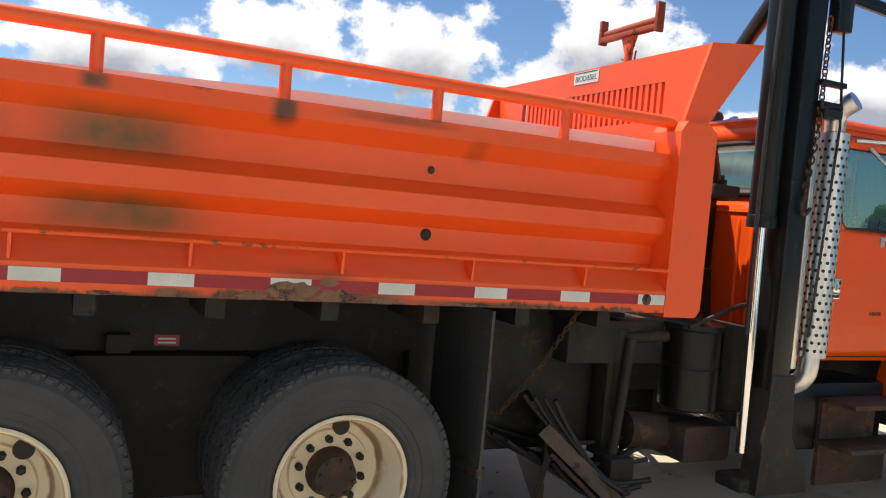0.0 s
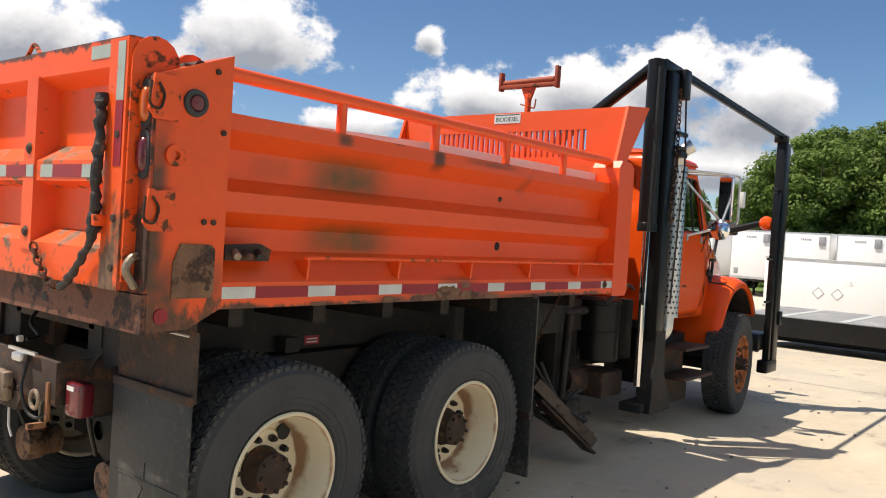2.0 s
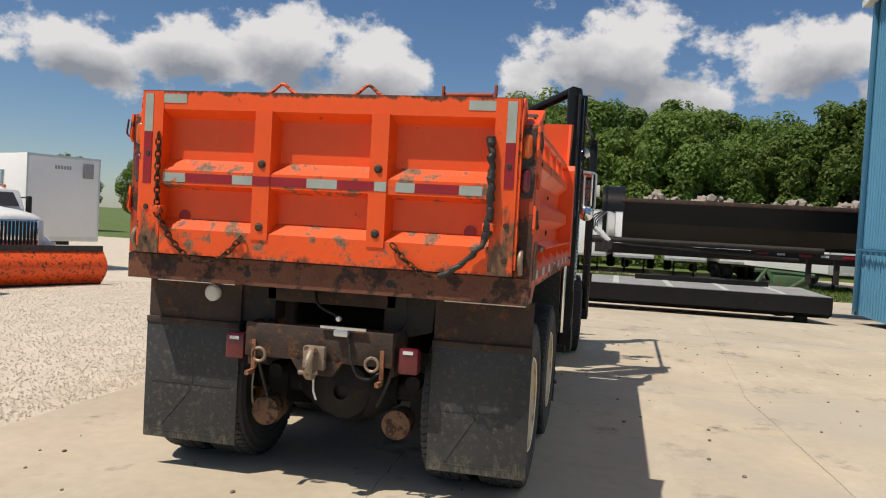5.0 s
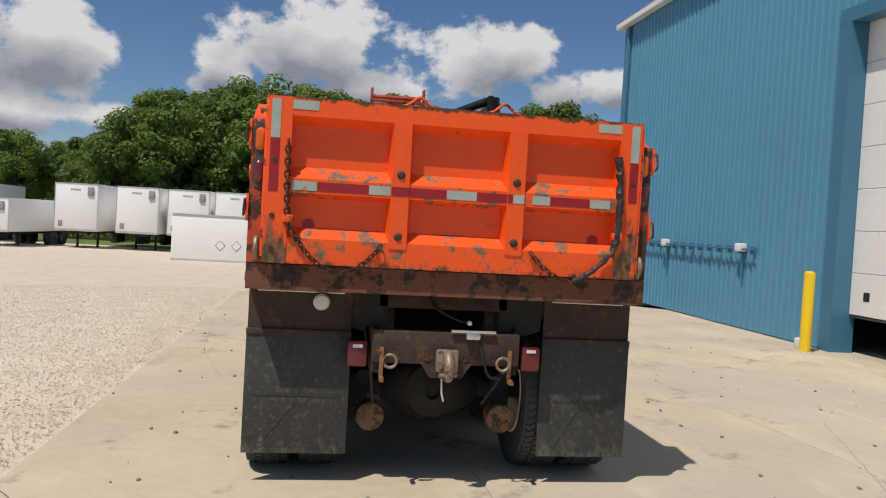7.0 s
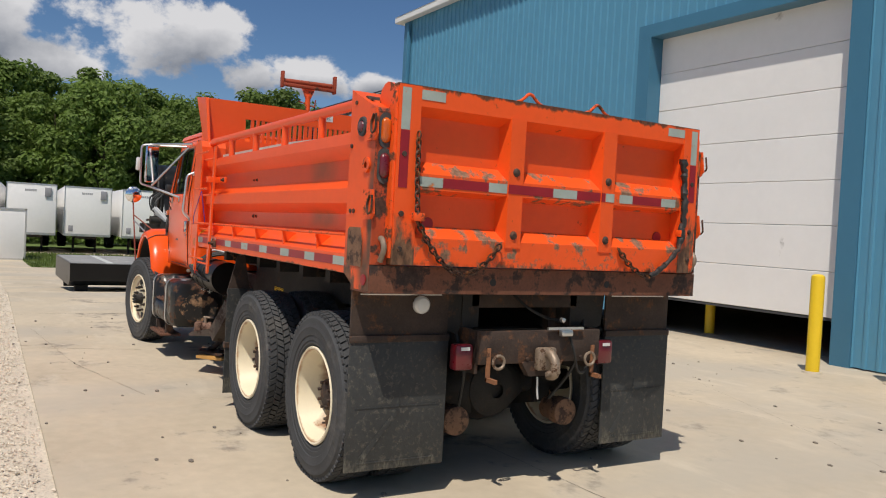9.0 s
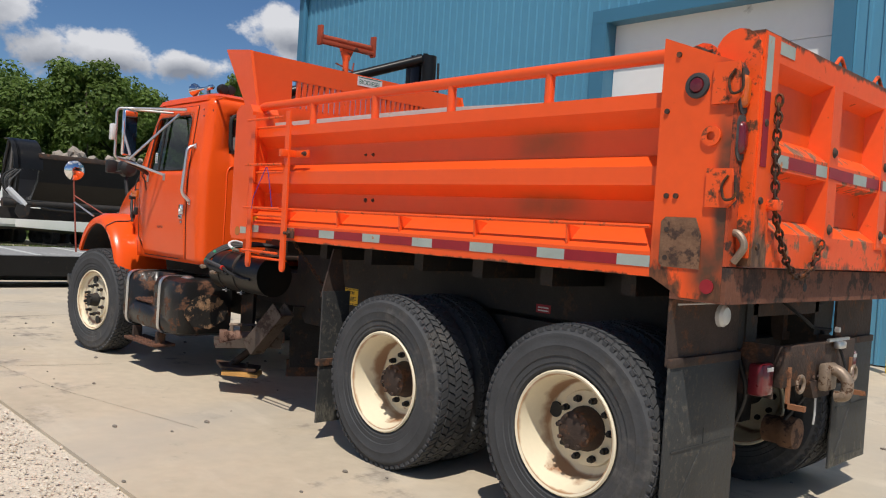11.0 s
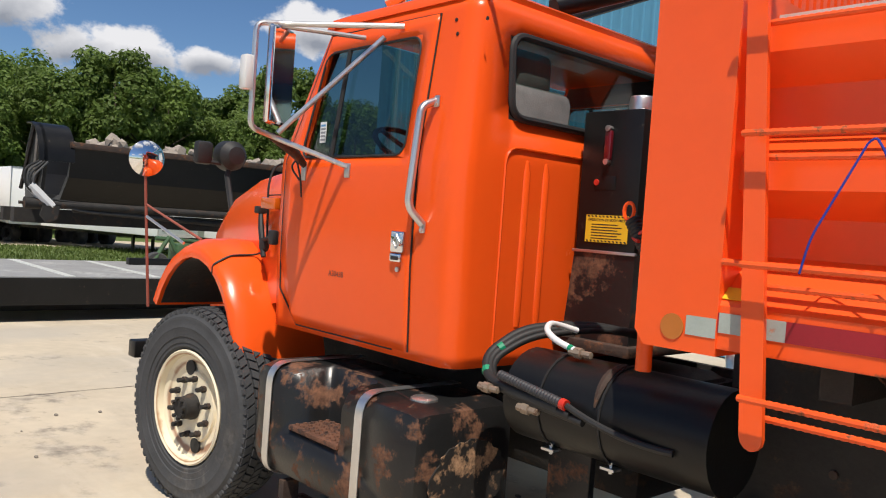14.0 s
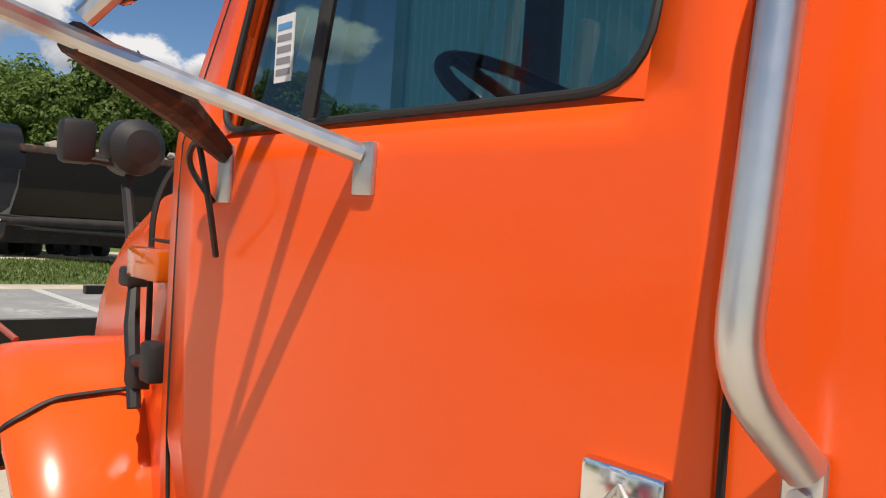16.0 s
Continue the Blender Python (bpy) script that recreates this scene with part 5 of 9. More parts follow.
# small round reflectors low on the rear plates, rust eating the edge of the side
for s in (1, -1):
    bm = B()
    lathe(bm, [(0.001, s * 1.2345), (0.03, s * 1.2345), (0.03, s * 1.229)], 20, (0.13, 0, 1.292))
    part("round_reflector", bm, tape_red, body, "round red reflector")
r = random.Random(12)
for x, z, w_, h in ((1.74, 1.325, 0.07, 0.02), (1.9, 1.35, 0.13, 0.045), (2.1, 1.335, 0.1, 0.03), (2.32, 1.322, 0.08, 0.016), (2.06, 1.392, 0.05, 0.018), (1.42, 1.325, 0.05, 0.018), (0.95, 1.318, 0.06, 0.01), (2.75, 1.318, 0.12, 0.01), (3.1, 1.317, 0.05, 0.009), (1.18, 1.318, 0.05, 0.01)):
    bm = B()
    n_ = 22
    ring = []
    for k in range(n_):
        a = 2 * math.pi * k / n_
        f = r.uniform(0.6, 1.15)
        ring.append((x + w_ * math.cos(a) * f, max(z + h * math.sin(a) * r.uniform(0.6, 1.2), 1.3095)))
    prism(bm, ring, "y", -1.2262, -1.2225)
    part("rust_scab", bm, scab_m, body, "flaking rust on the side's lower edge", smooth=0)


# ---- masts, stack and chassis gear ----
bm = B()
box(bm, 4.655, 4.80, -1.245, -1.10, 0.30, 3.12, 0.012)
part("rear_mast", bm, black_paint, truck, "tall black wing-plow mast behind the cab")
bm = B()
tube(bm, [(4.565, -1.145, 1.80), (4.565, -1.14, 3.2)], 0.075, 20)
lathe(bm, [(0.082, 1.80), (0.082, 1.86), (0.076, 1.87)], 20, (4.565, -1.145, 0), "z")
rc = part("lift_cylinder", bm, black_paint, truck, "black hydraulic lift cylinder")
bm = B()
tube(bm, [(4.6, -1.135, 0.52), (4.567, -1.145, 1.81)], 0.03, 16)
part("rod", bm, chrome, rc, "bright chrome piston rod")
bm = B()
prism(bm, [(4.62, 0.30), (5.02, 0.30), (4.99, 0.42), (4.86, 0.62), (4.84, 0.98), (4.66, 0.98)], "y", -1.25, -1.12)
box(bm, 4.55, 4.95, -1.2, -1.0, 0.30, 0.38, 0.02)
part("mast_foot", bm, chassis, truck, "grimy mast foot bracket", smooth=20)
bm = B()
box(bm, 4.55, 4.86, -1.22, -1.06, 3.12, 3.2, 0.012)
box(bm, 4.86, 4.98, -1.27, -1.19, 2.93, 3.18, 0.012)
for x in (4.6, 4.7, 4.78):
    lathe(bm, [(0.03, 3.2), (0.03, 3.225), (0.001, 3.23)], 8, (x, -1.12, 0), "z")
part("mast_head", bm, black_paint, truck, "black mast head with pulley block")
bm = B()
tube(bm, [(4.62, -1.08, 3.16), (5.29, 0.29, 2.60)], 0.05, 14)
part("mast_brace", bm, black_paint, truck, "black tubular brace to the mast")
bm = B()
link_chain(bm, [(4.83, -1.24, 3.0), (4.8, -1.26, 2.4), (4.74, -1.26, 2.0)], 0.026, 0.0055)
tube(bm, bend([(4.74, -1.27, 2.0), (4.71, -1.27, 1.93), (4.75, -1.27, 1.88), (4.79, -1.27, 1.93)], 0.03), 0.011, 8)
part("mast_chain", bm, rusty_chain, truck, "hanging chain with a hook")
bm = B()
tube(bm, bend([(4.49, -1.2, 3.13), (4.46, -1.21, 2.2), (4.47, -1.2, 1.6), (4.5, -1.18, 1.2)], 0.1), 0.012, 8)
tube(bm, [(4.93, -1.25, 2.95), (4.97, -1.26, 2.4), (4.93, -1.23, 1.2)], 0.008, 6)
tube(bm, bend([(4.3, -0.95, 1.2), (4.5, -1.0, 1.3), (4.7, -0.95, 1.35), (4.9, -0.9, 1.3)], 0.1), 0.014, 8)
part("hydraulic_hose", bm, ink, truck, "thin black hydraulic hoses")
bm = B()
for z in (2.62, 2.5):
    box(bm, 4.78, 4.98, -1.27, -1.23, z, z + 0.03)
box(bm, 4.80, 4.95, -1.29, -1.2, 2.44, 2.49, 0.008)
part("mast_bracket", bm, black_paint, truck)
# front mast
bm = B()
box(bm, 7.53, 7.69, -1.335, -1.225, 0.42, 2.9, 0.012)
box(bm, 7.44, 7.50, -1.32, -1.25, 0.5, 2.35, 0.008)
box(bm, 7.36, 7.7, -1.34, -1.22, 0.38, 0.52, 0.02)
fm = part("front_mast", bm, black_paint, truck, "black front wing-plow mast")
for z in (2.38, 1.62, 1.16):
    bm = B()
    tube(bm, [(7.25, -1.3, z), (7.55, -1.29, z)], 0.013, 8)
    part("mast_rung", bm, black_paint, fm)
bm = B()
box(bm, 7.69, 7.78, -1.32, -1.24, 2.1, 2.4, 0.01)
box(bm, 7.5, 7.62, -1.33, -1.2, 2.9, 2.98, 0.01)
box(bm, 7.62, 7.72, -1.36, -1.3, 0.9, 1.05, 0.01)
part("mast_fitting", bm, black_paint, fm)
bm = B()
tube(bm, [(7.58, -1.25, 2.05), (7.25, -0.55, 1.82)], 0.04, 12)
part("front_brace", bm, black_paint, truck, "black brace from the front mast to the hood")
bm = B()
tube(bm, [(7.45, -1.2, 0.65), (7.6, -0.5, 0.7)], 0.06, 12)
box(bm, 7.3, 7.75, -1.25, -0.4, 0.62, 0.8, 0.02)
part("front_push_frame", bm, black_paint, truck)
bm = B()
lathe(bm, [(0.001, -0.06), (0.05, -0.045), (0.078, -0.005), (0.078, 0.02), (0.04, 0.05), (0.001, 0.058)], 22, (7.47, -1.19, 2.01), "x")
part("marker_ball", bm, paint_cab, truck, "orange plastic guide marker")
bm = B()
tube(bm, [(4.7, -1.15, 3.2), (7.6, -1.27, 2.96)], 0.02, 8)
box(bm, -1.46, 1.46, -0.035, 0.035, -0.012, 0.012, m=look((6.15, -1.21, 3.085), (7.6, -1.27, 2.965)) @ Matrix.Rotation(math.pi / 2, 4, "Y") @ Matrix.Identity(4))
part("mast_bar", bm, black_paint, truck, "long dark bar joining the two masts")

# exhaust with perforated shield
ex = Vector((5.04, -1.17, 0))
bm = B()
tube(bm, bend([(4.92, -1.0, 0.86), (5.02, -1.17, 0.92), (5.04, -1.17, 1.15), (5.04, -1.17, 2.38), (5.0, -1.20, 2.5), (5.03, -1.30, 2.56)], 0.09, 6), 0.058, 18)
es = part("exhaust_pipe", bm, alu, truck, "weathered steel exhaust stack with a curved tip")
bm = B()
rings = []
for z in (1.08, 1.1, 2.36, 2.38):
    rings.append([ex + Vector((0.085 * math.cos(a), 0.085 * math.sin(a), z)) for a in (2 * math.pi * k / 28 for k in range(28))])
loft(bm, rings, caps=False)
part("heat_shield", bm, alu, es, "perforated silver heat shield")
vs, fs = [], []
for j in range(27):
    for k in range(14):
        a0 = 2 * math.pi * (k + 0.5 * (j % 2)) / 14
        z0 = 1.12 + j * 0.0465
        i0 = len(vs)
        for q in range(8):
            w = 2 * math.pi * q / 8
            a = a0 + 0.0105 * math.cos(w) / 0.086
            vs.append((ex.x + 0.0862 * math.cos(a), ex.y + 0.0862 * math.sin(a), z0 + 0.0105 * math.sin(w)))
        fs.append(tuple(range(i0, i0 + 8)))
me = bpy.data.meshes.new("perforation")
me.from_pydata(vs, [], fs)
me.materials.append(ink)
pf = part("perforation", me, ink, es, "rows of round dark perforations")
tagged(pf, kind="stuff")
bm = B()
box(bm, 4.90, 4.945, -1.16, -1.1, 1.0, 2.42, 0.008)
part("stack_bracket", bm, alu, es)
# side scraper, cylinders and tanks between the axles
bm = B()
rm = Matrix.Translation((3.85, 0.0, 0.5)) @ Matrix.Rotation(radians(-25), 4, "Z")
prof = [(0.0, -0.26), (0.05, -0.05), (0.03, 0.14), (-0.07, 0.26), (-0.1, 0.25), (-0.0, 0.13), (0.015, -0.05), (-0.03, -0.26)]
prism(bm, prof, "y", -0.92, 0.66, rm)
sc = part("underbody_scraper", bm, chassis, truck, "worn steel underbody scraper blade", smooth=30)
bm = B()
box(bm, -0.01, 0.03, -0.9, 0.68, -0.34, -0.2, m=rm)
part("cutting_edge", bm, rusty, sc)
bm = B()
box(bm, -0.02, 0.25, 0.76, 1.26, -0.105, -0.085, m=rm)
prism(bm, [(1.26, -0.105), (1.24, -0.075), (0.78, 0.045), (0.72, 0.03), (0.74, -0.105)], "x", -0.032, -0.018, rm)
box(bm, 0.235, 0.25, 0.76, 1.26, -0.085, -0.05, m=rm)
crg = part("blade_carriage", bm, worn_plate, sc, "rusty scraper carriage tray", smooth=0)
bm = B()
lathe(bm, [(0.001, 0.70), (0.048, 0.70), (0.048, 1.06), (0.056, 1.065), (0.056, 1.10), (0.048, 1.105), (0.048, 1.16), (0.001, 1.16)], 18, (0.11, 0, -0.035))
bmesh.ops.transform(bm, matrix=rm, verts=bm.verts)
box(bm, 0.05, 0.17, 1.16, 1.225, -0.084, 0.02, 0.008, m=rm)
part("ram", bm, rust_pale, crg, "scaly rusted hydraulic ram")
bm = B()
tube(bm, [rm @ Vector(v) for v in ((0.12, 1.13, 0.005), (0.12, 1.13, 0.07))], 0.016, 8)
tube(bm, [rm @ Vector(v) for v in ((0.12, 1.15, 0.065), (0.12, 1.05, 0.065))], 0.013, 8)
part("hose_fitting", bm, worn_hook, crg)
bm = B()
tube(bm, [rm @ Vector(v) for v in ((0.12, 1.05, 0.065), (0.12, 0.85, 0.07), (0.1, 0.6, 0.1))], 0.010, 8)
part("hose", bm, interior, crg)
bm = B()
ch = [(-0.05, -0.09), (0.05, -0.09), (0.05, 0.09), (0.04, 0.09), (0.04, -0.08), (-0.04, -0.08), (-0.04, 0.09), (-0.05, 0.09)]
m1 = look((3.87, 0.86, 0.74), (4.22, 0.93, 0.36))
prism(bm, [(u * 1.35, v * 0.75) for u, v in ch], "z", -0.45, 0.02, m1)
prism(bm, [(-0.012, -0.06), (0.0, -0.06), (0.02, 0.045), (0.008, 0.045)], "z", -0.44, -0.03, m1)
part("blade_arm", bm, worn_plate, sc, "channel-section steel arm", smooth=0)
bm = B()
prism(bm, [(4.80, 0.90), (4.40, 0.70), (4.25, 0.84), (4.50, 1.01)], "z", 0.186, 0.212)
lathe(bm, [(0.018, 0.212), (0.018, 0.226), (0.01, 0.228), (0.01, 0.25), (0.001, 0.251)], 6, (4.52, 0.9, 0), "z")
lathe(bm, [(0.018, 0.212), (0.018, 0.226), (0.01, 0.228), (0.01, 0.25), (0.001, 0.251)], 6, (4.40, 0.83, 0), "z")
tube(bm, [(4.55, 0.90, 0.2), (4.40, 0.70, 0.42)], 0.03, 8)
edge = part("edge_plate", bm, rusty, sc, "bolted rusty blade end plate", smooth=0)
bm = B()
prism(bm, [(4.60, 0.935), (4.34, 0.72), (4.18, 0.86), (4.42, 1.055)], "z", 0.155, 0.182)
part("edge_board", bm, mat("ochre_board", (0.55, 0.29, 0.08), 0.7, vary=0.2, scale=8), sc, "ochre wooden board under the blade")
bm = B()
box(bm, 4.60, 4.80, 0.655, 0.69, 0.44, 0.95, 0.006)
box(bm, 4.70, 4.79, 0.70, 0.76, 0.78, 0.86, 0.02)
part("hanger_plate", bm, tank_paint, sc, "black hanger plate with flaked rust", smooth=0)
bm = B()
prism(bm, [(2.75, 0.62), (4.0, 0.62), (4.15, 0.78), (4.15, 1.22), (2.75, 1.22)], "y", 0.50, 0.555)
pan = part("side_plate", bm, chassis, truck, "flat black sub-frame plate", smooth=0)
for x, z in ((2.86, 0.72), (2.86, 0.82), (2.95, 0.72), (2.95, 0.82), (3.05, 0.78), (3.05, 0.9), (3.8, 0.75), (3.8, 0.9)):
    bm = B()
    lathe(bm, [(0.001, 0.567), (0.014, 0.566), (0.014, 0.554)], 8, (x, 0, z))
    part("bolt", bm, rusty, pan)
bm = B()
prism(bm, [(2.75, 0.62), (4.0, 0.62), (4.15, 0.78), (4.15, 1.22), (2.75, 1.22)], "y", -0.555, -0.50)
part("side_plate", bm, chassis, truck, "flat black sub-frame plate", smooth=0)


def warning_label(name, x0, x1, z0, z1, y, parent, title, size, bars):
    bm = B()
    box(bm, x0, x1, y, y + 0.002, z0, z1)
    lab = part(name, bm, yellow_label, parent, "yellow hazard-striped warning label")
    n = 14
    for k in range(n):
        for z in (z0 + 0.004, z1 - 0.012):
            xa = x0 + (x1 - x0) * k / n
            bm = B()
            prism(bm, [(xa, z), (xa + (x1 - x0) / n * 0.5, z), (xa + (x1 - x0) / n * 0.75, z + 0.009), (xa + (x1 - x0) / n * 0.25, z + 0.009)], "y", y + 0.002, y + 0.003)
            part("stripe", bm, ink, lab)
    words("title", title, size, ink, lab, Matrix.Translation(((x0 + x1) / 2, y + 0.0032, z1 - 0.035)) @ Matrix.Rotation(math.pi, 4, "Z") @ Matrix.Rotation(math.pi / 2, 4, "X"))
    for k in range(bars):
        bm = B()
        z = z1 - 0.065 - k * (z1 - z0 - 0.09) / bars
        box(bm, x0 + 0.02 + 0.02 * (k % 2), x1 - 0.03, y + 0.002, y + 0.003, z - 0.005, z)
        part("text_bar", bm, ink, lab)
    return lab


warning_label("caution_label", 3.315, 3.56, 0.838, 0.965, 0.5555, pan, "CAUTION", 0.036, 4)
bm = B()
link_chain(bm, [(3.55, 1.0, 1.29), (3.3, 0.85, 0.95), (3.02, 0.92, 0.62)], 0.02, 0.004)
part("side_chain", bm, rusty_chain, truck, "slack rusty chain")
bm = B()
link_chain(bm, [(3.5, -1.0, 1.29), (3.3, -0.95, 0.95), (3.1, -0.9, 0.7)], 0.02, 0.004)
part("side_chain", bm, rusty_chain, truck, "slack rusty chain")
# guards before the drive wheels
for s in (1, -1):
    bm = B()
    y0, y1 = (0.98, 1.2) if s > 0 else (-1.215, -0.62)
    box(bm, 2.86, 2.875, y0, y1, 0.12, 1.0 if s > 0 else 1.29)
    part("front_flap", bm, flap_rubber, truck, "black splash guard ahead of the drive wheels")
    bm = B()
    prism(bm, [(s * 1.0, 0.96), (s * 1.2, 0.96), (s * 1.12, 1.28), (s * 1.06, 1.28)], "x", 2.88, 2.895)
    part("guard_bracket", bm, rusty, truck, "rusty guard bracket", smooth=0)
    bm = B()
    box(bm, 2.85, 2.9, min(s * 0.98, s * 1.21), max(s * 0.98, s * 1.21), 0.5, 0.55, 0.005)
    part("guard_bar", bm, rusty, truck, "rusty guard bar", smooth=0)
# shaded-side canister and gear
bm = B()
lathe(bm, [(0.001, 0.7), (0.15, 0.7), (0.172, 0.715), (0.172, 0.95), (0.176, 0.955), (0.176, 0.965), (0.172, 0.97), (0.172, 1.17), (0.182, 1.18), (0.182, 1.21), (0.14, 1.23), (0.001, 1.235)], 36, (4.46, -0.82, 0), "z")
part("air_canister", bm, black_paint, truck, "black cylindrical canister")
bm = B()
box(bm, 4.6, 4.72, -1.0, -0.7, 0.72, 1.22, 0.01)
part("mount_plate", bm, chassis, truck)
bm = B()
box(bm, 3.62, 4.3, -0.75, -0.6, 0.95, 1.2, 0.01)
tube(bm, [(4.0, -0.72, 0.65), (4.0, -0.72, 1.15)], 0.05, 14)
tube(bm, [(3.98, -0.72, 1.1), (4.3, -0.78, 1.12)], 0.035, 12)
part("valve_gear", bm, chassis, truck, "grimy valves")
bm = B()
tube(bm, [(4.1, -0.7, 0.55), (4.5, -0.72, 0.52)], 0.11, 16)
box(bm, 4.35, 4.72, -0.95, -0.6, 0.4, 0.62, 0.03)
part("pump", bm, rusty, truck, "rusty hydraulic pump")
r = random.Random(8)
for i in range(5):
    bm = B()
    a = (3.05 + 0.1 * i, -0.56 - 0.04 * (i % 3), 0.66 - 0.06 * i)
    b = (4.1 + 0.05 * (i % 3), -0.7 - 0.06 * (i % 4), 0.5 - 0.05 * (i % 3))
    tube(bm, sag(a, b, 0.08 + 0.08 * r.random(), 10), 0.014, 8)
    part("hose", bm, ink, truck)
bm = B()
box(bm, 3.1, 4.35, -0.56, -0.5, 0.42, 0.64, 0.01)
box(bm, 3.92, 4.02, -0.74, -0.6, 0.4, 1.2, 0.01)
part("scraper_frame", bm, chassis, truck, "grimy carrier frame of the scraper")
bm = B()
tube(bm, [(1.0, 0, 0.55), (4.5, 0, 0.72)], 0.06, 12)
part("drive_shaft", bm, chassis, truck)
bm = B()
box(bm, 4.6, 6.4, -0.36, 0.36, 0.5, 1.0, 0.08)
box(bm, 6.3, 7.5, -0.34, 0.34, 0.62, 1.4, 0.08)
part("engine_block", bm, chassis, truck, "dark engine and gearbox")
bm = B()
box(bm, 1.25, 1.35, -0.65, -0.5, 0.98, 1.06)
for s in (1, -1):
    for x in (0.83, 2.2):
        tube(bm, [(x, s * 0.5, 0.45), (x, s * 0.5, 0.8)], 0.06, 10)
    tube(bm, [(0.6, s * 0.47, 0.62), (2.45, s * 0.47, 0.62)], 0.05, 10)
part("suspension_beam", bm, chassis, truck)
for s in (1, -1):
    bm = B()
    box(bm, 1.46, 1.57, min(s * 0.56, s * 0.562), max(s * 0.56, s * 0.562), 1.0, 1.05)
    lb2 = part("danger_label", bm, tape_red, truck, "small red warning label")
    for k in range(2):
        bm = B()
        y = s * 0.5622
        box(bm, 1.475, 1.555, min(y, y + s * 0.001), max(y, y + s * 0.001), 1.01 + 0.018 * k, 1.018 + 0.018 * k)
        part("text_bar", bm, tape_white, lb2)
bm = B()
box(bm, 0.55, 2.75, 0.5, 0.56, 0.98, 1.29)
box(bm, 0.55, 2.75, -0.56, -0.5, 0.98, 1.29)
part("inner_guard", bm, chassis, truck)

# scraper gear on the other side
bm = B()
m2 = look((3.45, -0.85, 0.62), (3.98, -1.1, 0.12))
prism(bm, [(u * 1.5, v * 0.45) for u, v in ch], "z", -0.70, 0.02, m2)
box(bm, -0.075, 0.075, -0.04, 0.03, -0.71, -0.695, m=m2)
for u in (-0.03, 0.03):
    tube(bm, [m2 @ Vector((u, -0.03, -0.67)), m2 @ Vector((u, 0.06, -0.67))], 0.011, 8)
arm = part("blade_arm", bm, worn_plate, sc, "channel-section steel arm", smooth=0)
bm = B()
prism(bm, [(-0.10, -0.1), (0.08, -0.1), (0.11, -0.74), (-0.07, -0.76)], "y", -0.075, -0.055, m2)
part("edge_plate", bm, rusty, sc, "rusty blade end plate", smooth=0)
for i in range(4):
    bm = B()
    o = 0.04 * i
    tube(bm, sag((3.36 + o, -0.76 - o, 0.78), (3.80 + 0.03 * i, -1.12 + 0.035 * i, 0.34 - 0.02 * i), 0.05 + 0.02 * (i % 2), 12), 0.0155, 8)
    part("hose", bm, ink, arm)
for i in range(3):
    bm = B()
    tube(bm, sag((3.3 + 0.12 * i, -0.72 - 0.05 * i, 0.52 - 0.05 * i), (4.1 - 0.07 * i, -0.98, 0.34 - 0.03 * i), 0.1, 10), 0.016, 8)
    part("hose", bm, ink, truck)
bm = B()
tube(bm, [(3.95, -0.8, 0.4), (4.02, -0.8, 1.1)], 0.03, 12)
box(bm, 3.88, 4.05, -0.9, -0.72, 0.3, 0.44, 0.02)
part("scraper_ram", bm, chassis, sc, "grimy lift ram")

# equaliser beams between the drive axles
for s in (1, -1):
    bm = B()
    prism(bm, [(0.72, 0.40), (1.2, 0.28), (1.83, 0.28), (2.31, 0.40), (2.31, 0.62), (1.9, 0.95), (1.13, 0.95), (0.72, 0.62)], "y", s * 0.43, s * 0.56)
    part("equaliser_beam", bm, chassis, truck, "grimy suspension beam between the axles", smooth=0)


# ---- cab details ----
def door_front(z):
    return 6.285 if z < 1.80 else 6.285 - (z - 1.80) * 0.38


seam_m = mat("dark_seam", (0.01, 0.008, 0.007), 0.8, vary=0.1)


def cab_pt(x, z, s, off=0.0):
    return Vector((x, s * (cab_y(z) + off), z))


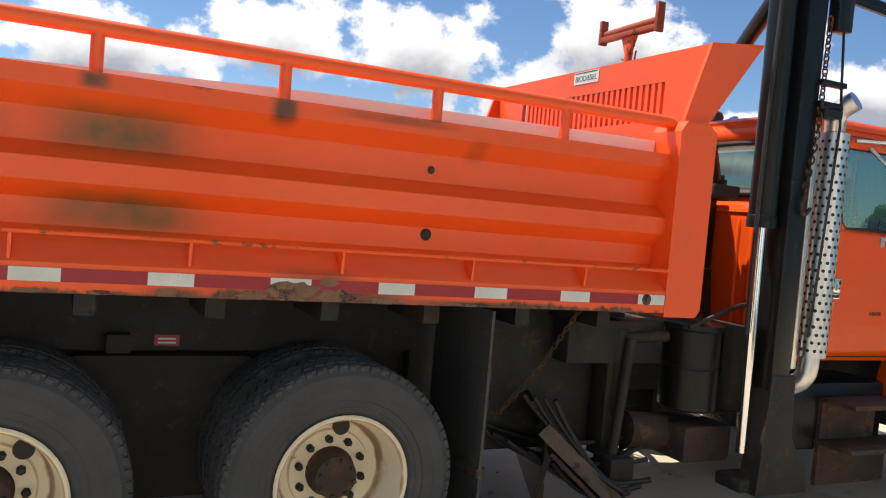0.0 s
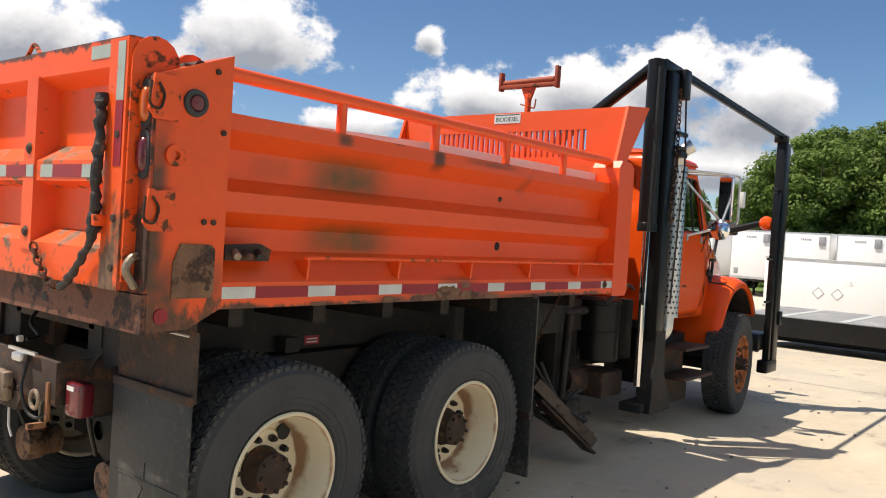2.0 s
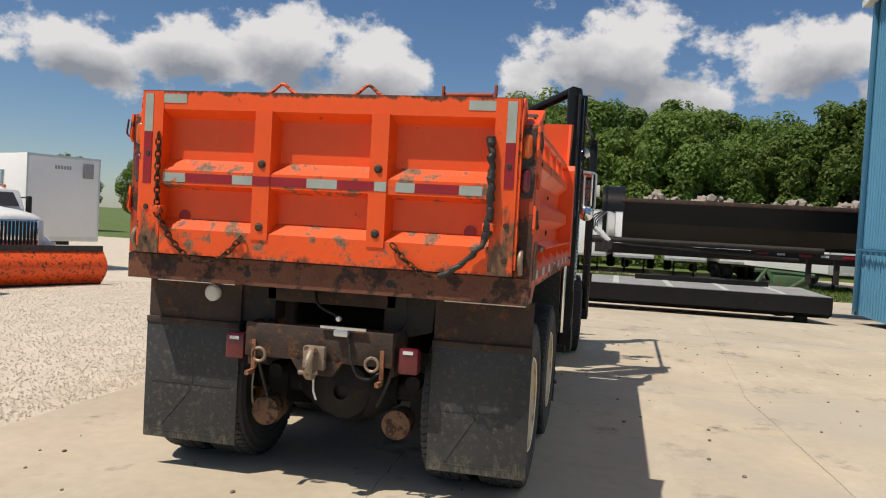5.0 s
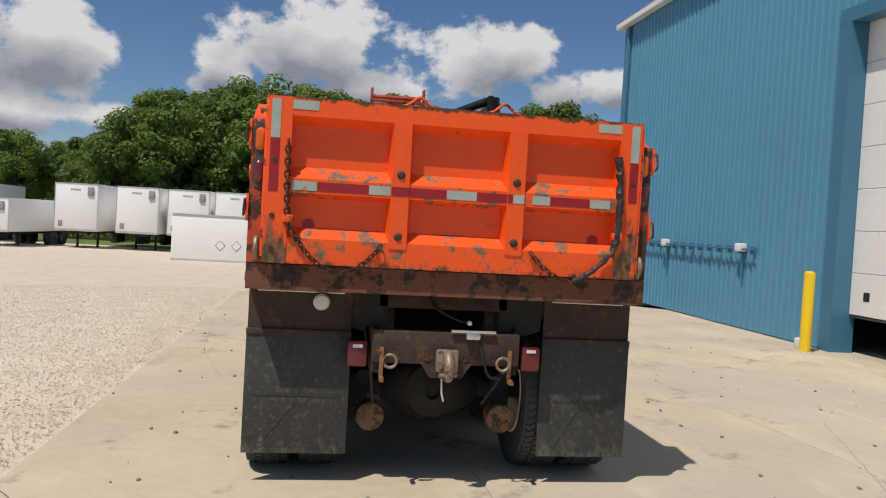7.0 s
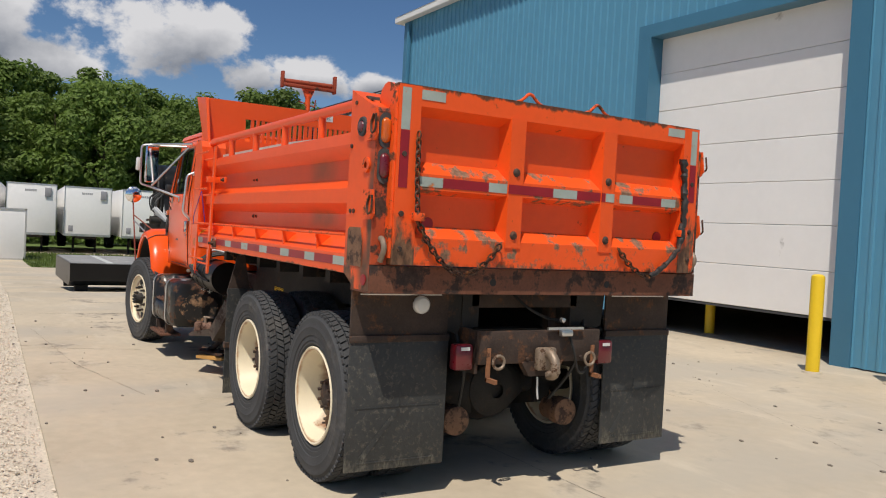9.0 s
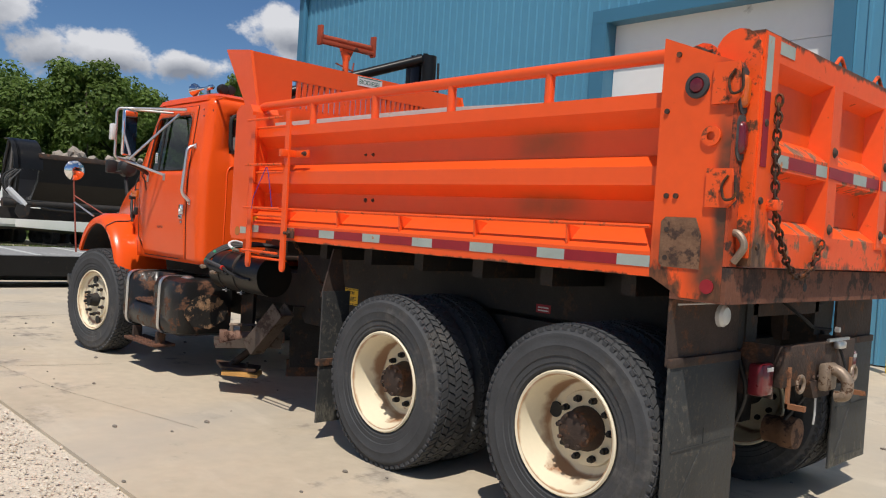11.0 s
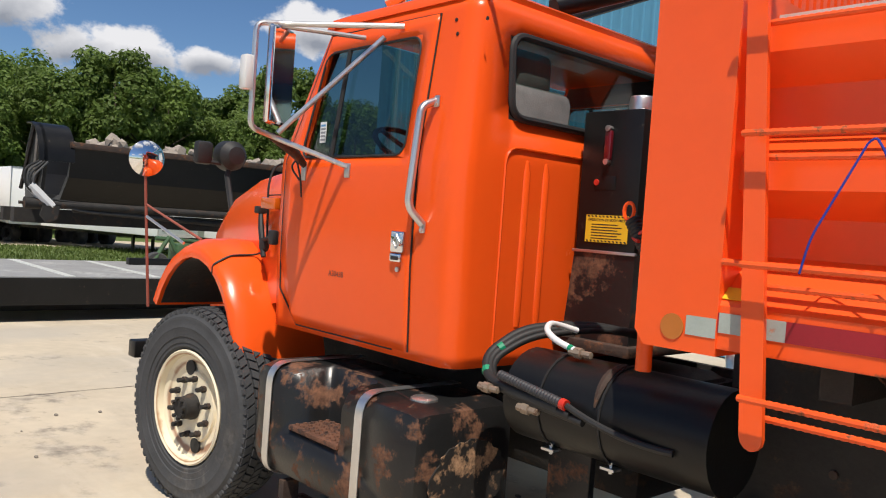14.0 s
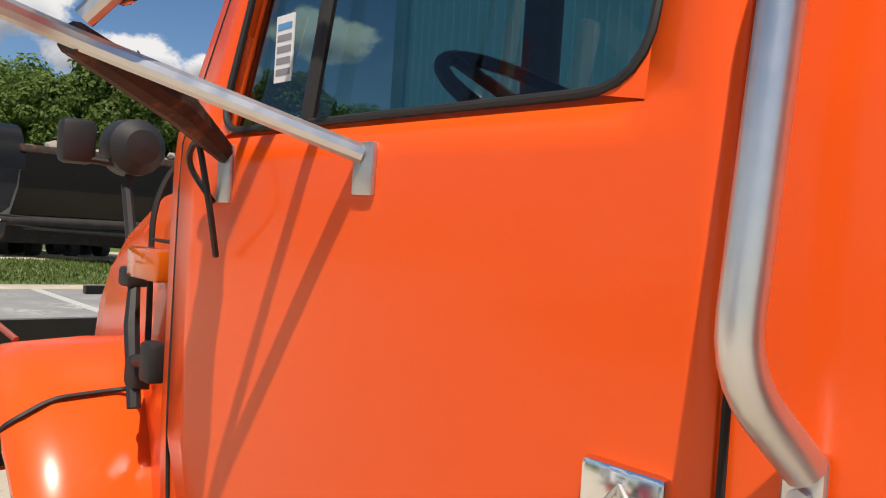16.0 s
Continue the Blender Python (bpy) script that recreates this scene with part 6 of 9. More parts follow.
for s in (1, -1):
    bm = B()
    zs = [1.0, 1.05, 1.3, 1.6, 1.76, 1.80, 1.835, 1.9, 2.05, 2.2, 2.29, 2.325, 2.36, 2.40]
    grid = []
    for z in zs:
        xf, xr = door_front(z), 5.285
        if z < 1.15:
            xf -= (1.15 - z) * 1.0
        row = []
        wf = min(vent_x(z), xf - 0.03)
        for x in (xr, xr + 0.03, 5.37, 5.41, 5.75, wf, (wf + xf) / 2, xf):
            row.append(bm.verts.new(cab_pt(x, z, s, 0.007)))
        grid.append(row)
    for j in range(len(zs) - 1):
        for k in range(7):
            zm = (zs[j] + zs[j + 1]) / 2
            if 1.80 < zm < 2.325 and 2 <= k <= 4:
                continue
            bm.faces.new((grid[j][k], grid[j][k + 1], grid[j + 1][k + 1], grid[j + 1][k]))
    bmesh.ops.recalc_face_normals(bm, faces=bm.faces)
    door = part("door", bm, paint_cab, cab, "glossy orange cab door", smooth=40)
    sm = door.modifiers.new("skin", "SOLIDIFY")
    sm.thickness, sm.offset = 0.02, -1
    # dark gap round the door
    outline = [(5.277, 1.0), (5.277, 2.40), (door_front(2.4) + 0.004, 2.405), (door_front(1.80) + 0.006, 1.80), (6.29, 1.16), (6.13, 0.995), (5.277, 0.995)]
    bm = B()
    gap = []
    for (xa, za), (xb, zb) in zip(outline, outline[1:]):
        gap += [(xa + (xb - xa) * k / 8, za + (zb - za) * k / 8) for k in range(8)]
    tube(bm, [cab_pt(x, z, s, 0.0035) for x, z in gap], 0.0037, 6)
    part("door_gap", bm, seam_m, cab)
    # window rubber and vent bar
    w = [(5.37, 1.812), (5.37, 2.318), (vent_x(2.318), 2.318), (vent_x(1.812), 1.812)]
    pts = [cab_pt(x, z, s, 0.006) for x, z in w]
    pts = bend([(pts[0] + pts[3]) / 2] + pts + [(pts[0] + pts[3]) / 2], 0.07, 6)
    bm = B()
    tube(bm, pts, 0.0055, 8, caps=False)
    tube(bm, [cab_pt(5.905, 1.815, s, 0.004), cab_pt(5.892, 2.315, s, 0.004)], 0.011, 8)
    part("window_rubber", bm, ink, cab, "black window rubber and vent bar")
    # corner fillets of the opening
    for (x, z), (dx, dz) in zip(w, ((1, 1), (1, -1), (-1, -1), (-1, 1))):
        bm = B()
        k = 0.07
        arc = [(x + dx * (k - k * math.cos(a)), z + dz * (k - k * math.sin(a))) for a in (math.pi / 2 * i / 6 for i in range(7))]
        loop = [(x - dx * 0.012, z - dz * 0.012)] + arc[::-1]
        bm.faces.new([bm.verts.new(cab_pt(px, pz, s, 0.0065)) for px, pz in loop])
        part("window_corner", bm, paint_cab, cab)
    # grab bar
    bm = B()
    tube(bm, bend([cab_pt(5.222, 2.03, s, 0.005), cab_pt(5.228, 2.0, s, 0.07), cab_pt(5.238, 1.595, s, 0.072), cab_pt(5.212, 1.53, s, 0.01)], 0.05), 0.0165, 14)
    gb = part("grab_bar", bm, alu, cab, "bent aluminium grab bar")
    for z in (2.03, 1.52):
        bm = B()
        box(bm, 5.197, 5.229, *sorted((s * (cab_y(z) + 0.002), s * (cab_y(z) + 0.012))), z - 0.026, z + 0.022, 0.006)
        lathe(bm, [(0.009, s * (cab_y(z) + 0.01)), (0.009, s * (cab_y(z) + 0.02)), (0.001, s * (cab_y(z) + 0.021))], 8, (5.212, 0, z - 0.012))
        part("bar_bracket", bm, alu, gb)
    # door handle
    yy = cab_y(1.43)
    bm = B()
    box(bm, 5.315, 5.40, *sorted((s * (yy + 0.004), s * (yy + 0.02))), 1.405, 1.495, 0.007)
    box(bm, 5.32, 5.395, *sorted((s * (yy + 0.004), s * (yy + 0.024))), 1.365, 1.402, 0.007)
    dhd = part("door_handle", bm, chrome, door, "chrome paddle door handle")
    bm = B()
    box(bm, 5.333, 5.382, *sorted((s * (yy + 0.0235), s * (yy + 0.026))), 1.374, 1.39)
    part("handle_insert", bm, ink, dhd)
    bm = B()
    for a, b in (((5.357, 1.48), (5.38, 1.45)), ((5.38, 1.45), (5.357, 1.42)), ((5.357, 1.42), (5.334, 1.45)), ((5.334, 1.45), (5.357, 1.48)), ((5.357, 1.48), (5.357, 1.42))):
        tube(bm, [(a[0], s * (yy + 0.021), a[1]), (b[0], s * (yy + 0.021), b[1])], 0.0022, 5)
    part("handle_emblem", bm, steel, dhd)
    bm = B()
    lathe(bm, [(0.011, s * (yy + 0.006)), (0.011, s * (yy + 0.014)), (0.001, s * (yy + 0.015))], 14, (5.352, 0, 1.335))
    part("lock", bm, steel, door)
    # mirrors
    MX, MY = 5.885, s * 1.275
    bm = B()
    box(bm, MX - 0.005, MX + 0.03, MY - 0.085, MY + 0.085, 1.915, 2.345, 0.018)
    bmesh.ops.rotate(bm, verts=bm.verts, cent=(MX, MY, 2.1), matrix=Matrix.Rotation(radians(s * 24), 3, "Z"))
    mir = part("side_mirror", bm, chrome, cab, "tall chrome-backed side mirror")
    bm = B()
    box(bm, MX - 0.009, MX - 0.005, MY - 0.074, MY + 0.074, 1.93, 2.33)
    bmesh.ops.rotate(bm, verts=bm.verts, cent=(MX, MY, 2.1), matrix=Matrix.Rotation(radians(s * 24), 3, "Z"))
    part("mirror_glass", bm, mirror_glass, mir)
    ym = s * 1.395
    bm = B()
    tube(bm, bend([(5.5, s * (cab_y(2.36) + 0.01), 2.375), (MX, s * 1.27, 2.36), (MX + 0.03, ym, 2.345), (MX + 0.03, ym, 1.895), (MX + 0.05, s * 1.27, 1.87), (5.76, s * 0.985, 1.765)], 0.04), 0.0125, 10)
    tube(bm, [(5.78, s * (cab_y(2.36) + 0.01), 2.36), (MX + 0.02, s * 1.29, 2.35)], 0.011, 8)
    tube(bm, [(5.62, s * (cab_y(2.33) + 0.02), 2.34), (MX + 0.01, s * 1.27, 1.885)], 0.0125, 10)
    part("mirror_arm", bm, alu, mir, "white-metal tubular mirror arms")
    bm = B()
    tube(bm, [(MX + 0.05, s * 1.27, 1.87), (6.03, s * 1.1, 1.825), (6.115, s * 0.985, 1.775)], [0.02, 0.026, 0.016], 10)
    part("mirror_stay", bm, rusty, mir, "rusty mirror stay")
    bm = B()
    box(bm, 5.735, 5.775, *sorted((s * 0.978, s * 0.99)), 1.715, 1.78, 0.004)
    part("arm_bracket", bm, steel, mir)
    bm = B()
    box(bm, 6.095, 6.135, *sorted((s * 0.978, s * 0.99)), 1.70, 1.79, 0.004)
    part("arm_bracket", bm, steel, mir)
    bm = B()
    box(bm, MX, MX + 0.06, *sorted((s * 1.405, s * 1.45)), 2.05, 2.2, 0.012)
    part("mirror_lamp", bm, clear_lens, mir, "small side lamp on the mirror")
    bm = B()
    tube(bm, bend([(6.14, s * 0.99, 1.7), (6.18, s * 1.02, 1.76), (6.1, s * 1.04, 1.8), (6.05, s * 1.04, 1.7), (6.1, s * 1.0, 1.62)], 0.04), 0.005, 6)
    part("mirror_wire", bm, ink, mir)
    # hood latch and side marker
    bm = B()
    tube(bm, [(6.61, s * 0.925, 1.54), (6.56, s * 0.945, 1.45), (6.50, s * 0.955, 1.30)], [0.012, 0.016, 0.014], 8)
    box(bm, 6.585, 6.64, *sorted((s * 0.90, s * 0.95)), 1.525, 1.565, 0.008)
    box(bm, 6.49, 6.545, *sorted((s * 0.925, s * 0.965)), 1.335, 1.40, 0.012)
    hl = part("hood_latch", bm, ink, hood, "black rubber hood latch")
    bm = B()
    box(bm, 6.37, 6.42, *sorted((s * 0.945, s * 0.985)), 1.37, 1.445, 0.01)
    tube(bm, [(6.40, s * 0.97, 1.41), (6.50, s * 0.955, 1.39)], 0.012, 8)
    part("latch_plate", bm, ink, hl)
    bm = B()
    box(bm, 6.385, 6.53, *sorted((s * 0.925, s * 0.975)), 1.552, 1.612, 0.008)
    part("side_marker", bm, amber_lens, cab, "amber side marker lamp")
    bm = B()
    tube(bm, bend([(6.70, s * 0.71, 1.825), (6.63, s * 0.845, 1.79), (6.575, s * 0.91, 1.69), (6.545, s * 0.918, 1.49), (6.52, s * 0.925, 1.33)], 0.06), 0.006, 6)
    part("hood_gap", bm, seam_m, hood)
        # seam across the cowl panel between door and hood
    bm = B()
    tube(bm, [cab_pt(6.30, 1.628, s, -0.006), (6.42, s * 0.945, 1.627), (6.55, s * 0.918, 1.625)], 0.0035, 6)
    part("cowl_seam", bm, seam_m, cab)
    # drip rail along the roof edge
    bm = B()
    tube(bm, [(6.0 - 0.0, s * 0.845, 2.45), (5.4, s * 0.85, 2.455), (4.95, s * 0.845, 2.455)], 0.012, 8)
    part("drip_rail", bm, paint_cab, cab)
    for x, z in ((5.18, 2.36), (5.16, 2.30), (5.0, 2.34)):
        bm = B()
        lathe(bm, [(0.008, s * (cab_y(z) + 0.001)), (0.008, s * (cab_y(z) + 0.004)), (0.001, s * (cab_y(z) + 0.005))], 8, (x, 0, z))
        part("plug", bm, ink, cab)
words("unit_number", "A30438", 0.037, ink, truck, Matrix.Translation((5.875, cab_y(1.27) + 0.0157, 1.314)) @ Matrix.Rotation(math.pi, 4, "Z") @ Matrix.Rotation(math.pi / 2, 4, "X"), depth=0.0003)
words("unit_number", "A30438", 0.037, ink, truck, Matrix.Translation((5.84, -cab_y(1.27) - 0.0005, 1.318)) @ Matrix.Rotation(math.pi / 2, 4, "X"))
bm = B()
box(bm, 6.01, 6.06, cab_y(1.95) - 0.014, cab_y(1.95) - 0.012, 1.885, 1.985)
stk = part("window_sticker", bm, white_paint, cab, "small white paper sticker")
for k in range(5):
    bm = B()
    box(bm, 6.015, 6.055, cab_y(1.95) - 0.012, cab_y(1.95) - 0.0115, 1.895 + k * 0.017, 1.905 + k * 0.017)
    part("text_bar", bm, blue_stripe if k == 4 else grey_ink, stk)
# back wall of the cab: pressed ribs, window rubber
for y in (0.595, 0.475, -0.595, -0.475):
    bm = B()
    lathe(bm, [(0.02, 1.13), (0.024, 1.18), (0.024, 1.77), (0.014, 1.82), (0.001, 1.83)], 12, (CAB_B + 0.012, y, 0), "z")
    part("pressed_rib", bm, paint_cab, cab)
bm = B()
P = [Vector((CAB_B + 0.0, y, z)) for y, z in ((0.71, 1.99), (0.71, 2.33), (-0.71, 2.33), (-0.71, 1.99))]
for p in P:
    p.x += max(0, p.z - 1.78) * 0.06 - 0.004
tube(bm, bend([(P[0] + P[3]) / 2] + P + [(P[0] + P[3]) / 2], 0.08, 6), 0.017, 8, caps=False)
part("rear_window_rubber", bm, ink, cab, "black rubber round the rear window")
bm = B()
tube(bm, bend([(CAB_B, 0.73, 1.05), (CAB_B, 0.73, 1.87), (CAB_B, -0.73, 1.87), (CAB_B, -0.73, 1.05)], 0.08), 0.006, 6)
part("panel_crease", bm, paint_cab, cab)
# interior
bm = B()
box(bm, 5.1, 5.55, 0.28, 0.78, 1.05, 1.45, 0.05)
box(bm, 5.05, 5.2, 0.28, 0.78, 1.4, 2.15, 0.05)
box(bm, 5.08, 5.2, 0.4, 0.66, 2.12, 2.3, 0.04)
part("driver_seat", bm, seat_cloth, cab, "grey cloth driver seat with headrest")
bm = B()
box(bm, 5.1, 5.55, -0.78, -0.2, 1.05, 1.45, 0.05)
box(bm, 5.05, 5.18, -0.78, -0.2, 1.4, 2.05, 0.05)
part("passenger_seat", bm, seat_cloth, cab, "grey bench passenger seat")
bm = B()
prism(bm, [(5.85, 1.3), (6.2, 1.3), (6.22, 1.8), (6.02, 1.84), (5.9, 1.72)], "y", -0.86, 0.86)
part("dashboard", bm, interior, cab, "dark dashboard", smooth=30)
bm = B()
sw = Matrix.Translation((5.93, 0.45, 1.90)) @ Matrix.Rotation(radians(-32), 4, "Y")
tube(bm, [sw @ Vector((0.22 * math.cos(a), 0.22 * math.sin(a), 0)) for a in (2 * math.pi * k / 28 for k in range(29))], 0.014, 8, caps=False)
for a in (0.5, 2.6, 4.7):
    tube(bm, [sw @ Vector((0, 0, -0.02)), sw @ Vector((0.22 * math.cos(a), 0.22 * math.sin(a), 0))], 0.012, 6)
tube(bm, [sw @ Vector((0, 0, 0)), (6.15, 0.45, 1.6)], 0.03, 10)
part("steering_wheel", bm, interior, cab, "black steering wheel")
# roof horns
bm = B()
lathe(bm, [(0.066, 0.0), (0.062, 0.014), (0.036, 0.06), (0.016, 0.12), (0.014, 0.3), (0.024, 0.31), (0.024, 0.36), (0.001, 0.365)], 20, (0, 0, 0), "x")
bmesh.ops.transform(bm, matrix=Matrix.Translation((5.97, 0.62, 2.645)) @ Matrix.Rotation(math.pi, 4, "Z"), verts=bm.verts)
box(bm, 5.68, 5.74, 0.6, 0.64, 2.52, 2.645)
part("air_horn", bm, chrome, cab, "chrome trumpet horn on the roof")
bm = B()
for y in (0.52, 0.44):
    lathe(bm, [(0.001, -0.02), (0.04, -0.015), (0.05, 0.02), (0.045, 0.06), (0.02, 0.09)], 18, (5.57, y, 2.64), "x")
box(bm, 5.56, 5.63, 0.43, 0.53, 2.52, 2.62)
part("roof_siren", bm, ink, cab, "two black round roof speakers")
# plow lamps on the hood
for s in (1, -1):
    bm = B()
    lathe(bm, [(0.001, -0.1), (0.06, -0.09), (0.1, -0.04), (0.105, 0.06), (0.1, 0.07), (0.001, 0.07)], 20, (7.875, s * 0.47, 1.905), "x")
    box(bm, 7.87, 7.95, s * 0.655 - 0.06, s * 0.655 + 0.06, 1.83, 1.985, 0.025)
    tube(bm, [(7.875, s * 0.47, 1.82), (7.87, s * 0.49, 1.77), (7.74, s * 0.5, 1.50)], 0.02, 8)
    tube(bm, [(7.87, s * 0.5, 1.84), (7.89, s * 0.64, 1.85)], 0.014, 8)
    part("plow_lamp", bm, ink, hood, "black plow headlamp pod")
    # round convex mirror on a stalk, only on the driver's side
    if s < 0:
        continue
    bm = B()
    c0 = Vector((7.489, s * 1.205, 1.802))
    lathe(bm, [(0.001, 0.05), (0.06, 0.045), (0.1, 0.02), (0.107, 0.0)], 28, c0, "x")
    cm = part("fender_mirror", bm, steel, hood, "round convex fender mirror on a red stalk")
    bm = B()
    lathe(bm, [(0.106, -0.001), (0.09, -0.014), (0.06, -0.027), (0.03, -0.034), (0.001, -0.036)], 32, c0, "x")
    part("convex_glass", bm, mirror_glass, cm, smooth=80)
    bm = B()
    tube(bm, [(7.495, s * 1.205, 1.70), (7.487, s * 1.145, 0.92)], 0.009, 8)
    tube(bm, [(7.492, s * 1.19, 1.53), (7.09, s * 1.02, 1.35)], 0.008, 8)
    part("stalk", bm, mat("stalk_paint", (0.27, 0.07, 0.045), 0.6, vary=0.2, scale=9), cm, "red-brown stalk")
    bm = B()
    tube(bm, [(7.492, s * 1.185, 1.46), (7.125, s * 1.11, 1.325)], 0.009, 8)
    part("stalk_brace", bm, alu, cm)
# round convex mirror under the passenger mirror
bm = B()
c0 = Vector((5.74, -1.30, 1.83))
lathe(bm, [(0.001, 0.045), (0.06, 0.04), (0.088, 0.02), (0.094, 0.0)], 28, c0, "x")
cm = part("spot_mirror", bm, ink, cab, "round convex mirror under the side mirror")
bm = B()
lathe(bm, [(0.093, -0.001), (0.08, -0.012), (0.05, -0.024), (0.001, -0.032)], 32, c0, "x")
part("convex_glass", bm, mirror_glass, cm, smooth=80)
# bumper
bm = B()
box(bm, 7.98, 8.09, -1.05, 1.05, 0.57, 0.68, 0.008)
box(bm, 7.3, 7.98, 0.34, 0.42, 0.58, 0.67)
box(bm, 7.3, 7.98, -0.42, -0.34, 0.58, 0.67)
part("front_bumper", bm, black_paint, truck, "black steel front bumper")
# tank straps, filler, steps
for x in (5.365, 6.055):
    bm = B()
    loop = bend([(x, 0.66, 0.889), (x, 1.185, 0.889), (x, 1.188, 0.37), (x, 0.66, 0.368)], 0.1, 6)
    rings = []
    cen = Vector((x, 0.9, 0.61))
    for p in loop:
        o = (p - cen).normalized() * 0.004
        rings.append([Vector((x - 0.025, p.y, p.z)), Vector((x + 0.025, p.y, p.z)), Vector((x + 0.025, p.y, p.z)) + o, Vector((x - 0.025, p.y, p.z)) + o])
    loft(bm, rings)
    part("tank_strap", bm, alu, truck, "grey steel tank strap")
bm = B()
lathe(bm, [(0.055, 0.88), (0.055, 0.893), (0.045, 0.899), (0.001, 0.901)], 20, (5.17, 1.02, 0), "z")
part("filler_cap", bm, alu, truck, "aluminium filler cap")
green_tape = mat("green_tape", (0.0, 0.25, 0.12), 0.5, vary=0.1)
red_plastic = mat("red_plastic", (0.55, 0.03, 0.015), 0.4, vary=0.1)
tread = mat("rusty_tread", (0.13, 0.055, 0.03), 0.8, vary=0.4, scale=10, bump=0.5, bump_scale=60, dirt=(0.05, 0.025, 0.018), dirt_amount=0.4, dirt_scale=14)
bm = B()
box(bm, 5.495, 5.865, 0.975, 1.19, 0.624, 0.645, 0.003)
for i in range(9):
    for j in range(5):
        lathe(bm, [(0.012, 0.644), (0.009, 0.652), (0.001, 0.652)], 6, (5.52 + i * 0.04, 1.0 + j * 0.04, 0), "z")
part("tank_step", bm, tread, truck, "worn serrated step plate")
bm = B()
box(bm, 5.38, 6.0, 1.0, 1.22, 0.245, 0.27, 0.004)
for i in range(14):
    for j in range(4):
        lathe(bm, [(0.014, 0.269), (0.010, 0.278), (0.001, 0.278)], 6, (5.42 + i * 0.0415, 1.04 + j * 0.048, 0), "z")
st = part("lower_step", bm, tread, truck, "rusty perforated lower step")
bm = B()
for x in (5.42, 5.92):
    bm = B()
    box(bm, x, x + 0.04, 1.08, 1.16, 0.25, 0.37)
    part("step_hanger", bm, rusty, st)
for z, x0, x1 in ((0.775, 5.45, 6.0), (0.50, 5.45, 6.14)):
    bm = B()
    box(bm, x0, x1, -1.2, -0.92, z - 0.03, z, 0.006)
    box(bm, x0 + 0.02, x1 - 0.02, -0.95, -0.92, z - 0.3, z)
    part("cab_step", bm, rusty, truck, "rusty cab step")
bm = B()
box(bm, 5.2, 6.1, -0.92, -0.5, 0.42, 0.86, 0.03)
part("battery_box", bm, black_paint, truck, "black battery box")
# round tank bands, hoses
for x in (4.315, 4.56):
    bm = B()
    tube(bm, [(x, 0.9 + 0.163 * math.cos(a), 1.0 + 0.163 * math.sin(a)) for a in (2 * math.pi * k / 24 for k in range(25))], 0.004, 5, caps=False)
    part("tank_band", bm, ink, truck)
    bm = B()
    tube(bm, [(x, 0.975, 0.875), (x, 0.975, 0.825)], 0.006, 6)
    box(bm, x - 0.026, x + 0.026, 0.955, 0.997, 0.838, 0.846)
    part("band_bolt", bm, alu, truck)
for k in range(3):
    bm = B()
    o = 0.024 * k
    tube(bm, bend([(4.62, 0.36, 1.19 + o * 0.3), (4.73 - o * 0.5, 0.62, 1.235 - o * 0.4), (4.85 - o * 0.8, 0.84, 1.205 - o * 0.5), (4.885 - o * 0.6, 0.985, 1.11 - o * 0.3), (4.81 - o, 1.05 + o * 0.2, 1.045 - o * 0.35), (4.66 - o, 1.075 + o * 0.15, 1.03 - o * 0.4), (4.45 - 2 * o, 1.085, 1.015 - o * 0.5)], 0.12, 7), 0.0175 if k < 2 else 0.013, 12)
    hose = part("hose", bm, ink, truck, "thick black hydraulic hose")
    if k < 2:
        bm = B()
        tube(bm, [(4.871 - o * 0.7, 0.93, 1.154 - o * 0.4), (4.876 - o * 0.6, 0.947, 1.141 - o * 0.35)] if k else [(4.838, 1.026, 1.072), (4.824, 1.038, 1.058)], 0.0188, 10)
        part("hose_mark", bm, green_tape, hose, "green tape wrapped round the hose")
bm = B()
n_ = 46
pts = [Vector((4.72, 1.085, 1.075)).lerp(Vector((4.43, 1.095, 1.035)), k / n_) for k in range(n_ + 1)]
tube(bm, pts, [0.0175 if k % 2 else 0.0145 for k in range(n_ + 1)], 12)
slv = part("coil_sleeve", bm, interior, truck, "grey coiled hose sleeve")
bm = B()
tube(bm, [(4.435, 1.095, 1.036), (4.415, 1.0955, 1.033)], 0.0185, 12)
part("sleeve_end", bm, red_plastic, slv, "red end band")
bm = B()
tube(bm, sag((4.415, 1.095, 1.033), (4.05, 1.06, 0.97), 0.02, 8), 0.011, 8)
part("hose", bm, ink, slv)
for x, y, z, d in ((4.765, 1.09, 1.02, 1), (4.58, 1.09, 0.985, 1), (4.49, 0.95, 1.178, -1)):
    bm = B()
    lathe(bm, [(0.001, -0.05), (0.012, -0.048), (0.012, -0.012), (0.019, -0.01), (0.019, 0.018), (0.014, 0.02), (0.014, 0.04), (0.001, 0.041)], 8, (x, y, z), "x")
    part("hose_fitting", bm, worn_hook, truck, "bright hose fitting")
bm = B()
tube(bm, bend([(4.70, 0.70, 1.215), (4.725, 0.775, 1.235), (4.71, 0.85, 1.247), (4.67, 0.915, 1.228), (4.60, 0.945, 1.205), (4.50, 0.95, 1.182)], 0.05, 6), 0.0115, 12)
part("white_hose", bm, white_paint, truck, "short cream hose")
bm = B()
tube(bm, [(4.535, 0.949, 1.19), (4.52, 0.95, 1.187)], 0.0128, 10)
part("hose_mark", bm, green_tape, truck, "green tape on the hose end")
bm = B()
tube(bm, [(4.335, 0.9 + 0.1625 * math.cos(a), 1.0 + 0.1625 * math.sin(a)) for a in (0.25 + 1.3 * k / 10 for k in range(11))], [0.004 + 0.012 * math.sin(math.pi * k / 10) for k in range(11)], 6)
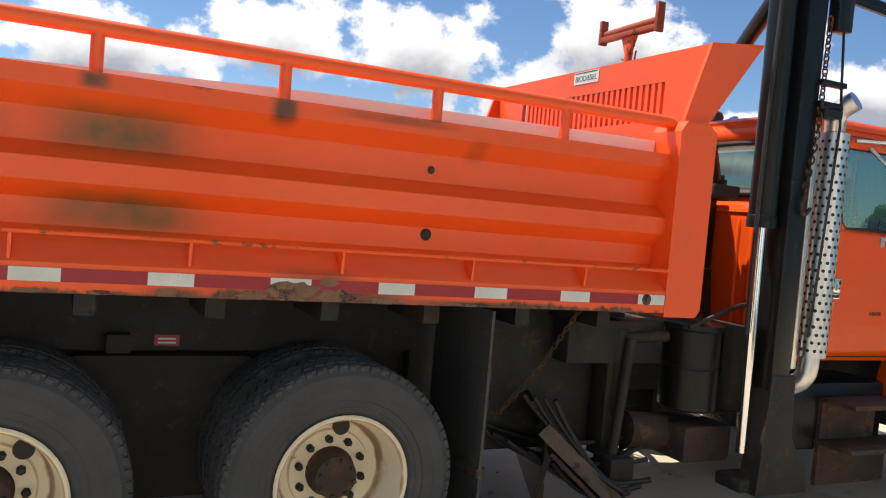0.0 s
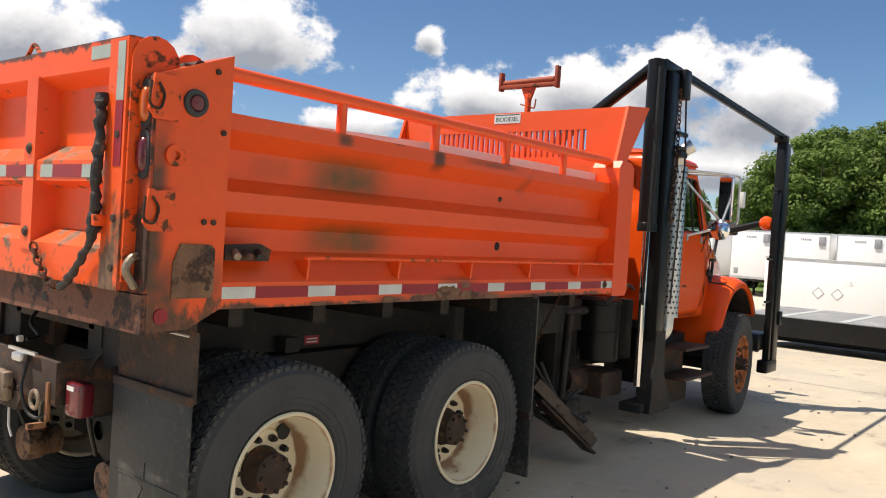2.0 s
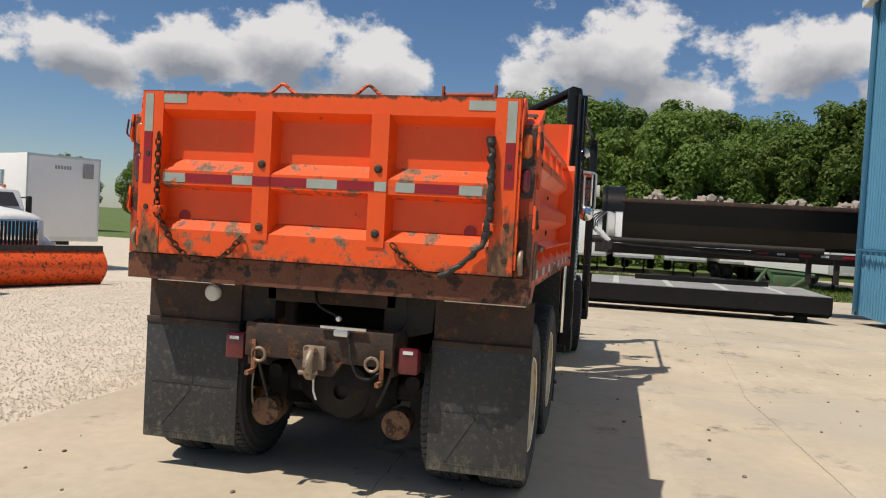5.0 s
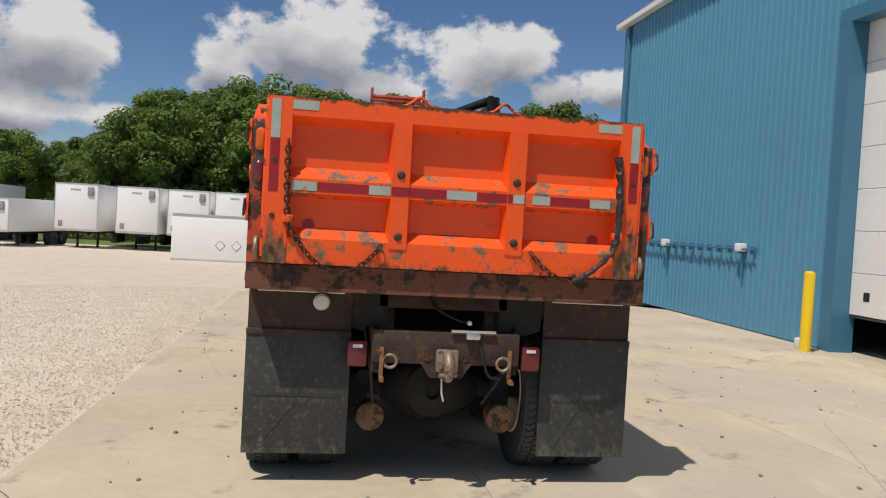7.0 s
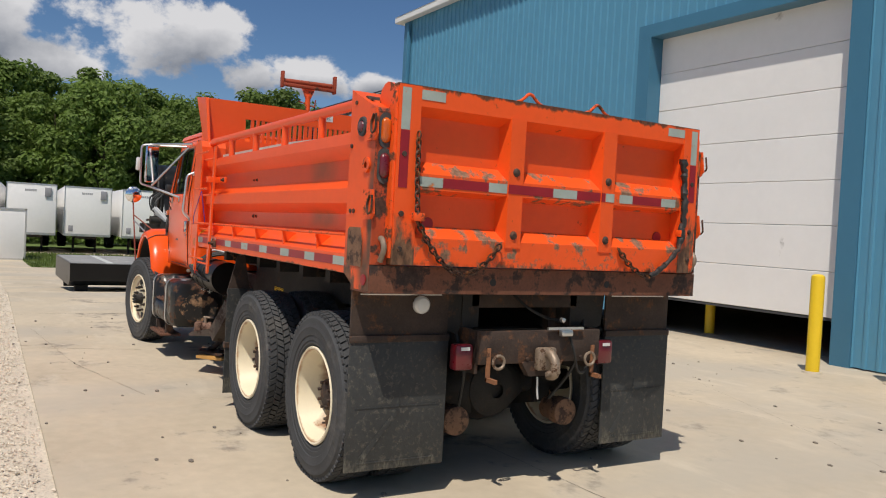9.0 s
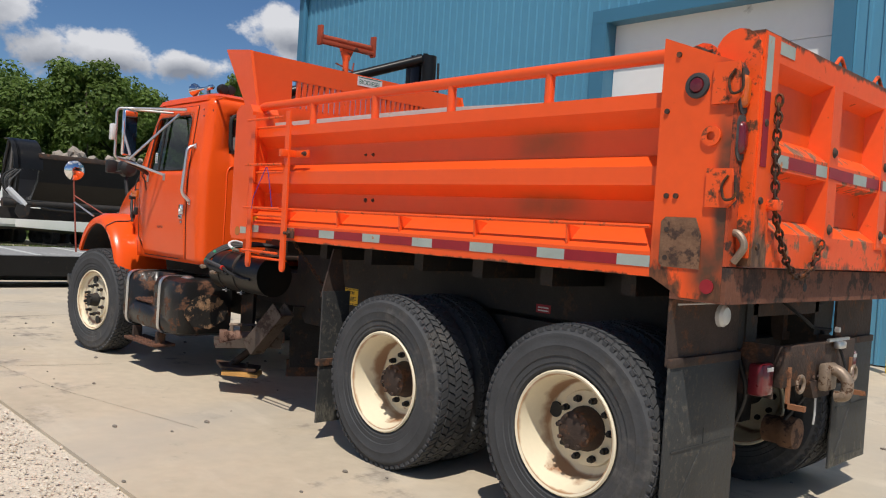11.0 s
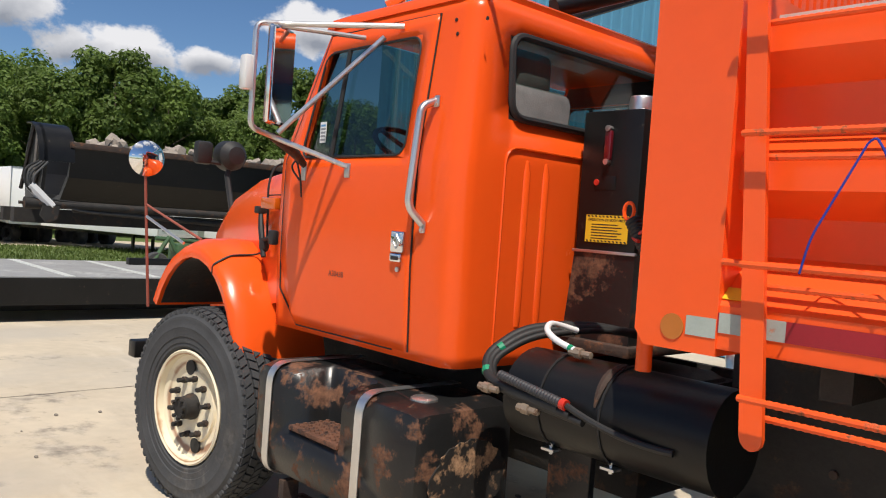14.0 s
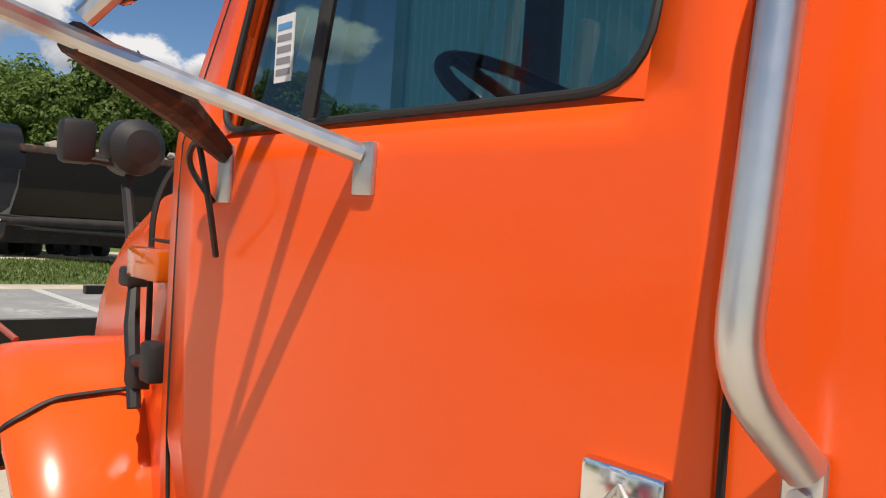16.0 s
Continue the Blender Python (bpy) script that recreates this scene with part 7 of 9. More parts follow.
part("rust_run", bm, rusty, truck, "rust run down the tank")
# tall tank details
bm = B()
prism(bm, [(4.735, 1.1), (5.085, 1.1), (5.045, 1.508), (4.735, 1.508)], "y", -0.31, 0.315)
part("tank_stand", bm, tank_paint, truck, "scuffed black tank stand", smooth=0)
bm = B()
lathe(bm, [(0.055, 2.108), (0.055, 2.16), (0.05, 2.17), (0.001, 2.171)], 24, (4.82, 0.22, 0), "z")
part("breather_cap", bm, alu, truck, "ribbed grey breather cap")
bm = B()
box(bm, 4.887, 4.919, 0.311, 0.33, 1.895, 2.02, 0.004)
sg = part("sight_gauge", bm, red_lens, truck, "red sight gauge")
for z in (1.887, 2.028):
    bm = B()
    lathe(bm, [(0.001, 0.338), (0.013, 0.337), (0.013, 0.311)], 8, (4.903, 0, z), "y")
    part("gauge_bolt", bm, steel, sg)

bm = B()
box(bm, 4.86, 4.965, 0.3105, 0.3125, 1.77, 1.83, 0.001)
sw_ = part("switch_plate", bm, black_paint, truck, "black plate with a small red reflector")
bm = B()
lathe(bm, [(0.014, 0.3125), (0.013, 0.317), (0.001, 0.318)], 14, (4.957, 0, 1.802))
part("red_reflector", bm, red_plastic, sw_)
bm = B()
box(bm, 4.73, 5.055, 0.309, 0.324, 1.5, 1.513, 0.003)
part("tank_lip", bm, steel, truck, "worn bright seam of the oil tank")
bm = B()
box(bm, 4.70, 5.1, -0.32, 0.36, 1.085, 1.13, 0.006)
part("stand_base", bm, rusty, truck, "rusty base plate of the tank stand")
bm = B()
lathe(bm, [(0.034, 1.13), (0.034, 1.142), (0.02, 1.146), (0.02, 1.165), (0.001, 1.166)], 8, (5.03, 0.34, 0), "z")
part("stand_bolt", bm, rusty, truck)

# flaked rear end of the tank
r = random.Random(6)
bm = B()
prism(bm, [(0.9 + 0.2 * math.cos(a) * f, 0.6 + 0.15 * math.sin(a) * f) for a, f in ((2 * math.pi * k / 44, r.uniform(0.92, 1.06)) for k in range(44))], "x", 5.0135, 5.0195)
part("rust_patch", bm, mat("flaked_rust_patch", (0.02, 0.018, 0.016), 0.6, vary=0.4, scale=8, bump=0.4, bump_scale=30, dirt=(0.34, 0.20, 0.11), dirt_amount=0.42, dirt_scale=7), truck, "patch where paint has flaked to rust")

# valve bank beside the tall tank
bm = B()
box(bm, 4.70, 4.92, -0.62, -0.34, 1.98, 2.06, 0.01)
for y in (-0.58, -0.5, -0.42):
    lathe(bm, [(0.03, 2.06), (0.03, 2.09), (0.012, 2.095), (0.012, 2.12), (0.001, 2.121)], 10, (4.80, y, 0), "z")
part("valve_bank", bm, chassis, truck, "grimy valve bank")


# ---- body fittings ----
# ladder
bm = B()
for x0, x1 in ((3.82, 3.72), (3.36, 3.26)):
    m = Matrix(((1, 0, (x0 - x1) / 1.12, 0), (0, 1, -0.045, 0), (0, 0, 1, 0), (0, 0, 0, 1)))
    arc = [(0.03 * math.cos(a), -0.0 - 0.03 * math.sin(a)) for a in (math.pi * k / 6 for k in range(7))]
    poly = [(x1 + 0.026, 2.22), (x1 - 0.026, 2.22)] + [(x1 - 0.029 * math.cos(a), 1.125 - 0.032 * math.sin(a)) for a in (math.pi * k / 6 for k in range(7))]
    prism(bm, poly, "y", 1.27, 1.285, Matrix.Translation((-(x0 - x1) * 1.10 / 1.12, 0.05, 0)) @ m)
lad = part("ladder", bm, paint, body, "orange steel access ladder with rebar rungs", smooth=30)
for z in (2.17, 1.84, 1.53, 1.22):
    for dy, dz in ((0.0, 0.0), (-0.075, -0.05)):
        bm = B()
        xo = 0.1 * (z - 1.1) / 1.12
        yy = 1.29 + 0.05 - 0.045 * z + 0.04 + dy
        n = 56
        pts = [(3.25 + xo + 0.48 * k / n, yy, z + dz) for k in range(n + 1)]
        tube(bm, pts, [0.0095 if k % 2 else 0.0078 for k in range(n + 1)], 8)
        part("rung", bm, rebar, lad)
for x, z in ((3.33, 1.92),):
    bm = B()
    box(bm, x - 0.17, x + 0.02, 1.17, 1.19, z - 0.025, z + 0.025, 0.004)
    box(bm, x - 0.02, x + 0.02, 1.17, 1.30, z - 0.025, z + 0.025, 0.004)
    part("ladder_bracket", bm, paint, lad)
    bm = B()
    lathe(bm, [(0.018, 1.19), (0.018, 1.20), (0.01, 1.202), (0.01, 1.215), (0.001, 1.216)], 6, (x - 0.14, 0, z))
    part("bolt", bm, rusty, lad)
bm = B()
box(bm, 3.21, 3.30, 1.223, 1.24, 1.33, 1.40, 0.004)
lathe(bm, [(0.024, 1.24), (0.024, 1.26), (0.012, 1.262), (0.012, 1.28), (0.001, 1.281)], 6, (3.26, 0, 1.365))
part("ladder_foot", bm, rust_gate, lad)
cord = mat("blue_cord", (0.01, 0.03, 0.3), 0.6, vary=0.1)
bm = B()
tube(bm, bend([(3.62, 1.33, 1.52), (3.60, 1.335, 1.60), (3.51, 1.30, 1.81), (3.495, 1.30, 1.82), (3.47, 1.30, 1.78), (3.45, 1.27, 1.54)], 0.03), 0.0028, 6)
part("blue_cord", bm, cord, lad, "thin blue cord tied to the rungs")
bm = B()
lathe(bm, [(0.001, 1.2265), (0.034, 1.2265), (0.034, 1.2295), (0.001, 1.2295)], 22, (3.985, 0, 1.35))
part("round_reflector", bm, mat("faded_amber", (0.45, 0.14, 0.02), 0.4, vary=0.1), body, "faded amber reflector")
bm = B()
lathe(bm, [(0.052, 4.1), (0.05, 4.116), (0.038, 4.118), (0.036, 4.11)], 24, (0, 1.15, 1.375), "x")
part("marker_grommet", bm, rubber, body, "black rubber ring")
bm = B()
lathe(bm, [(0.037, 4.108), (0.034, 4.12), (0.018, 4.127), (0.001, 4.128)], 24, (0, 1.15, 1.375), "x")
part("corner_marker", bm, amber_lens, body, "round amber corner marker")
bm = B()
prism(bm, [(1.178, 1.464), (1.181, 1.466), (1.211, 1.438), (1.208, 1.436)], "x", 3.775, 3.875)
yl = part("yellow_sticker", bm, yellow_label, body)
part("silver_tape", (lambda q: (box(q, 3.862, 3.945, 1.226, 1.2285, 1.335, 1.385), q)[1])(B()), tape_grey, body)
# plugged holes in the panels
for s in (1, -1):
    spots = ((2.545, 1.62, 0.022), (2.545, 1.915, 0.014)) if s < 0 else ((2.545, 1.617, 0.010), (2.62, 1.617, 0.012), (2.57, 1.911, 0.009), (2.645, 1.911, 0.007))
    for x, z, rr in spots:
        bm = B()
        lathe(bm, [(0.001, s * 1.096), (rr * 0.6, s * 1.096), (rr, s * 1.09), (rr * 1.35, s * 1.082)], 14, (x, 0, z))
        part("rusted_hole", bm, ink if rr > 0.015 else rusty, body)
bm = B()
lathe(bm, [(0.03, -1.2225), (0.03, -1.2265), (0.013, -1.228), (0.013, -1.24), (0.001, -1.241)], 8, (3.74, 0, 1.377))
part("side_bolt", bm, rust_gate, body, "pale bolt and washer")
# cradle over the headboard
bm = B()
tube(bm, [(4.39, 0.0, 2.2), (4.42, 0.0, 2.955)], 0.028, 14)
prism(bm, [(-0.075, 3.035), (0.075, 3.035), (0.025, 2.915), (-0.025, 2.915)], "x", 4.40, 4.43)
part("cradle_post", bm, paint_worn, body, "orange post of the arm cradle")
bm = B()
box(bm, 4.38, 4.43, -0.285, 0.285, 3.02, 3.055, 0.005)
tube(bm, [(4.42, -0.265, 3.085), (4.42, 0.275, 3.075)], 0.028, 12)
box(bm, 4.38, 4.44, -0.31, -0.28, 3.005, 3.195, 0.006)
box(bm, 4.38, 4.44, 0.28, 0.31, 3.005, 3.175, 0.006)
tube(bm, [(4.40, -0.075, 2.835), (4.44, 0.095, 2.885)], 0.007, 6)
tube(bm, [(4.41, -0.075, 2.835), (4.41, -0.085, 2.915)], 0.007, 6)
part("cradle", bm, mat("faded_red_cradle", (0.34, 0.055, 0.018), 0.6, vary=0.3, scale=9, bump=0.15, dirt=(0.10, 0.035, 0.02), dirt_amount=0.3, dirt_scale=9), body, "rusty orange arm cradle")
bm = B()
box(bm, HX - 0.004, HX - 0.001, -0.16, 0.11, 2.655, 2.735)
pl = part("fuel_plaque", bm, white_paint, body, "white plaque reading BIODIESEL")
words("plaque_text", "BIODIESEL", 0.052, green_ink, pl, Matrix.Translation((HX - 0.0045, -0.025, 2.688)) @ Matrix.Rotation(-math.pi / 2, 4, "Z") @ Matrix.Rotation(math.pi / 2, 4, "X"))
bm = B()
box(bm, HX - 0.0055, HX - 0.004, -0.15, 0.10, 2.724, 2.731)
part("plaque_line", bm, green_ink, pl)
# prop with an orange handle at the front of the body
bm = B()
tube(bm, [(4.19, 1.03, 1.18), (4.19, 1.03, 1.53)], 0.025, 12)
part("body_prop", bm, paint_cab, body)
bm = B()
n_ = 22
tube(bm, [Vector((4.195, 1.03, 1.52)).lerp(Vector((4.268, 1.03, 1.63)), k / n_) for k in range(n_ + 1)], [0.027 if k % 2 else 0.0235 for k in range(n_ + 1)], 12)
part("prop_grip", bm, ink, body, "black ribbed grip")
bm = B()
tube(bm, [(4.283 + 0.018 * math.cos(a), 1.03, 1.655 + 0.026 * math.sin(a)) for a in (2 * math.pi * k / 14 for k in range(15))], 0.006, 6, caps=False)
part("prop_ring", bm, paint_cab, body)
bm = B()
tube(bm, bend([(4.22, 1.06, 1.565), (4.26, 1.04, 1.575), (4.18, 1.06, 1.61), (4.11, 1.08, 1.65)], 0.02), 0.006, 6)
part("prop_tie", bm, red_plastic, body, "orange-red cord tying the prop")
bm = B()
tube(bm, bend([(4.12, 0.0, 1.3), (4.3, 0.0, 1.3), (4.3, 0.0, 2.0)], 0.05), 0.09, 18)
part("hoist_cylinder", bm, black_paint, truck, "black front hoist cylinder")
bm = B()
box(bm, 4.78, 4.996, 0.311, 0.314, 1.547, 1.663)
lab2 = part("prop_label", bm, yellow_label, truck, "yellow hazard-striped instruction label")
words("title", "OPERATION OF BODY PROP", 0.015, ink, lab2, Matrix.Translation((4.888, 0.3145, 1.642)) @ Matrix.Rotation(math.pi, 4, "Z") @ Matrix.Rotation(math.pi / 2, 4, "X"), depth=0.0006)
for k in range(6):
    bm = B()
    box(bm, 4.81 + 0.02 * (k % 2), 4.965, 0.314, 0.3148, 1.562 + k * 0.0118, 1.566 + k * 0.0118)
    part("text_bar", bm, ink, lab2)
for k in range(11):
    for z in (1.549, 1.654):
        bm = B()
        x = 4.783 + k * 0.0193
        prism(bm, [(x, z), (x + 0.009, z), (x + 0.014, z + 0.007), (x + 0.005, z + 0.007)], "y", 0.314, 0.3148)
        part("stripe", bm, ink, lab2)

# ---- wall fittings ----
wp = thing("wall_pipe", "thin blue-grey conduit run with brackets along the wall", "conduit", at=(10, WALL_Y + 0.05, 2.0))
bm = B()
tube(bm, [(9.2, WALL_Y + 0.12, 1.55), (16.2, WALL_Y + 0.12, 1.55)], 0.022, 8)
pp = part("pipe", bm, blue_trim, wp)
x = 9.3
while x < 16.1:
    bm = B()
    box(bm, x, x + 0.05, WALL_Y + 0.028, WALL_Y + 0.14, 1.46, 1.6)
    part("pipe_bracket", bm, blue_trim, pp)
    x += 0.42
for x in (9.7, 13.1):
    wl = thing("wall_lamp", "small white junction box on the wall conduit", "junction box", "junction boxes", (x, WALL_Y + 0.1, 1.5))
    bm = B()
    box(bm, x - 0.09, x + 0.09, WALL_Y + 0.03, WALL_Y + 0.2, 1.5, 1.66, 0.02)
    part("housing", bm, white_paint, wl)
    bm = B()
    tube(bm, [(x, WALL_Y + 0.06, 1.52), (x, WALL_Y + 0.06, 0.95)], 0.02, 8)
    part("drop_pipe", bm, blue_trim, wl)
sg = thing("wall_sign", "white raised sign lettering on the blue wall", "sign", at=(2.0, WALL_Y + 0.05, 5.4))
words("sign_text", "Since", 0.34, white_paint, sg, Matrix.Translation((2.3, WALL_Y + 0.06, 5.62)) @ Matrix.Rotation(math.pi, 4, "Z") @ Matrix.Rotation(math.pi / 2, 4, "X"), depth=0.02)
for k in range(4):
    bm = B()
    box(bm, 1.48 - k * 0.2, 1.63 - k * 0.2, WALL_Y + 0.04, WALL_Y + 0.08, 5.53, 5.75)
    part("sign_bar", bm, white_paint, sg)
dsp = thing("downspout", "blue downspout at the building corner", "downspout", at=(16.35, WALL_Y + 0.1, 0))
bm = B()
box(bm, 16.3, 16.4, WALL_Y + 0.03, WALL_Y + 0.12, 0.1, EAVE - 0.2, 0.01)
part("pipe", bm, blue_trim, dsp)

# ---- slab joints, cracks, puddles ----
joint_m = mat("dark_joint", (0.12, 0.105, 0.09), 0.95, vary=0.3, scale=6)
wet_m = mat("wet_concrete", (0.10, 0.09, 0.078), 0.25, vary=0.25, scale=3)
r = random.Random(12)


def crack(pts, w, name="slab_joint"):
    bm = B()
    fine = []
    for a, b in zip(pts, pts[1:]):
        n = max(2, int(math.hypot(b[0] - a[0], b[1] - a[1]) / 0.12))
        fine += [(a[0] + (b[0] - a[0]) * k / n, a[1] + (b[1] - a[1]) * k / n) for k in range(n)]
    fine.append(pts[-1])
    rows = []
    for x, y in fine:
        j, ww = r.uniform(-1, 1) * w * 0.9, w * r.uniform(0.35, 1.0)
        rows.append((bm.verts.new((x + j - ww, y + j, 0.0025)), bm.verts.new((x + j + ww, y - ww * 0.4 + j, 0.0025))))
    for u, v in zip(rows, rows[1:]):
        bm.faces.new((u[0], u[1], v[1], v[0]))
    for f in bm.faces:
        if f.normal.z < 0:
            f.normal_flip()
    single(name, bm, joint_m, "dark crack line in the concrete slab", "crack", kind="structure", smooth=0)


crack([(-9, -0.25), (-4.2, -0.3), (-0.6, -0.35), (1.2, -0.28)], 0.011)
crack([(4.5, -3.1), (8, -3.3), (14, -3.55)], 0.012)
crack([(-3, -3.05), (1.0, -3.35), (4.5, -3.1)], 0.009)
crack([(-3.4, -6.0), (-2.2, -3.4), (-1.7, -0.4), (-1.9, 3.0)], 0.007)
crack([(-1.6, -2.2), (0.3, -3.2), (2.6, -4.2)], 0.006)
crack([(6.0, 1.3), (6.3, 2.4)], 0.005)
crack([(-4.6, 0.6), (-3.2, 0.2), (-1.4, 1.3), (-0.2, 2.3), (0.6, 2.9)], 0.007)
crack([(-1.2, 1.4), (-2.6, 2.4), (-3.8, 3.1)], 0.006)
crack([(3.5, 1.7), (5.2, 2.1), (8, 2.35)], 0.006)
for k, x in enumerate((-5.5, 9.6)):
    crack([(x, -6.9), (x + 0.1, -2), (x, 2.6)], 0.008)
for x, y, a, b in ((-1.05, -0.42, 0.17, 0.07), (-1.0, -0.72, 0.1, 0.045), (-0.9, -0.95, 0.13, 0.05), (-1.15, -0.15, 0.11, 0.04), (-0.78, -1.15, 0.08, 0.03)):
    bm = B()
    n = 26
    vs = [bm.verts.new((x + a * 1.2 * math.sin(t) * (1 + 0.25 * math.sin(3 * t + x * 9)) * 0.5, y + a * math.cos(t) * (1 + 0.2 * math.sin(5 * t + y * 7)), 0.003)) for t in (2 * math.pi * k / n for k in range(n))]
    bm.faces.new(vs[::-1])
    single("oil_stain", bm, wet_m, "small dark wet patch on the concrete", "stain", "wet patches", smooth=0)
bits = B()
for i in range(230):
    x, y = r.uniform(-5, 9), r.uniform(-5.5, 2.9)
    s = r.uniform(0.006, 0.022)
    vs = bmesh.ops.create_icosphere(bits, subdivisions=1, radius=s)["verts"]
    for v in vs:
        v.co = Vector((x, y, s * 0.3)) + Vector((v.co.x * 1.4, v.co.y * 0.9, v.co.z * 0.6))
tagged(new("pebbles", mesh_of("pebbles", bits, mat("grit", (0.2, 0.175, 0.145), 0.9, vary=0.3, scale=30), 0)), "scattered grit and pebbles on the slab", "pebbles", kind="stuff")
# gravel stones along the slab's edge
vs, fs = [], []
base = [(1, 0, 0), (-0.5, 0.87, 0), (-0.5, -0.87, 0), (0.1, 0.1, 0.75), (0, 0, -0.5)]
tri = [(0, 1, 3), (1, 2, 3), (2, 0, 3), (1, 0, 4), (2, 1, 4), (0, 2, 4)]
rr = random.Random(77)
for i in range(48000):
    d = rr.random() ** 1.7 * 12
    x = rr.uniform(-6, 16)
    y = 2.62 - (x - 1) * 0.012 + 0.12 + rr.gauss(0, 0.08) + d
    s = rr.uniform(0.006, 0.019)
    a = rr.uniform(0, 6.28)
    i0 = len(vs)
    z = land(x, y) - 0.016 + s * 0.3
    for bx, by, bz in base:
        k = rr.uniform(0.7, 1.2)
        vs.append((x + (bx * math.cos(a) - by * math.sin(a)) * s * k, y + (bx * math.sin(a) + by * math.cos(a)) * s * k, z + bz * s))
    fs += [(i0 + p, i0 + q, i0 + t) for p, q, t in tri]
me = bpy.data.meshes.new("gravel_stones")
me.from_pydata(vs, [], fs)
me.materials.append(stone_pale)
tagged(new("gravel_stones", me), "loose pale limestone gravel", "gravel", kind="stuff")


# ---- trees ----
rng = random.Random(4)


def crown_mesh(seed, h, w):
    r = random.Random(seed)
    verts, faces = [], []
    clumps = []
    for i in range(70):
        t = r.random()
        z = h * (0.18 + 0.8 * t)
        rad = w * 0.5 * math.sin(math.pi * (0.12 + 0.80 * t)) ** 0.7
        a = r.uniform(0, 2 * math.pi)
        d = rad * math.sqrt(r.uniform(0.4, 1.0)) * 0.88
        clumps.append((d * math.cos(a), d * math.sin(a), z, r.uniform(0.6, 1.2) * w / 8))
    for cx, cy, cz, cr in clumps:
        for k in range(230):
            u = Vector((r.gauss(0, 1), r.gauss(0, 1), r.gauss(0, 1))).normalized()
            q = cr * (0.75 + 0.38 * r.random())
            p = Vector((cx, cy, cz)) + Vector((u.x * q, u.y * q, u.z * q * 0.8))
            s = r.uniform(0.08, 0.19)
            nrm = (u * 1.0 + Vector((r.gauss(0, 0.4), r.gauss(0, 0.4), r.gauss(0.35, 0.4)))).normalized()
            e1 = nrm.orthogonal().normalized()
            e2 = nrm.cross(e1)
            a = r.uniform(0, 6.28)
            e1, e2 = e1 * math.cos(a) + e2 * math.sin(a), e2 * math.cos(a) - e1 * math.sin(a)
            i0 = len(verts)
            verts += [p - e1 * s * 1.3, p - e2 * s * 0.8 + nrm * s * 0.2, p + e1 * s * 1.3, p + e2 * s * 0.8 + nrm * s * 0.2]
            faces.append((i0, i0 + 1, i0 + 2, i0 + 3))
    me = bpy.data.meshes.new("crown")
    me.from_pydata([tuple(v) for v in verts], [], faces)
    me.materials.append(leaf)
    me.update()
    return me


def trunk_mesh(seed, h):
    r = random.Random(seed)
    bm = B()
    tube(bm, [(0, 0, -0.6), (0.05, 0, h * 0.2), (r.uniform(-0.2, 0.2), r.uniform(-0.2, 0.2), h * 0.5), (0, 0, h * 0.85)], [0.22, 0.18, 0.12, 0.04], 8)
    for i in range(6):
        z = h * r.uniform(0.25, 0.6)
        a = r.uniform(0, 6.28)
        l = h * r.uniform(0.18, 0.3)
        tube(bm, [(0, 0, z), (math.cos(a) * l * 0.5, math.sin(a) * l * 0.5, z + l * 0.5), (math.cos(a) * l, math.sin(a) * l, z + l * 0.8)], [0.08, 0.05, 0.02], 6)
    return mesh_of("trunk", bm, bark, 60)


TREES = []
for i, (h, w) in enumerate(((12.4, 8.5), (11.6, 8.5), (13.0, 8.0), (8.0, 7.5), (12.2, 10.0))):
    t = thing("tree", "broad-leaved deciduous tree in full summer leaf behind the yard", "tree", "tree line behind the yard", (0, 0, 0))
    part("trunk", trunk_mesh(i, h), None, t)
    part("crown", crown_mesh(20 + i, h, w), None, t)
    TREES.append(t)


first = dict.fromkeys(range(5), True)


def plant(x, y, kind, s):
    m = Matrix.Translation((x, y, land(x, y))) @ Matrix.Rotation(rng.uniform(0, 6.28), 4, "Z")
    if first[kind]:
        first[kind] = False
        TREES[kind].matrix_basis = m @ Matrix.Scale(s, 4)
        TREES[kind].scale = (s, s, s)
    else:
        ob = copy_thing(TREES[kind], m)
        ob.scale = (s, s, s)


for row, (x0, step) in enumerate(((74, 5.2), (81, 5.2), (88, 5.5))):
    y = -64 + row * 2
    while y < 20:
        plant(x0 + rng.uniform(-2.5, 2.5), y + rng.uniform(-1.5, 1.5), rng.choice((0, 1, 2, 4, 0, 4)), rng.uniform(0.9, 1.2) * (1.16 if row else 1.02))
        y += step
for x, y, k, s in ((78, 21.5, 3, 0.95), (84, 25, 3, 0.7), (80, 30.5, 1, 0.85), (86, 33, 0, 0.8), (80, 36.5, 1, 0.9), (90, 28, 3, 0.6), (88, 41, 3, 0.8), (44, 80, 1, 0.35), (78, 46, 3, 0.8), (70, 55, 3, 0.9), (82, 24, 0, 0.8), (86, 20, 1, 0.9), (95, 38, 0, 0.75), (98, 44, 4, 0.8), (92, 50, 1, 0.7), (104, 33, 2, 0.8), (90, 57, 0, 0.7), (100, 66, 1, 0.8)):
    plant(x, y, k, s)
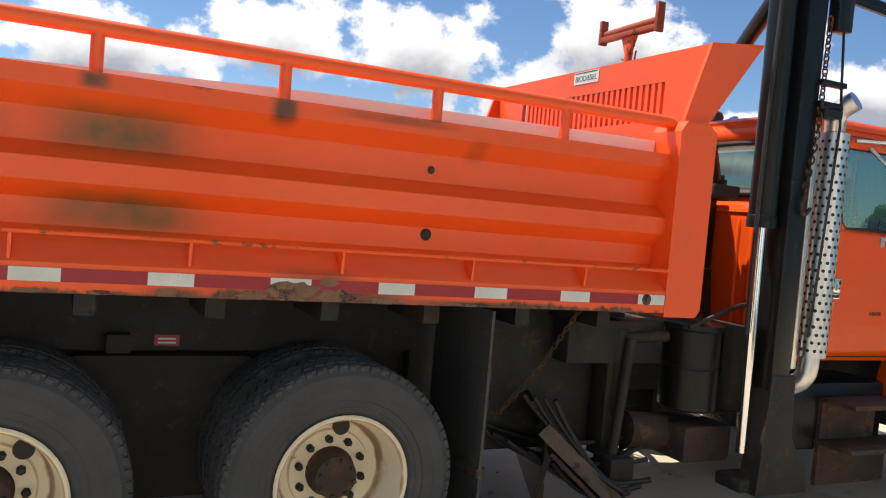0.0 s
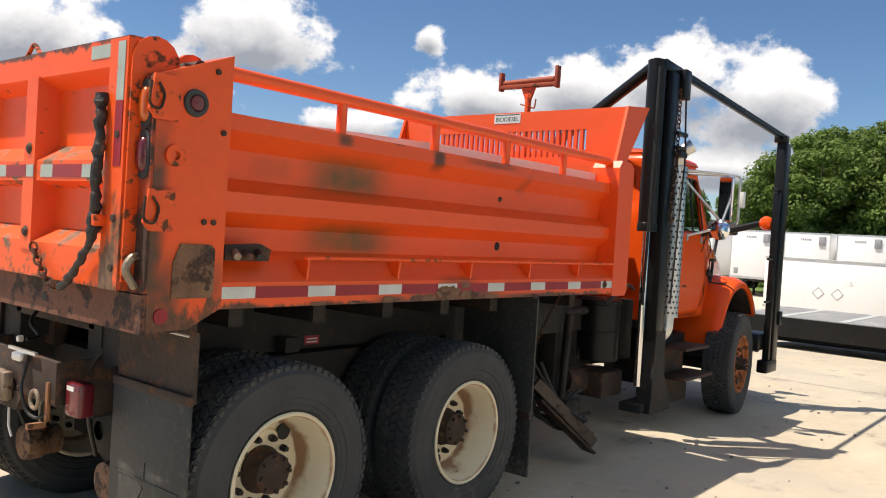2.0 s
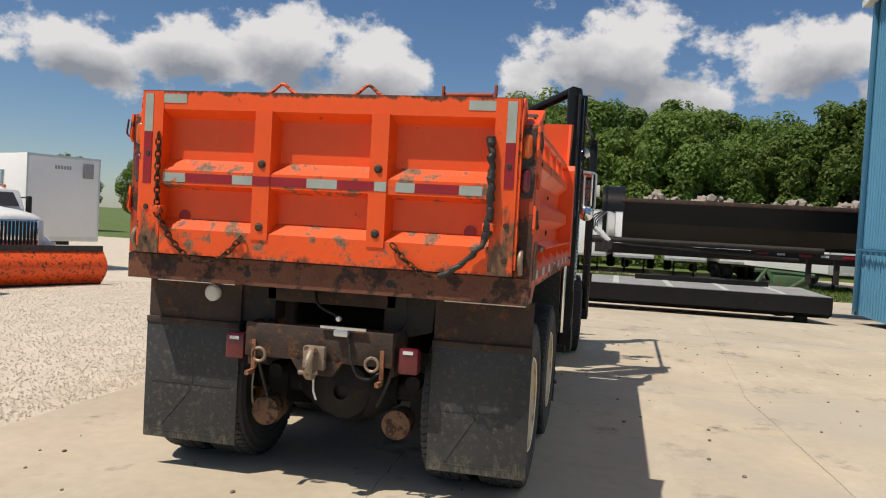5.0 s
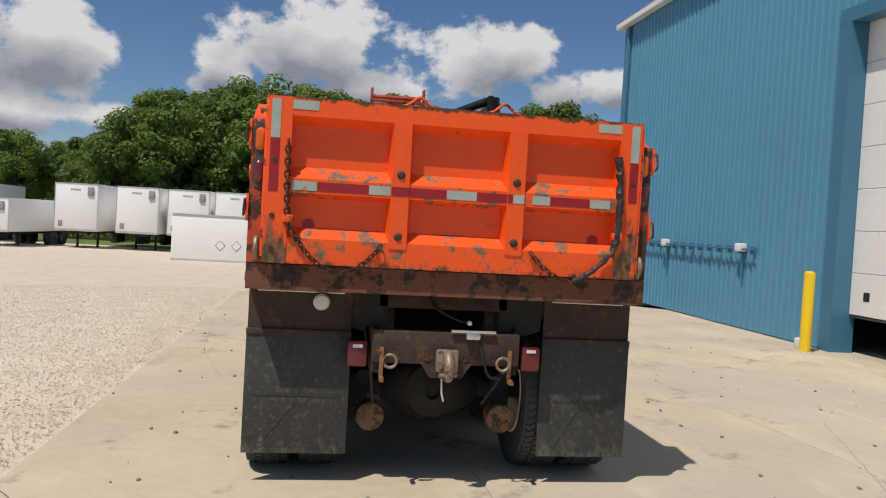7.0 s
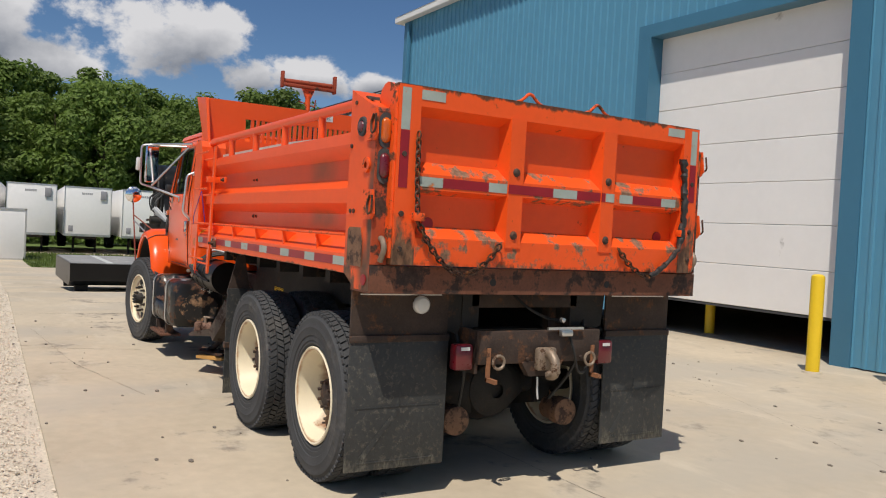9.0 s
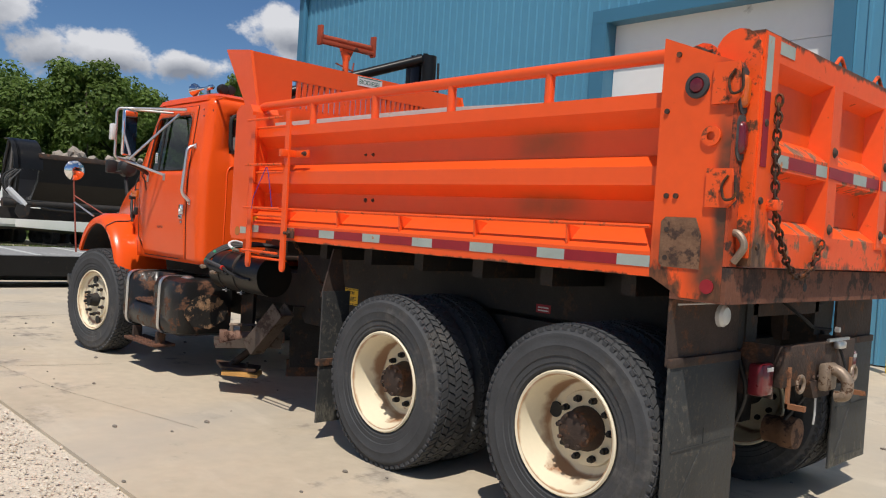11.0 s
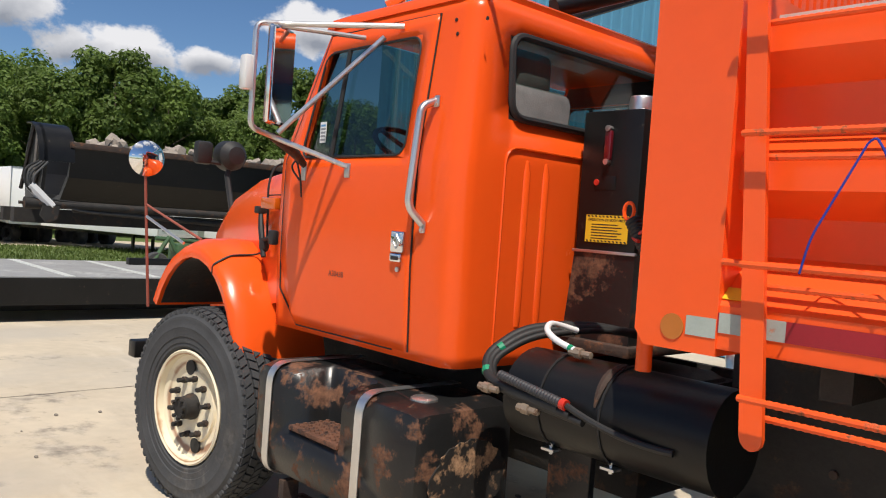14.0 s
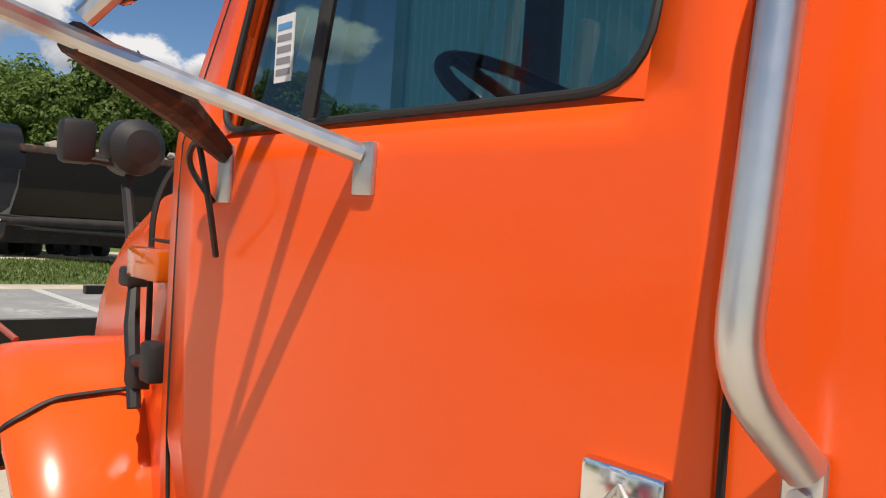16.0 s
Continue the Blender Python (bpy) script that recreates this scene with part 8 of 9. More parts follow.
# low scrub under the wood's edge
bm_v, bm_f = [], []
r = random.Random(9)
for i in range(36000):
    y = r.uniform(-66, 24)
    x = 69 + r.uniform(-1.5, 5)
    z = -1 + 3.6 * r.random() ** 1.4 * (0.6 + 0.4 * math.sin(y * 0.7) ** 2)
    s = r.uniform(0.1, 0.2)
    p = Vector((x, y, z))
    n_ = Vector((r.gauss(-0.5, 0.6), r.gauss(0, 0.6), r.gauss(0.5, 0.6))).normalized()
    e1 = n_.orthogonal().normalized()
    e2 = n_.cross(e1)
    i0 = len(bm_v)
    bm_v += [tuple(p - e1 * s), tuple(p - e2 * s), tuple(p + e1 * s), tuple(p + e2 * s)]
    bm_f.append((i0, i0 + 1, i0 + 2, i0 + 3))
me = bpy.data.meshes.new("undergrowth")
me.from_pydata(bm_v, [], bm_f)
me.materials.append(leaf)
tagged(new("undergrowth", me), "dense green scrub along the wood's edge", "undergrowth", kind="stuff")


# ---- parked trailers and trucks ----
grey_tape = mat("grey_lettering", (0.3, 0.3, 0.32), 0.6, vary=0.1)
van_white = mat("trailer_white", (0.86, 0.86, 0.85), 0.45, vary=0.05, scale=0.4, dirt=(0.45, 0.42, 0.38), dirt_amount=0.12, dirt_scale=0.9)


def plain_wheel(bm, x, y, r=0.5, w=0.14):
    lathe(bm, [(0.08, -w), (r * 0.55, -w), (r * 0.92, -w), (r, -w * 0.7), (r, w * 0.7), (r * 0.92, w), (r * 0.56, w), (r * 0.54, w * 0.6), (0.08, w * 0.5)], 24, (x, y, r))


def dry_van(length=14.5, width=2.55, z0=1.1, z1=4.0):
    """A van trailer with its front towards -x at the origin."""
    v = thing("van_trailer", "white dry-van semi-trailer parked on its landing legs", "trailer", "row of parked trailers")
    h = width / 2
    bm = B()
    box(bm, 0, length, -h, h, z0, z1, 0.03)
    bodyv = part("box_body", bm, van_white, v)
    for y in (-h - 0.004, h - 0.04):
        bm = B()
        box(bm, -0.012, 0.03, y, y + 0.045, z0, z1 - 0.004)
        part("corner_rail", bm, alu, bodyv)
    bm = B()
    box(bm, -0.012, 0.02, -h, h, z1 - 0.08, z1 - 0.002)
    part("top_rail", bm, alu, bodyv)
    bm = B()
    box(bm, -0.01, 0.0, -h + 0.04, h - 0.04, z0 - 0.02, z0 + 0.12)
    part("bottom_rail", bm, alu, bodyv)
    for k in range(6):
        bm = B()
        box(bm, -0.006, -0.001, 0.28 - k * 0.1, 0.35 - k * 0.1, z1 - 0.46, z1 - 0.34)
        part("number_bar", bm, grey_tape, bodyv)
    bm = B()
    box(bm, -0.09, 0.0, -h + 0.28, -h + 0.62, z1 - 0.72, z1 - 0.2, 0.02)
    part("document_box", bm, grey_tape, bodyv)
    bm = B()
    box(bm, -0.03, 0.0, h - 0.5, h - 0.25, z0 + 0.25, z0 + 0.6, 0.01)
    part("air_coupling", bm, grey_tape, bodyv)
    for y in (-0.62, 0.62):
        bm = B()
        box(bm, 2.3, 2.42, y - 0.06, y + 0.06, 0.05, z0)
        box(bm, 2.22, 2.5, y - 0.14, y + 0.14, 0.0, 0.05)
        part("landing_leg", bm, chassis, v, "dark steel landing leg")
    bm = B()
    box(bm, 0.6, length - 0.3, -0.55, 0.55, z0 - 0.18, z0 - 0.003)
    part("underframe", bm, chassis, v)
    for x in (length - 3.2, length - 1.9):
        for y in (-0.95, 0.95):
            bm = B()
            plain_wheel(bm, x, y, 0.5, 0.26)
            part("wheel", bm, rubber, v, "dark trailer wheel")
    return v


van = dry_van()
spots = [(47, 15.4), (47.3, 11.9), (47.6, 8.9), (47.4, 6.0), (47.0, 3.1), (47.2, 0.2), (47.6, -2.8), (47.0, -5.9), (47.5, -9.2)]
for i, (x, y) in enumerate(spots):
    m = Matrix.Translation((x, y, land(x, y) - 0.06)) @ Matrix.Rotation(radians(-3), 4, "Z")
    if i == 0:
        van.matrix_basis = m
    else:
        copy_thing(van, m)
v2 = dry_van(9.0, 2.5, 0.95, 2.9)
tagged(v2, "low white flatbed-height trailer with a side ladder", "trailer", "row of parked trailers")
v2.matrix_basis = Matrix.Translation((44.5, 19.5, land(47, 19.3) - 0.1)) @ Matrix.Rotation(radians(-8), 4, "Z")
copy_thing(van, Matrix.Translation((47, 24.5, -1.15)))
for i, y in enumerate((-13.5, -17.0)):
    copy_thing(van, Matrix.Translation((40, y, -1.0)) @ Matrix.Rotation(radians(20), 4, "Z"))

# storage container
c = thing("storage_container", "long white storage container with two hazard diamonds, on the ground", "container", at=(39.5, 4.5, -0.9))
bm = B()
box(bm, 38, 40.5, 0.9, 8.2, -0.85, 1.56, 0.03)
cb = part("container_body", bm, van_white, c)
bm = B()
box(bm, 37.97, 38.0, 0.9, 8.2, 1.48, 1.56)
box(bm, 37.97, 38.0, 0.9, 8.2, -0.85, -0.75)
box(bm, 37.97, 38.0, 0.88, 0.96, -0.85, 1.56)
part("frame_edge", bm, alu, cb)
for y in (5.75, 4.93):
    bm = B()
    prism(bm, [(y, -0.28), (y + 0.27, 0.0), (y, 0.28), (y - 0.27, 0.0)], "x", 37.985, 37.995)
    part("hazard_diamond", bm, grey_tape, cb, "grey diamond placard")
    bm = B()
    prism(bm, [(y, -0.23), (y + 0.22, 0.0), (y, 0.23), (y - 0.22, 0.0)], "x", 37.978, 37.986)
    part("placard_face", bm, van_white, cb)

# low steel deck and side-dump trailer
deck_m = mat("worn_deck_plate", (0.30, 0.30, 0.295), 0.65, 0.1, vary=0.25, scale=1.5, bump=0.1, dirt=(0.34, 0.34, 0.33), dirt_amount=0.4, dirt_scale=1.5)
dk = thing("steel_deck", "low black steel loading deck with a worn grey top", "deck", at=(15.6, -2.6, 0))
bm = B()
prism(bm, [(14.25, 0.12), (14.5, 0.03), (17.4, 0.03), (17.4, 0.5), (14.2, 0.5), (14.2, 0.14)], "y", -6.3, 1.3)
deck = part("deck_body", bm, black_paint, dk, smooth=0)
bm = B()
box(bm, 14.22, 17.38, -6.28, 1.28, 0.5001, 0.515)
part("deck_plate", bm, deck_m, deck, "worn grey deck plate")
for y in (-0.6, 0.45, -1.8, -3.0, -4.2, -5.4):
    bm = B()
    box(bm, 14.3, 17.3, y, y + 0.13, 0.515, 0.521)
    part("deck_stripe", bm, tape_white, deck, "faded white stripe")
for x in (14.6, 16.9):
    for y in (-5.9, 0.9):
        bm = B()
        box(bm, x, x + 0.2, y, y + 0.25, -0.2, 0.05)
        part("foot", bm, chassis, dk)
bm = B()
box(bm, 16.6, 16.75, -5.4, -2.2, 0.515, 0.63, 0.01)
part("side_rail", bm, black_paint, dk)

sd = thing("side_dump_trailer", "black side-dump semi-trailer loaded with broken stone", "trailer", at=(18.6, -7, -0.3))
bm = B()
prof = [(17.35, 2.36), (17.5, 1.75), (17.95, 1.32), (18.6, 1.2), (19.3, 1.32), (19.8, 1.8), (19.95, 2.36), (19.9, 2.36), (19.72, 1.85), (19.25, 1.42), (18.6, 1.3), (18.0, 1.42), (17.6, 1.8), (17.42, 2.36)]
prism(bm, prof, "y", -13.5, -1.95)
tub = part("tub", bm, black_paint, sd, "black rounded dump tub", smooth=20)
bm = B()
box(bm, 17.3, 17.42, -13.5, -1.9, 2.3, 2.42, 0.015)
box(bm, 19.88, 20.0, -13.5, -1.9, 2.3, 2.42, 0.015)
part("rim", bm, rusty, tub, "rusty tub rim")
arc = [(18.05 - 0.78 * math.cos(math.pi * k / 18), 2.02 + 0.74 * math.sin(math.pi * k / 18)) for k in range(0, 13)]
head = [(17.9, 1.2), (17.42, 1.4)] + arc + [(18.9, 2.48), (19.9, 2.36), (19.8, 1.8), (19.3, 1.3), (18.6, 1.16)]
near = [(17.6, 1.25), (17.4, 1.4)] + arc[:11] + [(18.5, 2.2), (18.35, 1.25)]
for y0, pr in ((-1.5, near), (-13.55, head)):
    bm = B()
    prism(bm, pr, "y", y0, y0 + 0.06)
    part("bulkhead", bm, black_paint, tub, "rounded black end bulkhead", smooth=20)
bm = B()
loft(bm, [[Vector((x, y, zz)) for y in (-1.98, -1.35)] + [Vector((x * 0.97 + 18.05 * 0.03, y, zz * 0.97 + 2.02 * 0.03)) for y in (-1.35, -1.98)] for x, zz in arc[:11]])
part("bulkhead_hood", bm, black_paint, tub, "curved black hood over the end", smooth=40)
for (x0, z0), (x1, z1) in (((17.65, 2.6), (17.75, 1.75)), ((17.9, 2.7), (18.6, 1.5)), ((17.35, 2.1), (17.75, 1.5))):
    bm = B()
    tube(bm, [(x0, -1.42, z0), (x1, -1.42, z1)], 0.04, 6)
    part("bulkhead_brace", bm, mat("scraped_grey", (0.13, 0.12, 0.11), 0.6, vary=0.3, scale=6) if x0 == 17.65 else chassis, tub, "scraped steel brace")
bm = B()
box(bm, 18.1, 18.35, -13.5, -1.2, 0.85, 1.12)
box(bm, 18.85, 19.1, -13.5, -1.2, 0.85, 1.12)
box(bm, 17.3, 17.42, -13.5, -5.4, 1.02, 1.16)
part("frame_rail", bm, chassis, sd, "dark trailer frame")
for i in range(14):
    bm = B()
    y = -5.5 - i * 0.55
    box(bm, 17.29, 17.299, y - (0.2 if i % 2 else 0.32), y, 1.06, 1.12)
    part("reflective_tape", bm, tape_white if i % 2 else tape_red, sd)
for k in range(4):
    o = 0.05 * k
    bm = B()
    tube(bm, bend([(17.25, -1.35 - o, 2.0), (17.15, -1.08 - o, 1.85 - o), (17.15, -1.12 - o, 1.5), (17.2, -1.45, 1.32 - o * 0.5), (17.22, -2.2, 1.28 - o), (17.25, -3.6 - 3 * o, 1.2 - o * 0.8)], 0.2, 7), 0.02, 8)
    part("hydraulic_hose", bm, mat("grey_hose", (0.06, 0.06, 0.06), 0.5, vary=0.2) if k % 2 else ink, sd, "looped hydraulic hose")
bm = B()
tube(bm, [(17.2, -1.2, 1.56), (17.2, -1.6, 1.18)], 0.085, 8)
part("hydraulic_ram", bm, white_paint, sd, "white-painted hydraulic ram")
bm = B()
prism(bm, [(-1.72, 1.2), (-1.42, 1.2), (-1.38, 1.02), (-1.5, 0.88), (-1.68, 0.96)], "x", 17.12, 17.16)
part("hinge_plate", bm, chassis, sd)
bm = B()
lathe(bm, [(0.03, -1.05), (0.03, -1.12), (0.11, -1.14), (0.11, -1.5), (0.08, -1.52), (0.08, -7.2), (0.001, -7.2)], 14, (17.25, 0, 1.23))
part("long_ram", bm, chassis, sd, "long dark hydraulic cylinder")
bm = B()
tube(bm, [(17.3, -2.0, 1.16), (17.3, -6.6, 0.98)], 0.06, 10)
part("push_rod", bm, chassis, sd)
for y in (-6.9, -7.6):
    bm = B()
    box(bm, 17.4, 17.55, y - 0.06, y + 0.06, 0.35, 1.0)
    part("landing_leg", bm, chassis, sd)
for y in (-9.8, -11.2, -12.6):
    for x in (17.7, 19.5):
        bm = B()
        lathe(bm, [(0.08, -0.25), (0.28, -0.25), (0.46, -0.25), (0.5, -0.18), (0.5, 0.18), (0.46, 0.25), (0.28, 0.25), (0.26, 0.15), (0.06, 0.1)], 24, (x, y, 0.12), "x")
        part("wheel", bm, rubber, sd)
stone_m = mat("broken_stone", (0.36, 0.31, 0.26), 0.9, vary=0.25, scale=2, bump=0.4, per_object=0.2)
r = random.Random(3)
bm = B()
for i in range(260):
    y, x = r.uniform(-13.2, -2.6), r.uniform(17.55, 19.7)
    s = r.uniform(0.07, 0.2)
    z = 2.2 + 0.22 * math.sin(y * 1.7) ** 2 + r.uniform(0, 0.14)
    m = Matrix.Translation((x, y, z)) @ Euler((r.uniform(0, 6), r.uniform(0, 6), r.uniform(0, 6))).to_matrix().to_4x4()
    vs = bmesh.ops.create_icosphere(bm, subdivisions=1, radius=s)["verts"]
    for v in vs:
        v.co = m @ (v.co * r.uniform(0.7, 1.2))
bm2 = mesh_of("stone_load", bm, stone_m, 0)
bm2.transform(Matrix.Translation((1.35, 0.12, 0.22)))
sd.location += Vector((1.35, 0.12, 0.22))
tagged(new("stone_load", bm2), "heap of broken stone and rubble in the tub", "stones", kind="stuff")


def highway_truck(paint_m, label, box_body=False, plow=False, roof=2.85):
    """A conventional truck at the origin, nose towards -y."""
    k = thing("parked_truck", label, "truck", "parked highway trucks")
    bm = B()
    prof = [(0.35, 1.0), (0.35, 1.97), (0.68, roof - 0.1), (1.9, roof), (1.95, 1.0)]
    rings = []
    for s in (-1.05, -0.98, 0.98, 1.05):
        f = 0.04 if abs(s) > 1 else 0
        rings.append([Vector((s, y + (f if y < 1 else -f), z - (f if z > 2 else -f))) for y, z in prof])
    loft(bm, rings)
    cabk = part("cab", bm, paint_m, k, smooth=30)
    for s in (-1, 1):
        bm = B()
        prism(bm, [(0.62, 2.0), (0.9, roof - 0.25), (1.45, roof - 0.23), (1.5, 2.0)], "x", s * 1.052, s * 1.058)
        part("side_window", bm, interior, cabk, "dark side window", smooth=0)
        bm = B()
        box(bm, s * 1.25 - 0.07, s * 1.25 + 0.07, 0.5, 0.62, 1.75, 2.35, 0.03)
        tube(bm, [(s * 1.05, 0.6, 2.3), (s * 1.25, 0.56, 2.3)], 0.02, 8)
        tube(bm, [(s * 1.05, 0.6, 1.8), (s * 1.25, 0.56, 1.8)], 0.02, 8)
        part("mirror", bm, ink if paint_m is white_paint else chrome, cabk)
        bm = B()
        tube(bm, [(s * 1.18, 2.2, 0.9), (s * 1.18, 2.2, 3.1)], 0.07, 12)
        if not box_body:
            part("exhaust_stack", bm, chrome, k, "chrome exhaust pipe")
        bm = B()
        tube(bm, [(s * 0.95, 0.8, 0.72), (s * 0.95, 2.1, 0.72)], 0.3, 20)
        part("fuel_tank", bm, chrome, k, "polished round fuel tank")
        bm = B()
        rr = []
        for j in range(11):
            a = math.pi * j / 10
            y, z = -0.75 - math.cos(a) * 0.66, 0.62 + math.sin(a) * 0.68
            rr.append([Vector((s * 0.7, y, z - 0.06)), Vector((s * 0.7, y, z + 0.03)), Vector((s * 1.08, y, z)), Vector((s * 1.12, y, z - 0.08))])
        loft(bm, rr)
        part("fender", bm, paint_m, k, smooth=50)
        bm = B()
        box(bm, s * 0.85 - 0.16, s * 0.85 + 0.16, -1.62, -1.4, 0.95, 1.17, 0.03)
        part("headlight", bm, clear_lens, k)
        for y, w in ((-0.75, 0.14), (4.2, 0.28), (5.5, 0.28)):
            bm = B()
            lathe(bm, [(0.07, -w), (0.29, -w), (0.47, -w), (0.51, -w * 0.7), (0.51, w * 0.7), (0.47, w), (0.3, w)], 28, (s * (1.02 if w < 0.2 else 0.9), y, 0.51), "x")
            wk = part("wheel", bm, rubber, k, "truck tyre")
            bm = B()
            lathe(bm, [(0.29, w + 0.002), (0.27, w - 0.04), (0.16, w - 0.02), (0.1, w + 0.05), (0.001, w + 0.06)] if s > 0 else [(0.29, -w - 0.002), (0.27, -w + 0.04), (0.16, -w + 0.02), (0.1, -w - 0.05), (0.001, -w - 0.06)], 24, (s * (1.02 if w < 0.2 else 0.9), y, 0.51), "x")
            part("rim", bm, chrome, wk, "polished wheel rim")
    bm = B()
    rings = []
    for y, hw, zt in ((0.4, 0.95, 2.0), (-0.3, 0.88, 1.96), (-1.0, 0.8, 1.9), (-1.5, 0.72, 1.83), (-1.58, 0.66, 1.74)):
        ring = [Vector((hw, y, 0.85)), Vector((hw, y, zt - 0.15)), Vector((hw * 0.85, y, zt - 0.03)), Vector((hw * 0.4, y, zt + 0.03)), Vector((0, y, zt + 0.04))]
        rings.append(ring + [Vector((-p.x, p.y, p.z)) for p in reversed(ring[:-1])])
    loft(bm, rings)
    part("hood", bm, paint_m, k, smooth=50)
    bm = B()
    prism(bm, [(-0.9, 2.05), (-0.8, roof - 0.17), (0.8, roof - 0.17), (0.9, 2.05)], "y", 0, 0.02, Matrix.Translation((0, 0.33, 0)) @ Matrix(((1, 0, 0, 0), (0, 1, 0.5, -1.02), (0, 0, 1, 0), (0, 0, 0, 1))))
    part("windshield", bm, interior, cabk, "dark windshield", smooth=0)
    bm = B()
    box(bm, -0.54, 0.54, -1.64, -1.56, 0.84, 1.74, 0.03)
    gr = part("grille", bm, chrome, k, "chrome-framed grille")
    for j in range(11):
        bm = B()
        box(bm, -0.51 + j * 0.093, -0.45 + j * 0.093, -1.648, -1.641, 0.89, 1.69)
        part("grille_slot", bm, ink, gr)
    bm = B()
    box(bm, -1.12, 1.12, -1.78, -1.62, 0.5, 0.8, 0.04)
    part("bumper", bm, chrome, k, "bright steel bumper")
    for j in range(5):
        bm = B()
        box(bm, -0.8 + j * 0.38, -0.73 + j * 0.38, 0.95, 1.1, roof - 0.05, roof + 0.04, 0.02)
        part("marker_light", bm, amber_lens, cabk)
    bm = B()
    for s in (-1, 1):
        box(bm, s * 0.42 - 0.04, s * 0.42 + 0.04, 1.9, 6.2, 0.7, 0.98)
    part("frame_rail", bm, chassis, k)
    if box_body:
        bm = B()
        box(bm, -1.25, 1.25, 2.2, 9.0, 1.05, 3.85, 0.04)
        bb = part("box_body", bm, van_white, k, "tall white box body")
        bm = B()
        box(bm, -1.26, 1.26, 2.19, 2.26, 3.7, 3.86)
        part("corner_trim", bm, alu, bb)
    if paint_m is red_cab:
        for i in range(3):
            bm = B()
            box(bm, -1.064, -1.06, 0.95 + i * 0.16, 1.05 + i * 0.16, 1.5, 1.68)
            part("door_lettering_bar", bm, white_paint, cabk)
    if plow:
        bm = B()
        pr = [(-2.35 - 0.3 * math.sin(j / 8 * math.pi), 0.12 + 0.9 * j / 8) for j in range(9)]
        prism(bm, pr + [(y + 0.03, z) for y, z in reversed(pr)], "x", -1.9, 1.9)
        pb = part("plow_blade", bm, paint_worn, k, "orange snow plow blade", smooth=40)
        bm = B()
        box(bm, -1.88, 1.88, -2.36, -2.31, 0.0, 0.16)
        part("cutting_edge", bm, chassis, pb)
        bm = B()
        box(bm, -1.0, 1.88, -2.42, -2.33, 0.98, 1.12)
        part("rubber_deflector", bm, rubber, pb)
        for s in (-0.4, 0.4):
            bm = B()
            tube(bm, [(s, -1.6, 0.6), (s, -2.3, 0.45)], 0.05, 8)
            part("push_arm", bm, chassis, k)
    return k


def park(k, x, y, turn):
    k.matrix_basis = Matrix.Translation((x, y, land(x, y) - 0.02)) @ Matrix.Rotation(radians(turn), 4, "Z")


rt = highway_truck(red_cab, "red highway tractor with chrome stacks and tanks")
park(rt, 9.7, 13.6, 12)
park(highway_truck(white_paint, "white highway tractor with a blue-black grille"), 5.3, 12.6, -6)
park(highway_truck(white_paint, "white truck with an orange snow plow blade", plow=True, roof=2.6), 14.05, 14.7, -26)
v5 = copy_thing(van, Matrix.Translation((19.8, 16.9, land(19.8, 20) - 0.05)) @ Matrix.Rotation(radians(65), 4, "Z"))
tagged(v5, "long white van trailer parked behind the plow truck")
v4 = copy_thing(van, Matrix.Translation((32.9, 48.7, land(32.9, 48.7) - 0.05)) @ Matrix.Rotation(radians(69), 4, "Z"))
tagged(v4, "distant long white van trailer seen from the side")

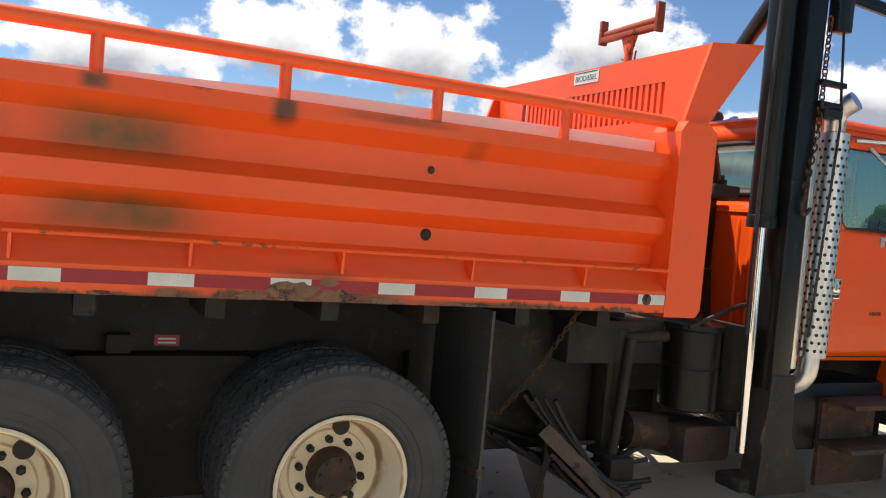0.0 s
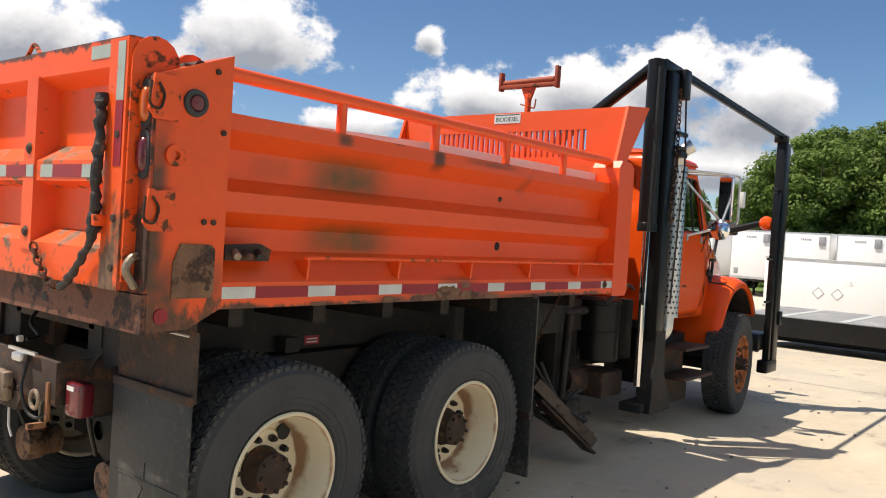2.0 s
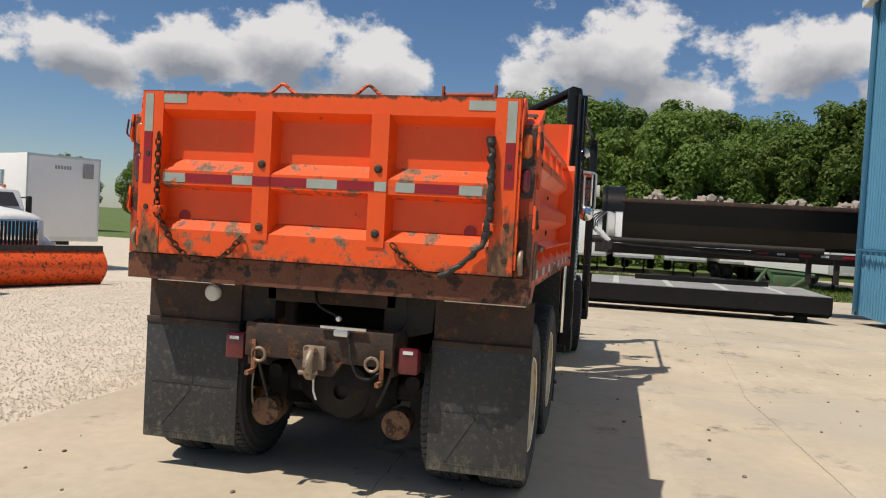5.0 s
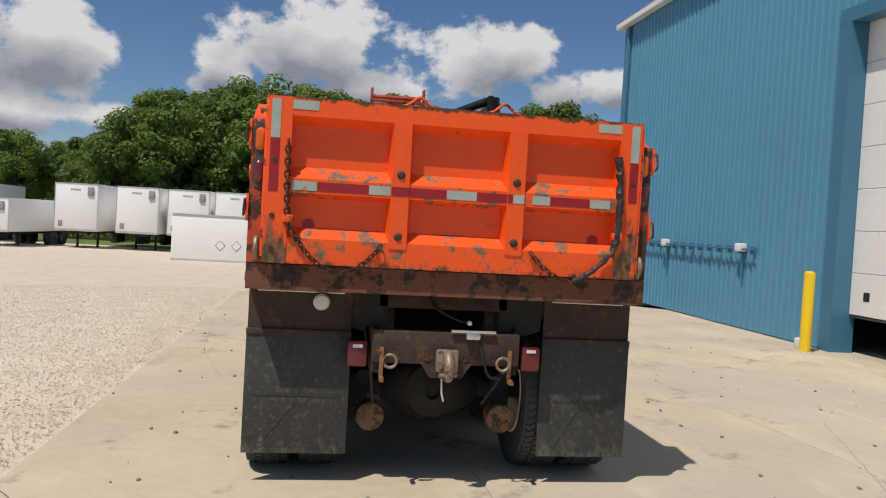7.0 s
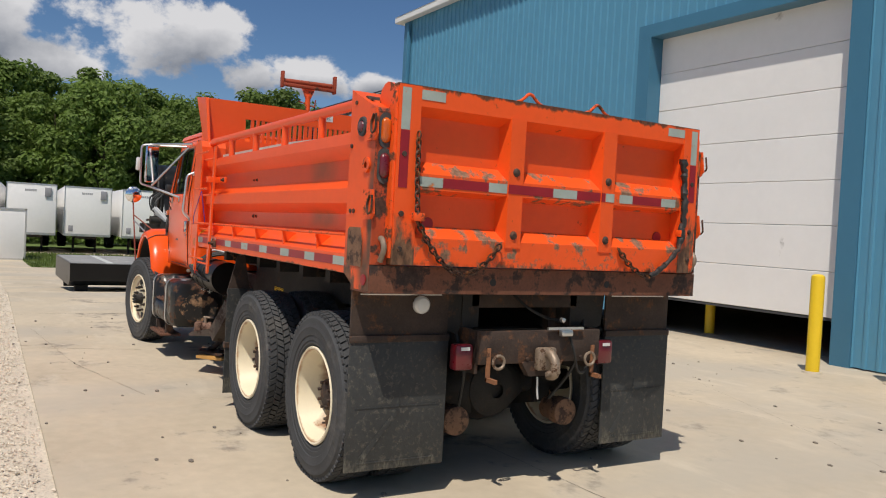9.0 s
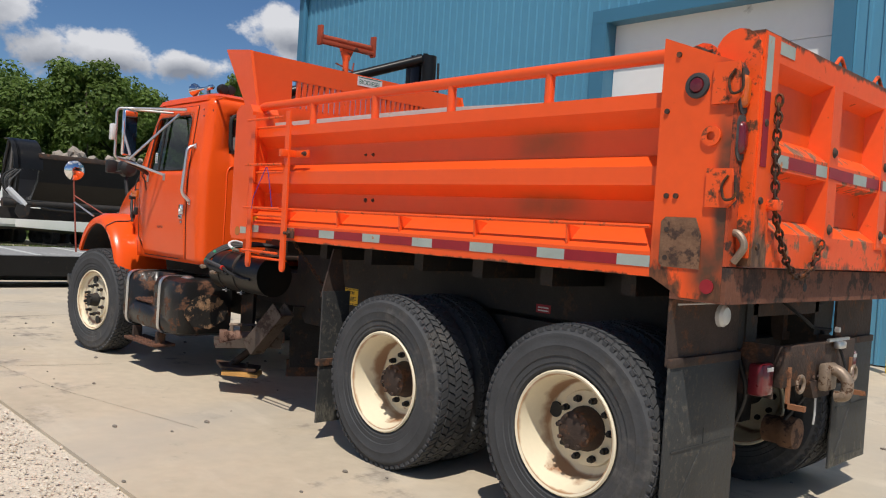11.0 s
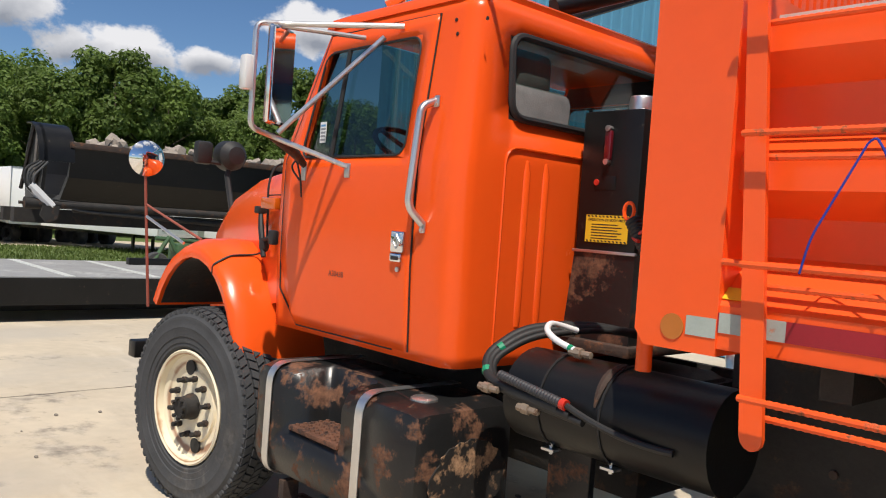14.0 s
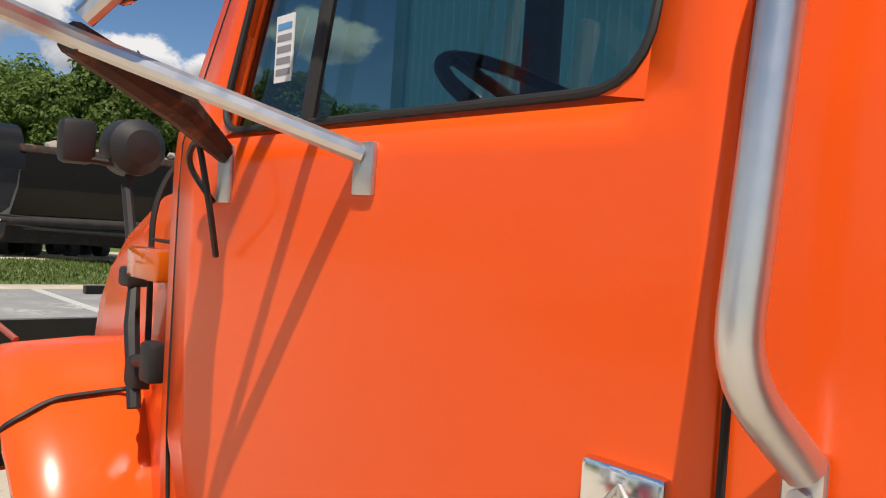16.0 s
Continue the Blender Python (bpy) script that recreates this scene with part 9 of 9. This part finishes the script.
# grass verge and a green implement beyond the deck
r = random.Random(31)
vv, ff = [], []
for i in range(15000):
    x, y = r.uniform(31.5, 46), r.uniform(-16, 1.0)
    z0 = land(x, y) - 0.01
    h, a, w_ = r.uniform(0.06, 0.2), r.uniform(0, 6.28), r.uniform(0.02, 0.045)
    dx, dy = math.cos(a) * w_, math.sin(a) * w_
    i0 = len(vv)
    vv += [(x - dx, y - dy, z0), (x + dx, y + dy, z0), (x + dy * 2, y - dx * 2, z0 + h)]
    ff.append((i0, i0 + 1, i0 + 2))
me = bpy.data.meshes.new("grass_verge")
me.from_pydata(vv, [], ff)
me.materials.append(leaf_mat("grass_blades", (0.14, 0.19, 0.045)))
tagged(new("grass_verge", me), "rough green grass along the parked trailers", "grass", kind="stuff")
bm = B()
rows = []
for x in (31.5, 34, 37, 40, 43, 46):
    rows.append([bm.verts.new((x, y, land(x, y) + 0.012)) for y in (-16, -11, -6, -2, 1.0)])
for u, w_ in zip(rows, rows[1:]):
    for k in range(4):
        bm.faces.new((u[k], w_[k], w_[k + 1], u[k + 1]))
tagged(new("verge_soil", mesh_of("verge_soil", bm, grass_m)), "short grass and soil under the verge", "grass", kind="structure")
green_m = mat("green_implement_paint", (0.05, 0.11, 0.05), 0.55, vary=0.25, scale=3, dirt=(0.1, 0.07, 0.04), dirt_amount=0.25)
im = thing("farm_implement", "small green wheeled implement parked behind the deck", "implement", at=(26, -7, land(26, -7)))
z0 = land(26, -7)
bm = B()
lathe(bm, [(0.06, -0.1), (0.2, -0.1), (0.36, -0.1), (0.4, -0.06), (0.4, 0.06), (0.36, 0.1), (0.22, 0.1), (0.06, 0.08)], 24, (26.0, -6.6, z0 + 0.4), "x")
part("wheel", bm, rubber, im)
for k, (p, q) in enumerate((((25.8, -6.2, z0 + 0.1), (26.1, -7.0, z0 + 1.25)), ((25.9, -7.6, z0 + 0.1), (26.1, -7.0, z0 + 1.25)), ((25.8, -7.1, z0 + 0.15), (25.9, -8.3, z0 + 1.0)), ((26.1, -6.6, z0 + 1.2), (26.1, -8.6, z0 + 1.1)))):
    bm = B()
    tube(bm, [p, q], 0.07, 8)
    part("frame_bar", bm, green_m, im)
bm = B()
box(bm, 25.6, 26.4, -8.8, -6.0, z0 + 0.02, z0 + 0.16, 0.02)
part("base_skid", bm, chassis, im)
bm = B()
box(bm, 25.9, 26.6, -8.4, -7.2, z0 + 0.5, z0 + 1.05, 0.06)
part("gear_housing", bm, green_m, im)
